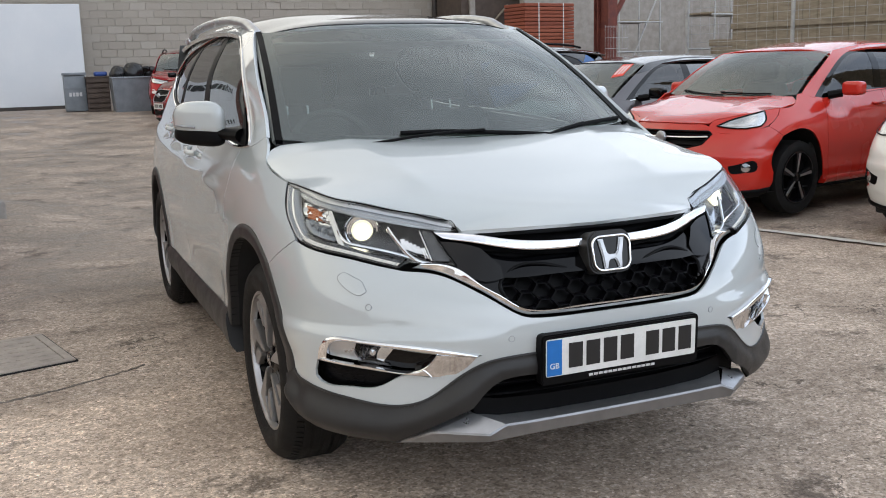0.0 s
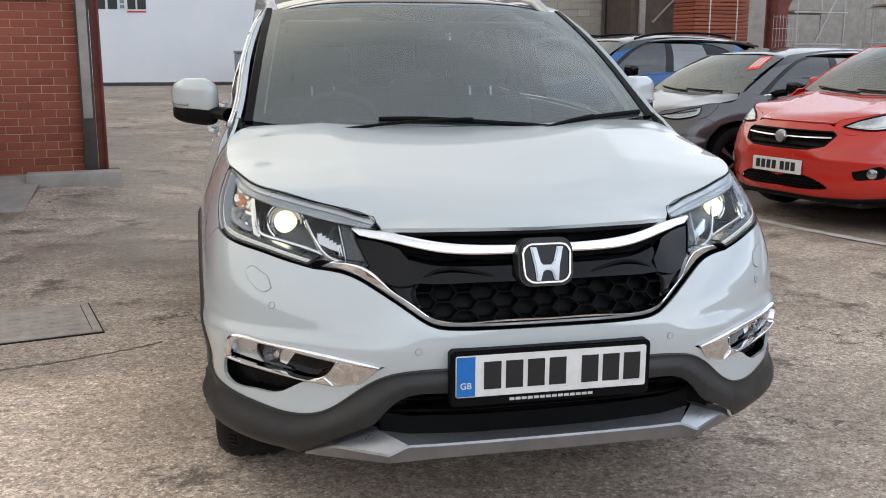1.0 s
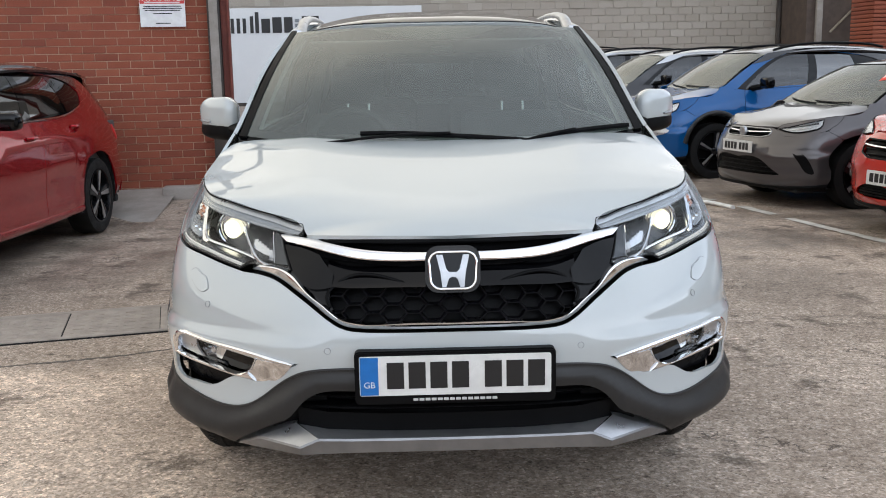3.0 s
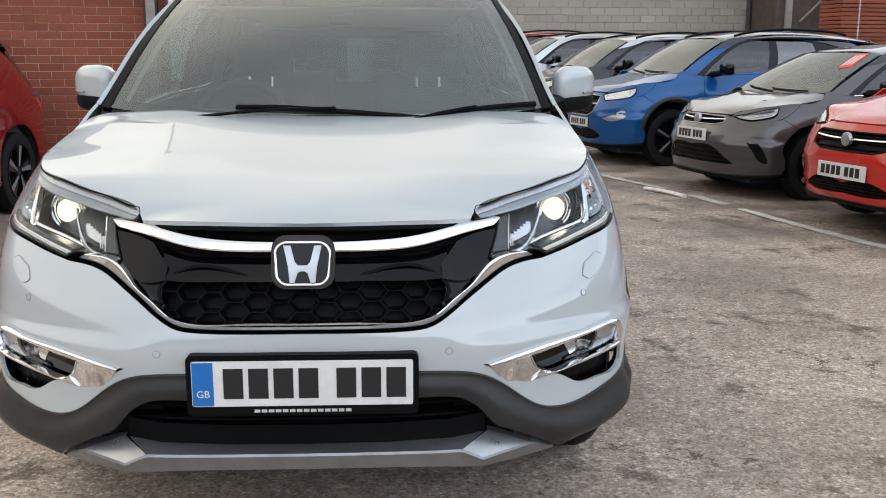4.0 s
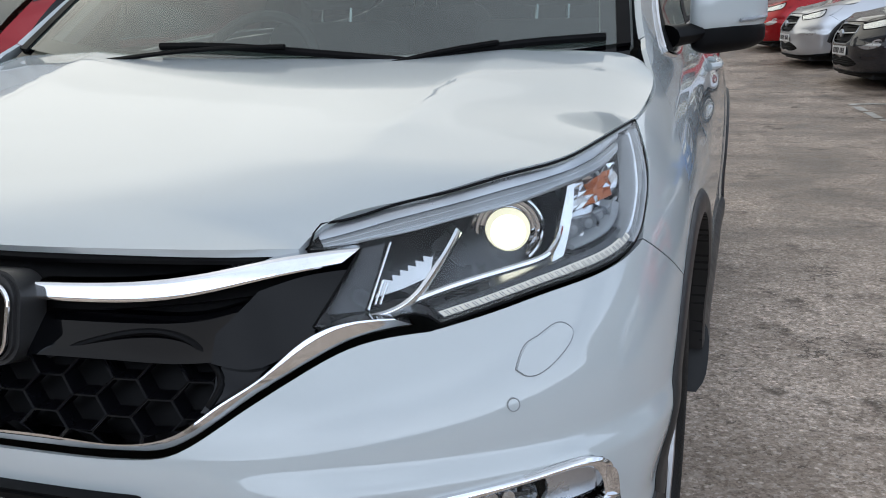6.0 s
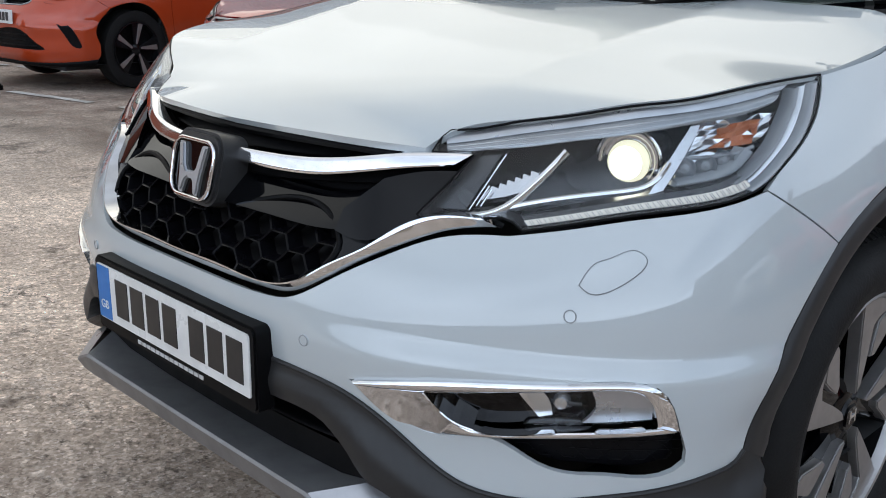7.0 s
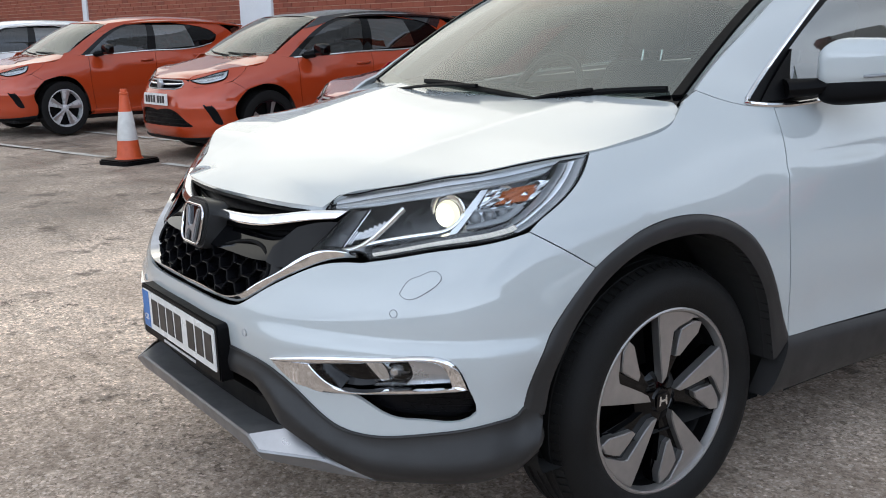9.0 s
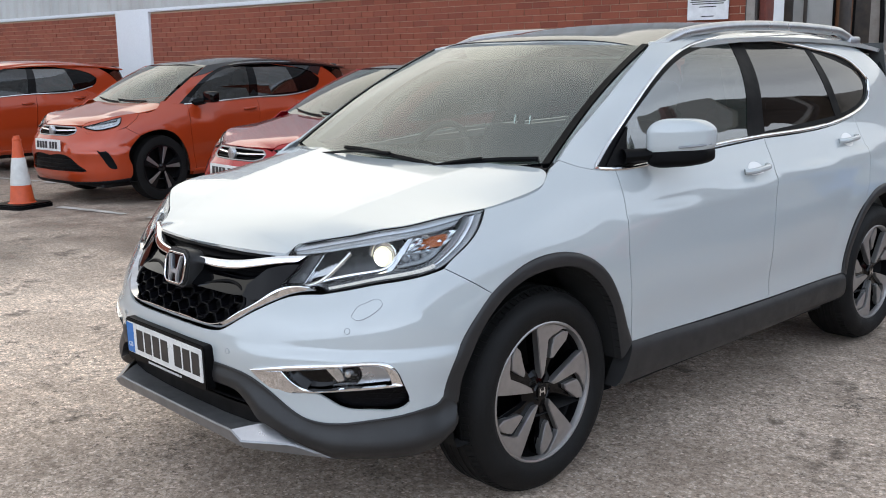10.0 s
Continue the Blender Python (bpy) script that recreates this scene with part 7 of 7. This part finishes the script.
one = mesh_of("brick", box(0, .2175, 0, .02, 0, .0680, .002, 1), M["brick"], 0)
half = mesh_of("brick", box(0, .103, 0, .02, 0, .0680, .002, 1), M["brick"], 0)
rest_v, rest_f = [], []
rb = random.Random(5)
near_bricks = []
for r in range(rows):
    for c in range(cols):
        x = -.2175 - c * .2255 - (r % 2) * .11275
        z = .005 + r * .0755
        if x < -25.9:
            continue
        out = rb.uniform(-.003, .003)
        if -3.0 < x and z < 1.95 and len(near_bricks) < 280:
            near_bricks.append((one, x, -.012 + out, z))
        else:
            a = len(rest_v)
            y0 = -.012 + out
            for dx, dy, dz in ((0, 0, 0), (.2175, 0, 0), (.2175, 0, .0680), (0, 0, .0680), (0, .03, 0), (.2175, .03, 0), (.2175, .03, .0680), (0, .03, .0680)):
                rest_v.append((x + dx, y0 + dy, z + dz))
            rest_f += [(a, a + 1, a + 2, a + 3), (a + 1, a + 5, a + 6, a + 2), (a + 4, a, a + 3, a + 7), (a + 3, a + 2, a + 6, a + 7), (a + 4, a + 5, a + 1, a)]
    if r % 2:
        near_bricks.append((half, -.103, -.012, .005 + r * .0755))
    for c in range(1):
        y = .02 + c * .2255 + (r % 2) * .11275
        a = len(rest_v)
        z = .005 + r * .0755
        for dx, dy, dz in ((.012, 0, 0), (.012, .2175, 0), (.012, .2175, .0680), (.012, 0, .0680), (-.02, 0, 0), (-.02, .2175, 0), (-.02, .2175, .0680), (-.02, 0, .0680)):
            rest_v.append((dx, y + dy, z + dz))
        rest_f += [(a, a + 1, a + 2, a + 3), (a + 3, a + 2, a + 6, a + 7), (a + 4, a, a + 3, a + 7), (a + 1, a + 5, a + 6, a + 2)]
tagged(part("bricks", Geo(rest_v, rest_f), M["brick"], wall, "", 0), kind="stuff")
# corrugated sheet above
n = 26 * 20
xs = np.linspace(-26, .05, n)
y = -.03 + .018 * np.sin(xs * 2 * np.pi / .076 * .25)
sheet = np.stack([np.c_[xs, y, np.full(n, TOP - .02)], np.c_[xs, y, np.full(n, EAVES)]], 1).reshape(-1, 3)
clad_ = thing("corrugated_cladding", "pale corrugated sheet cladding above the brick", "cladding", WALL, kind="structure")
part("sheet", Geo(sheet, grid_faces(n, 2)), M["sheet"], clad_, "", 0)
part("sheet_back", box(-26, 0, .02, .30, TOP, EAVES), M["sheet"], clad_, "", 0)
part("sheet_return", box(-.30, .0, .35, 12, TOP, EAVES).moved(pose(0, .02, 0, 0, 0, 22)), M["sheet"], clad_, "", 0)
part("flashing", box(-26, .06, -.055, .02, TOP - .035, TOP + .02, .004), M["panel_white"], clad_)
pil = solid("pilaster", box(-.46, .46, -.06, .02, 0, TOP + .02, .006), M["panel_white"], "white painted steel pilaster on brick wall", "pilaster", WALL @ pose(-10.43, 0, 0), kind="structure")
solid("pilaster", box(-.10, .10, -.05, .02, 0, TOP + .02, .006), M["panel_white"], "white painted steel pilaster on brick wall", "pilaster", WALL @ pose(-16.9, 0, 0), kind="structure")
sign = thing("warning_sign", "white wall sign with a red warning band", "sign", WALL @ pose(-.435, -.04, 1.84, 90))
part("sign_board", slab(rounded(.44, .33, .008, 3, 0, .165), 0, .006), M["sign_white"], sign)
part("sign_band", box(-.215, .215, .225, .325, .005, .0075), M["sign_red"], sign, "red band")
lettering("WARNING!", .082, M["sign_white"], sign, pose(0, .252, .0085), "sign_lettering", .0006, "CENTER")
for i, (w, z, m_) in enumerate(((.34, .233, "sign_white"), (.36, .195, "ink"), (.38, .175, "ink"), (.34, .155, "ink"), (.18, .125, "ink"), (.14, .03, "ink"))):
    part("sign_bar", box(-w / 2, w / 2, z, z + .009, .0055, .009), M[m_], sign)
lettering("24/7", .026, M["sign_white"], sign, pose(-.17, .2295, .0095), "sign_lettering", .0005)

# end post: channel, timber and kerb stone
post = thing("gate_post", "rusty red steel channel gate post beside dark timber", "post", WALL @ pose(.02, -.02, 0))
part("web", box(.11, .185, -.10, .0, 0, 3.6, .004), M["rust"], post)
part("flange", box(.175, .195, -.15, .06, 0, 3.6, .004), M["rust"], post)
part("timber", box(-.02, .105, -.14, .02, 0, 3.6, .012), M["dark_steel"], post, "blackened timber upright")
part("weathered_face", box(.0, .085, -.155, -.139, .75, 3.4, .004), M["concrete"], post)
part("foot_plate", box(.08, .30, -.20, .10, .1, .25, .01), M["rust"], post)
solid("kerb_stone", box(-.52, .32, -.40, -.17, .05, .265, .02), M["concrete"], "broken concrete kerb block at the post foot", "kerb", WALL, kind="structure")

# ---- white hoarding and grey block wall closing the alley ----
FAR = 27.6
white = thing("hoarding", "large white sheet hoarding with dark painted lettering", "hoarding", pose(0, FAR, 0), kind="structure")
for i in range(11):
    x1 = .10 - i * 1.22
    part("sheet_panel", box(x1 - 1.2195, x1, -.03, .03, .55, 3.36, .0), M["panel_white"], white)
part("base_rail", box(-13.3, .1, -.02, .05, .38, .55), M["dark_steel"], white)
# dark letter strokes shown as plain upright bars, red underline
for i, (x, w, h) in enumerate(((-5.60, .10, .44), (-5.42, .10, .44), (-5.24, .10, .44), (-5.02, .10, .50), (-4.86, .11, .62), (-4.60, .26, .42), (-4.26, .28, .46), (-3.92, .26, .46), (-3.40, .22, .48), (-3.12, .24, .48))):
    part("letter_bar", box(x - w / 2, x + w / 2, -.045, -.028, 2.62, 2.62 + h), M["ink"], white)
for i in range(3):
    part("small_letter_bar", box(-3.72, -3.60, -.045, -.028, 2.64 + i * .14, 2.74 + i * .14), M["bin_grey"], white)
part("red_underline", box(-3.54, -3.0, -.045, -.028, 2.53, 2.575), M["sign_red"], white, "red underline")

bw = thing("wall_block", "weathered grey concrete block wall", "wall", pose(0, FAR + .6, 0), kind="structure")
part("wall_core", box(-16, 11.2, .012, .30, 0, 6.2), M["block_mortar"], bw, "", 0)
bl = mesh_of("block", box(0, .440, 0, .02, 0, .215, .004, 1), M["block"], 0)
near_blocks = []
rest_v, rest_f = [], []
rb = random.Random(8)
for r in range(26):
    for c in range(60):
        x = 11.2 - .44 - c * .45 - (r % 2) * .225
        if x < -15.9:
            continue
        z = .3 + r * .225
        y0 = -.012 + rb.uniform(-.004, .004) - (.03 if rb.random() < .05 else 0)
        if .3 < x < 10.8 and 1.1 < z < 3.7 and len(near_blocks) < 290:
            near_blocks.append((x, y0, z))
        else:
            a = len(rest_v)
            for dx, dy, dz in ((0, 0, 0), (.44, 0, 0), (.44, 0, .215), (0, 0, .215), (0, .04, 0), (.44, .04, 0), (.44, .04, .215), (0, .04, .215)):
                rest_v.append((x + dx, y0 + dy, z + dz))
            rest_f += [(a, a + 1, a + 2, a + 3), (a + 1, a + 5, a + 6, a + 2), (a + 4, a, a + 3, a + 7), (a + 3, a + 2, a + 6, a + 7), (a + 4, a + 5, a + 1, a)]
tagged(part("blocks", Geo(rest_v, rest_f), M["block"], bw, "", 0), kind="stuff")

# bins, crate and skip in the alley
z0 = .40
bin_ = thing("bin", "tall grey plastic bin with pale marking", "bin", pose(-.32, 25.3, z0))
part("body", box(-.27, .27, -.3, .3, .05, .98, .03), M["bin_grey"], bin_)
part("lid", box(-.29, .29, -.34, .32, .98, 1.05, .02), M["bin_grey"], bin_)
part("rib", box(-.275, .275, -.31, -.29, .62, .66), M["bin_grey"], bin_)
for i in range(4):
    part("marking_bar", box(-.16 + i * .085, -.10 + i * .085, -.312, -.295, .44, .54), M["pale"], bin_)
for sx in (-.2, .2):
    part("bin_wheel", lathe([(.07, -.02), (.07, .02), (0, .02)], 14).moved(pose(sx, .25, .07)), M["black"], bin_)
crate = thing("timber_crate", "dark timber slatted crate standing on tarmac", "crate", pose(.22, 24.9, z0 - .02))
for i in range(7):
    part("slat", box(-.28, .28, -.30, -.275, .03 + i * .13, .13 + i * .13), M["dark_timber"], crate)
for sx in (-.28, .24):
    for sy in (-.27, .25):
        part("corner_post", box(sx, sx + .04, sy, sy + .04, 0, .95), M["dark_timber"], crate)
part("lid", box(-.3, .3, -.3, .3, .93, .96), M["dark_timber"], crate)
part("far_side", box(-.28, .28, .26, .28, .02, .93), M["dark_timber"], crate)
skip = thing("waste_container", "grey steel waste container heaped with black bags", "container", pose(1.2, 24.4, z0 - .03))
part("tub", Geo([(-.62, -.5, .05), (.62, -.5, .05), (.62, .5, .05), (-.62, .5, .05), (-.68, -.56, .92), (.68, -.56, .92), (.68, .56, .92), (-.68, .56, .92)], [(0, 1, 5, 4), (1, 2, 6, 5), (2, 3, 7, 6), (3, 0, 4, 7), (3, 2, 1, 0), (4, 5, 6, 7)]), M["bin_grey"], skip, "", 0)
part("rim", tube(np.array([(-.68, -.56, .92), (.68, -.56, .92), (.68, .56, .92), (-.68, .56, .92)]), .03, 6, True), M["bin_grey"], skip)
for x, y, r, z in ((-.45, 0, .26, 1.02), (-.1, -.1, .30, 1.05), (.3, .05, .26, 1.0), (.5, -.1, .2, .98)):
    bm = bmesh.new()
    bmesh.ops.create_icosphere(bm, subdivisions=3, radius=r)
    for q in bm.verts:
        q.co *= 1 + .22 * noise.noise(q.co * 5 + Vector((x * 9, y, z)))
        q.co.z *= .75
        q.co += Vector((x, y, z))
    bm.verts.index_update()
    solid("rubbish_bag", Geo([q.co[:] for q in bm.verts], [[q.index for q in f.verts] for f in bm.faces]), M["bag"], "full black plastic rubbish bag on a container", "bag", pose(1.2, 24.4, z0 - .03), "rubbish bags")
    bm.free()
solid("blue_lid", box(-.16, .16, -.2, .2, 0, .12, .04), M["lid_blue"], "blue plastic lid resting on a timber crate", "lid", pose(.32, 24.9, z0 + .94))

# ---- storage yard behind the far row ----
FEN = pose(9.7, 12.6, 0, 0, 0, -77)       # x runs toward the viewer along the fence
hoard = thing("timber_hoarding", "weathered pale timber board hoarding behind a mesh fence", "fence", FEN @ pose(0, 1.3, 0))
for i in range(48):
    x = i * .30
    part("board", box(x + .004, x + .296, 0, .03, .0, 3.5 + .03 * math.sin(i * 2.1), .004), M["timber"], hoard)
for z in (.5, 1.9, 3.1):
    part("rail", box(0, 14.4, -.05, 0, z, z + .10), M["timber"], hoard)
fence = thing("mesh_fence", "galvanised wire mesh fence on steel posts", "fence", FEN)
for i in range(7):
    part("fence_post", tube(np.array([(i * 2.2, 0, 0), (i * 2.2, 0, 3.4)]), .035, 8), M["galv"], fence)
wires = []
for i in range(22):
    z = .15 + i * .15
    wires.append(tube(np.array([(0, 0, z), (13.2, 0, z)]), .0045, 4))
for i in range(66):
    x = .1 + i * .20
    wires.append(tube(np.array([(x, 0, .1), (x, 0, 3.35)]), .003, 4))
w_ = wires[0]
for q in wires[1:]:
    w_ = w_ + q
part("mesh", w_, M["galv"], fence)
for x, y, br in ((9.9, 15.6, 1), (12.4, 10.4, 0), (11.0, 17.5, 0)):
    sp = thing("steel_post", "rusty red steel stanchion in the storage yard", "post", pose(x, y, .1, 0, 0, 15), "steel stanchions")
    part("web", box(-.05, .05, -.14, .14, 0, 4.4), M["rust"], sp)
    for s_ in (-.16, .14):
        part("flange", box(-.14, .14, s_, s_ + .02, 0, 4.4), M["rust"], sp)
    if br:
        part("brace", tube(np.array([(0, 0, 1.9), (1.1, .1, 3.2)]), .06, 6), M["rust"], sp)
mesh2 = thing("wire_screen", "wire mesh panel leaning on a steel stanchion", "fence", pose(9.6, 15.2, .1, 0, 0, 10))
q_ = None
for i in range(9):
    for a_ in (tube(np.array([(i * .08, 0, .2), (i * .08, 0, 2.0)]), .005, 4), tube(np.array([(0, 0, .2 + i * .22), (.64, 0, .2 + i * .22)]), .005, 4)):
        q_ = a_ if q_ is None else q_ + a_
part("wires", q_, M["galv"], mesh2)
stack = thing("brick_stack", "banded stack of new red roofing tiles in the yard", "stack", pose(12.0, 22.4, .4, 0, 0, 8))
for i in range(26):
    part("tile_course", box(-.85, .85, -.5, .5, i * .10, i * .10 + .085, .01), M["brick"], stack)
for x in (-.4, .45):
    part("band", box(x, x + .03, -.51, -.50, 0, 2.6), M["pale"], stack)
yard = thing("wall_render", "grey rendered yard wall streaked with damp", "wall", pose(0, 0, 0), kind="structure")
part("render_face", box(12.9, 30, 25.0, 25.3, 0, 6.5), M["concrete"], yard, "", 0)
# solid dark box painted for the unlit shed interior past the wall end
part("dark_gap", box(11.22, 13.8, 26.0, 28.2, 0, 6.2), M["dark_timber"], yard, "", 0)
part("shed_post", box(11.46, 11.64, 25.86, 25.98, 0, 6.2, .01), M["concrete"], yard)
part("shed_brace", tube(np.array([(11.9, 25.93, 2.3), (12.8, 25.93, 3.2)]), .035, 8), M["timber"], yard)
# unseen side wall added here, its height set for reflections
part("far_right", box(22.0, 22.3, -31, 25, 0, 2.6), M["concrete"], yard, "", 0)
dp = solid("downpipe", tube(np.array([(11.15, 28.0, .4), (11.15, 28.0, 6.2)]), .08, 10), M["dark_steel"], "dark steel downpipe at the block wall corner", "pipe")
for x, y in ((13.4, 20.5), (13.8, 17.0), (15.5, 15.2)):
    rk = thing("scaffold_rack", "galvanised scaffold frame in the storage yard", "rack", pose(x, y, .1, 0, 0, 12), "scaffold frames")
    for sx in (0, 1.6):
        for sy in (0, .8):
            part("upright", tube(np.array([(sx, sy, 0), (sx, sy, 4.2)]), .026, 8), M["galv"], rk)
    for z in (1.5, 2.3, 3.1):
        for sy in (0, .8):
            part("ledger", tube(np.array([(-.1, sy, z), (1.7, sy, z)]), .024, 8), M["galv"], rk)
    part("brace", tube(np.array([(0, 0, .4), (1.6, 0, 3.2)]), .024, 8), M["galv"], rk)
    part("deck_board", box(-.05, 1.65, 0, .8, 2.32, 2.36), M["timber"], rk)
plk = thing("plank_stack", "stack of pale sawn planks in the yard", "stack", pose(14.0, 14.6, .1, 0, 0, -50))
for i in range(10):
    for j in range(4):
        part("plank", box(-1.8 + .05 * ((i * 7 + j) % 3), 1.8, j * .23, j * .23 + .215, i * .17, i * .17 + .15, .004), M["timber"], plk)

# building set back beyond the gate post, with a brown door
alley = thing("wall_alley", "pale rendered building front beside the alley", "wall", pose(0, 16, .1), kind="structure")
part("render_face", box(-6.1, -5.30, .0, .3, 0, 4.2), M["sheet"], alley, "", 0)
part("render_face", box(-4.62, -4.0, .0, .3, 0, 4.2), M["concrete"], alley, "", 0)
part("panel_dark", box(-4.90, -4.62, .02, .3, 0, 4.2), M["dark_steel"], alley, "", 0)
part("lintel", box(-5.30, -4.90, .02, .3, 2.75, 4.2), M["concrete"], alley, "", 0)
part("corner_pier", box(-6.22, -6.06, -.05, .0, 0, 4.2, .004), M["dark_steel"], alley)
part("downpipe", tube(np.array([(-5.80, -.05, 0), (-5.80, -.05, 4.2)]), .035, 8), M["dark_steel"], alley)
part("waste_pipe", tube(curve([(-4.18, -.06, 2.9), (-4.36, -.07, 2.85), (-4.42, -.06, 2.5), (-4.42, -.06, .2)], .08), .04, 8), M["black"], alley)
door = thing("door_1", "brown timber door in a dark frame", "door", pose(-5.10, 16, .1), kind="structure")
part("frame_left", box(-.20, -.165, -.01, .10, 0, 2.75), M["black"], door)
part("frame_right", box(.165, .20, -.01, .10, 0, 2.75), M["black"], door)
part("leaf", box(-.165, .165, .03, .08, 0, 2.75, .004), M["door_brown"], door)
part("door_handle", tube(np.array([(.11, .0, 1.05), (.11, -.03, 1.07), (.11, -.03, 1.2), (.11, .0, 1.22)]), .01, 6), M["satin"], door)

# floodlight mast behind the workshop, mirrored in the hood
mast = thing("floodlight_mast", "dark steel floodlight mast behind the workshop roof", "mast", pose(-3.7, 13.0, .15, 0, 0, 20))
part("pole", tube(np.array([(0, 0, 0), (0, 0, 4.0), (0, 0, 7.9)]), [.09, .075, .06], 12), M["dark_steel"], mast)
part("crossarm", box(-.30, .30, -.04, .04, 7.85, 7.94, .01), M["dark_steel"], mast)
for x in (-.20, .20):
    part("floodlight", box(-.12, .12, -.06, .08, 0, .18, .03).moved(pose(x, -.06, 7.9, 25)), M["dark_steel"], mast)

# unseen buildings added to close the yard behind the viewer and shape reflections
def plain_block(name, x0, x1, y0, y1, h, mat, label):
    b = thing(name, label, "building", Matrix(), "", "structure")
    part("wall", box(x0, x1, y0, y1, 0, h), M[mat], b, "", 0)
    part("roof", box(x0 - .2, x1 + .2, y0 - .2, y1 + .2, h, h + .25), M["dark_steel"], b, "", 0)
    return b


plain_block("building_1", -34, 60, -36, -31, 3.4, "block", "unseen low grey block building added across the yard")
plain_block("building_2", -34, -30, -20, 8, 4.5, "brick", "unseen low brick building added at the yard end")

# single pieces of the walls, nearest to the viewer
for me_, x, y, z in near_bricks[:300]:
    o = new("brick", me_)
    o.parent, o.matrix_basis = wall, pose(x, y, z)
for x, y, z in near_blocks:
    o = new("block", bl)
    o.parent, o.matrix_basis = bw, pose(x, y, z)
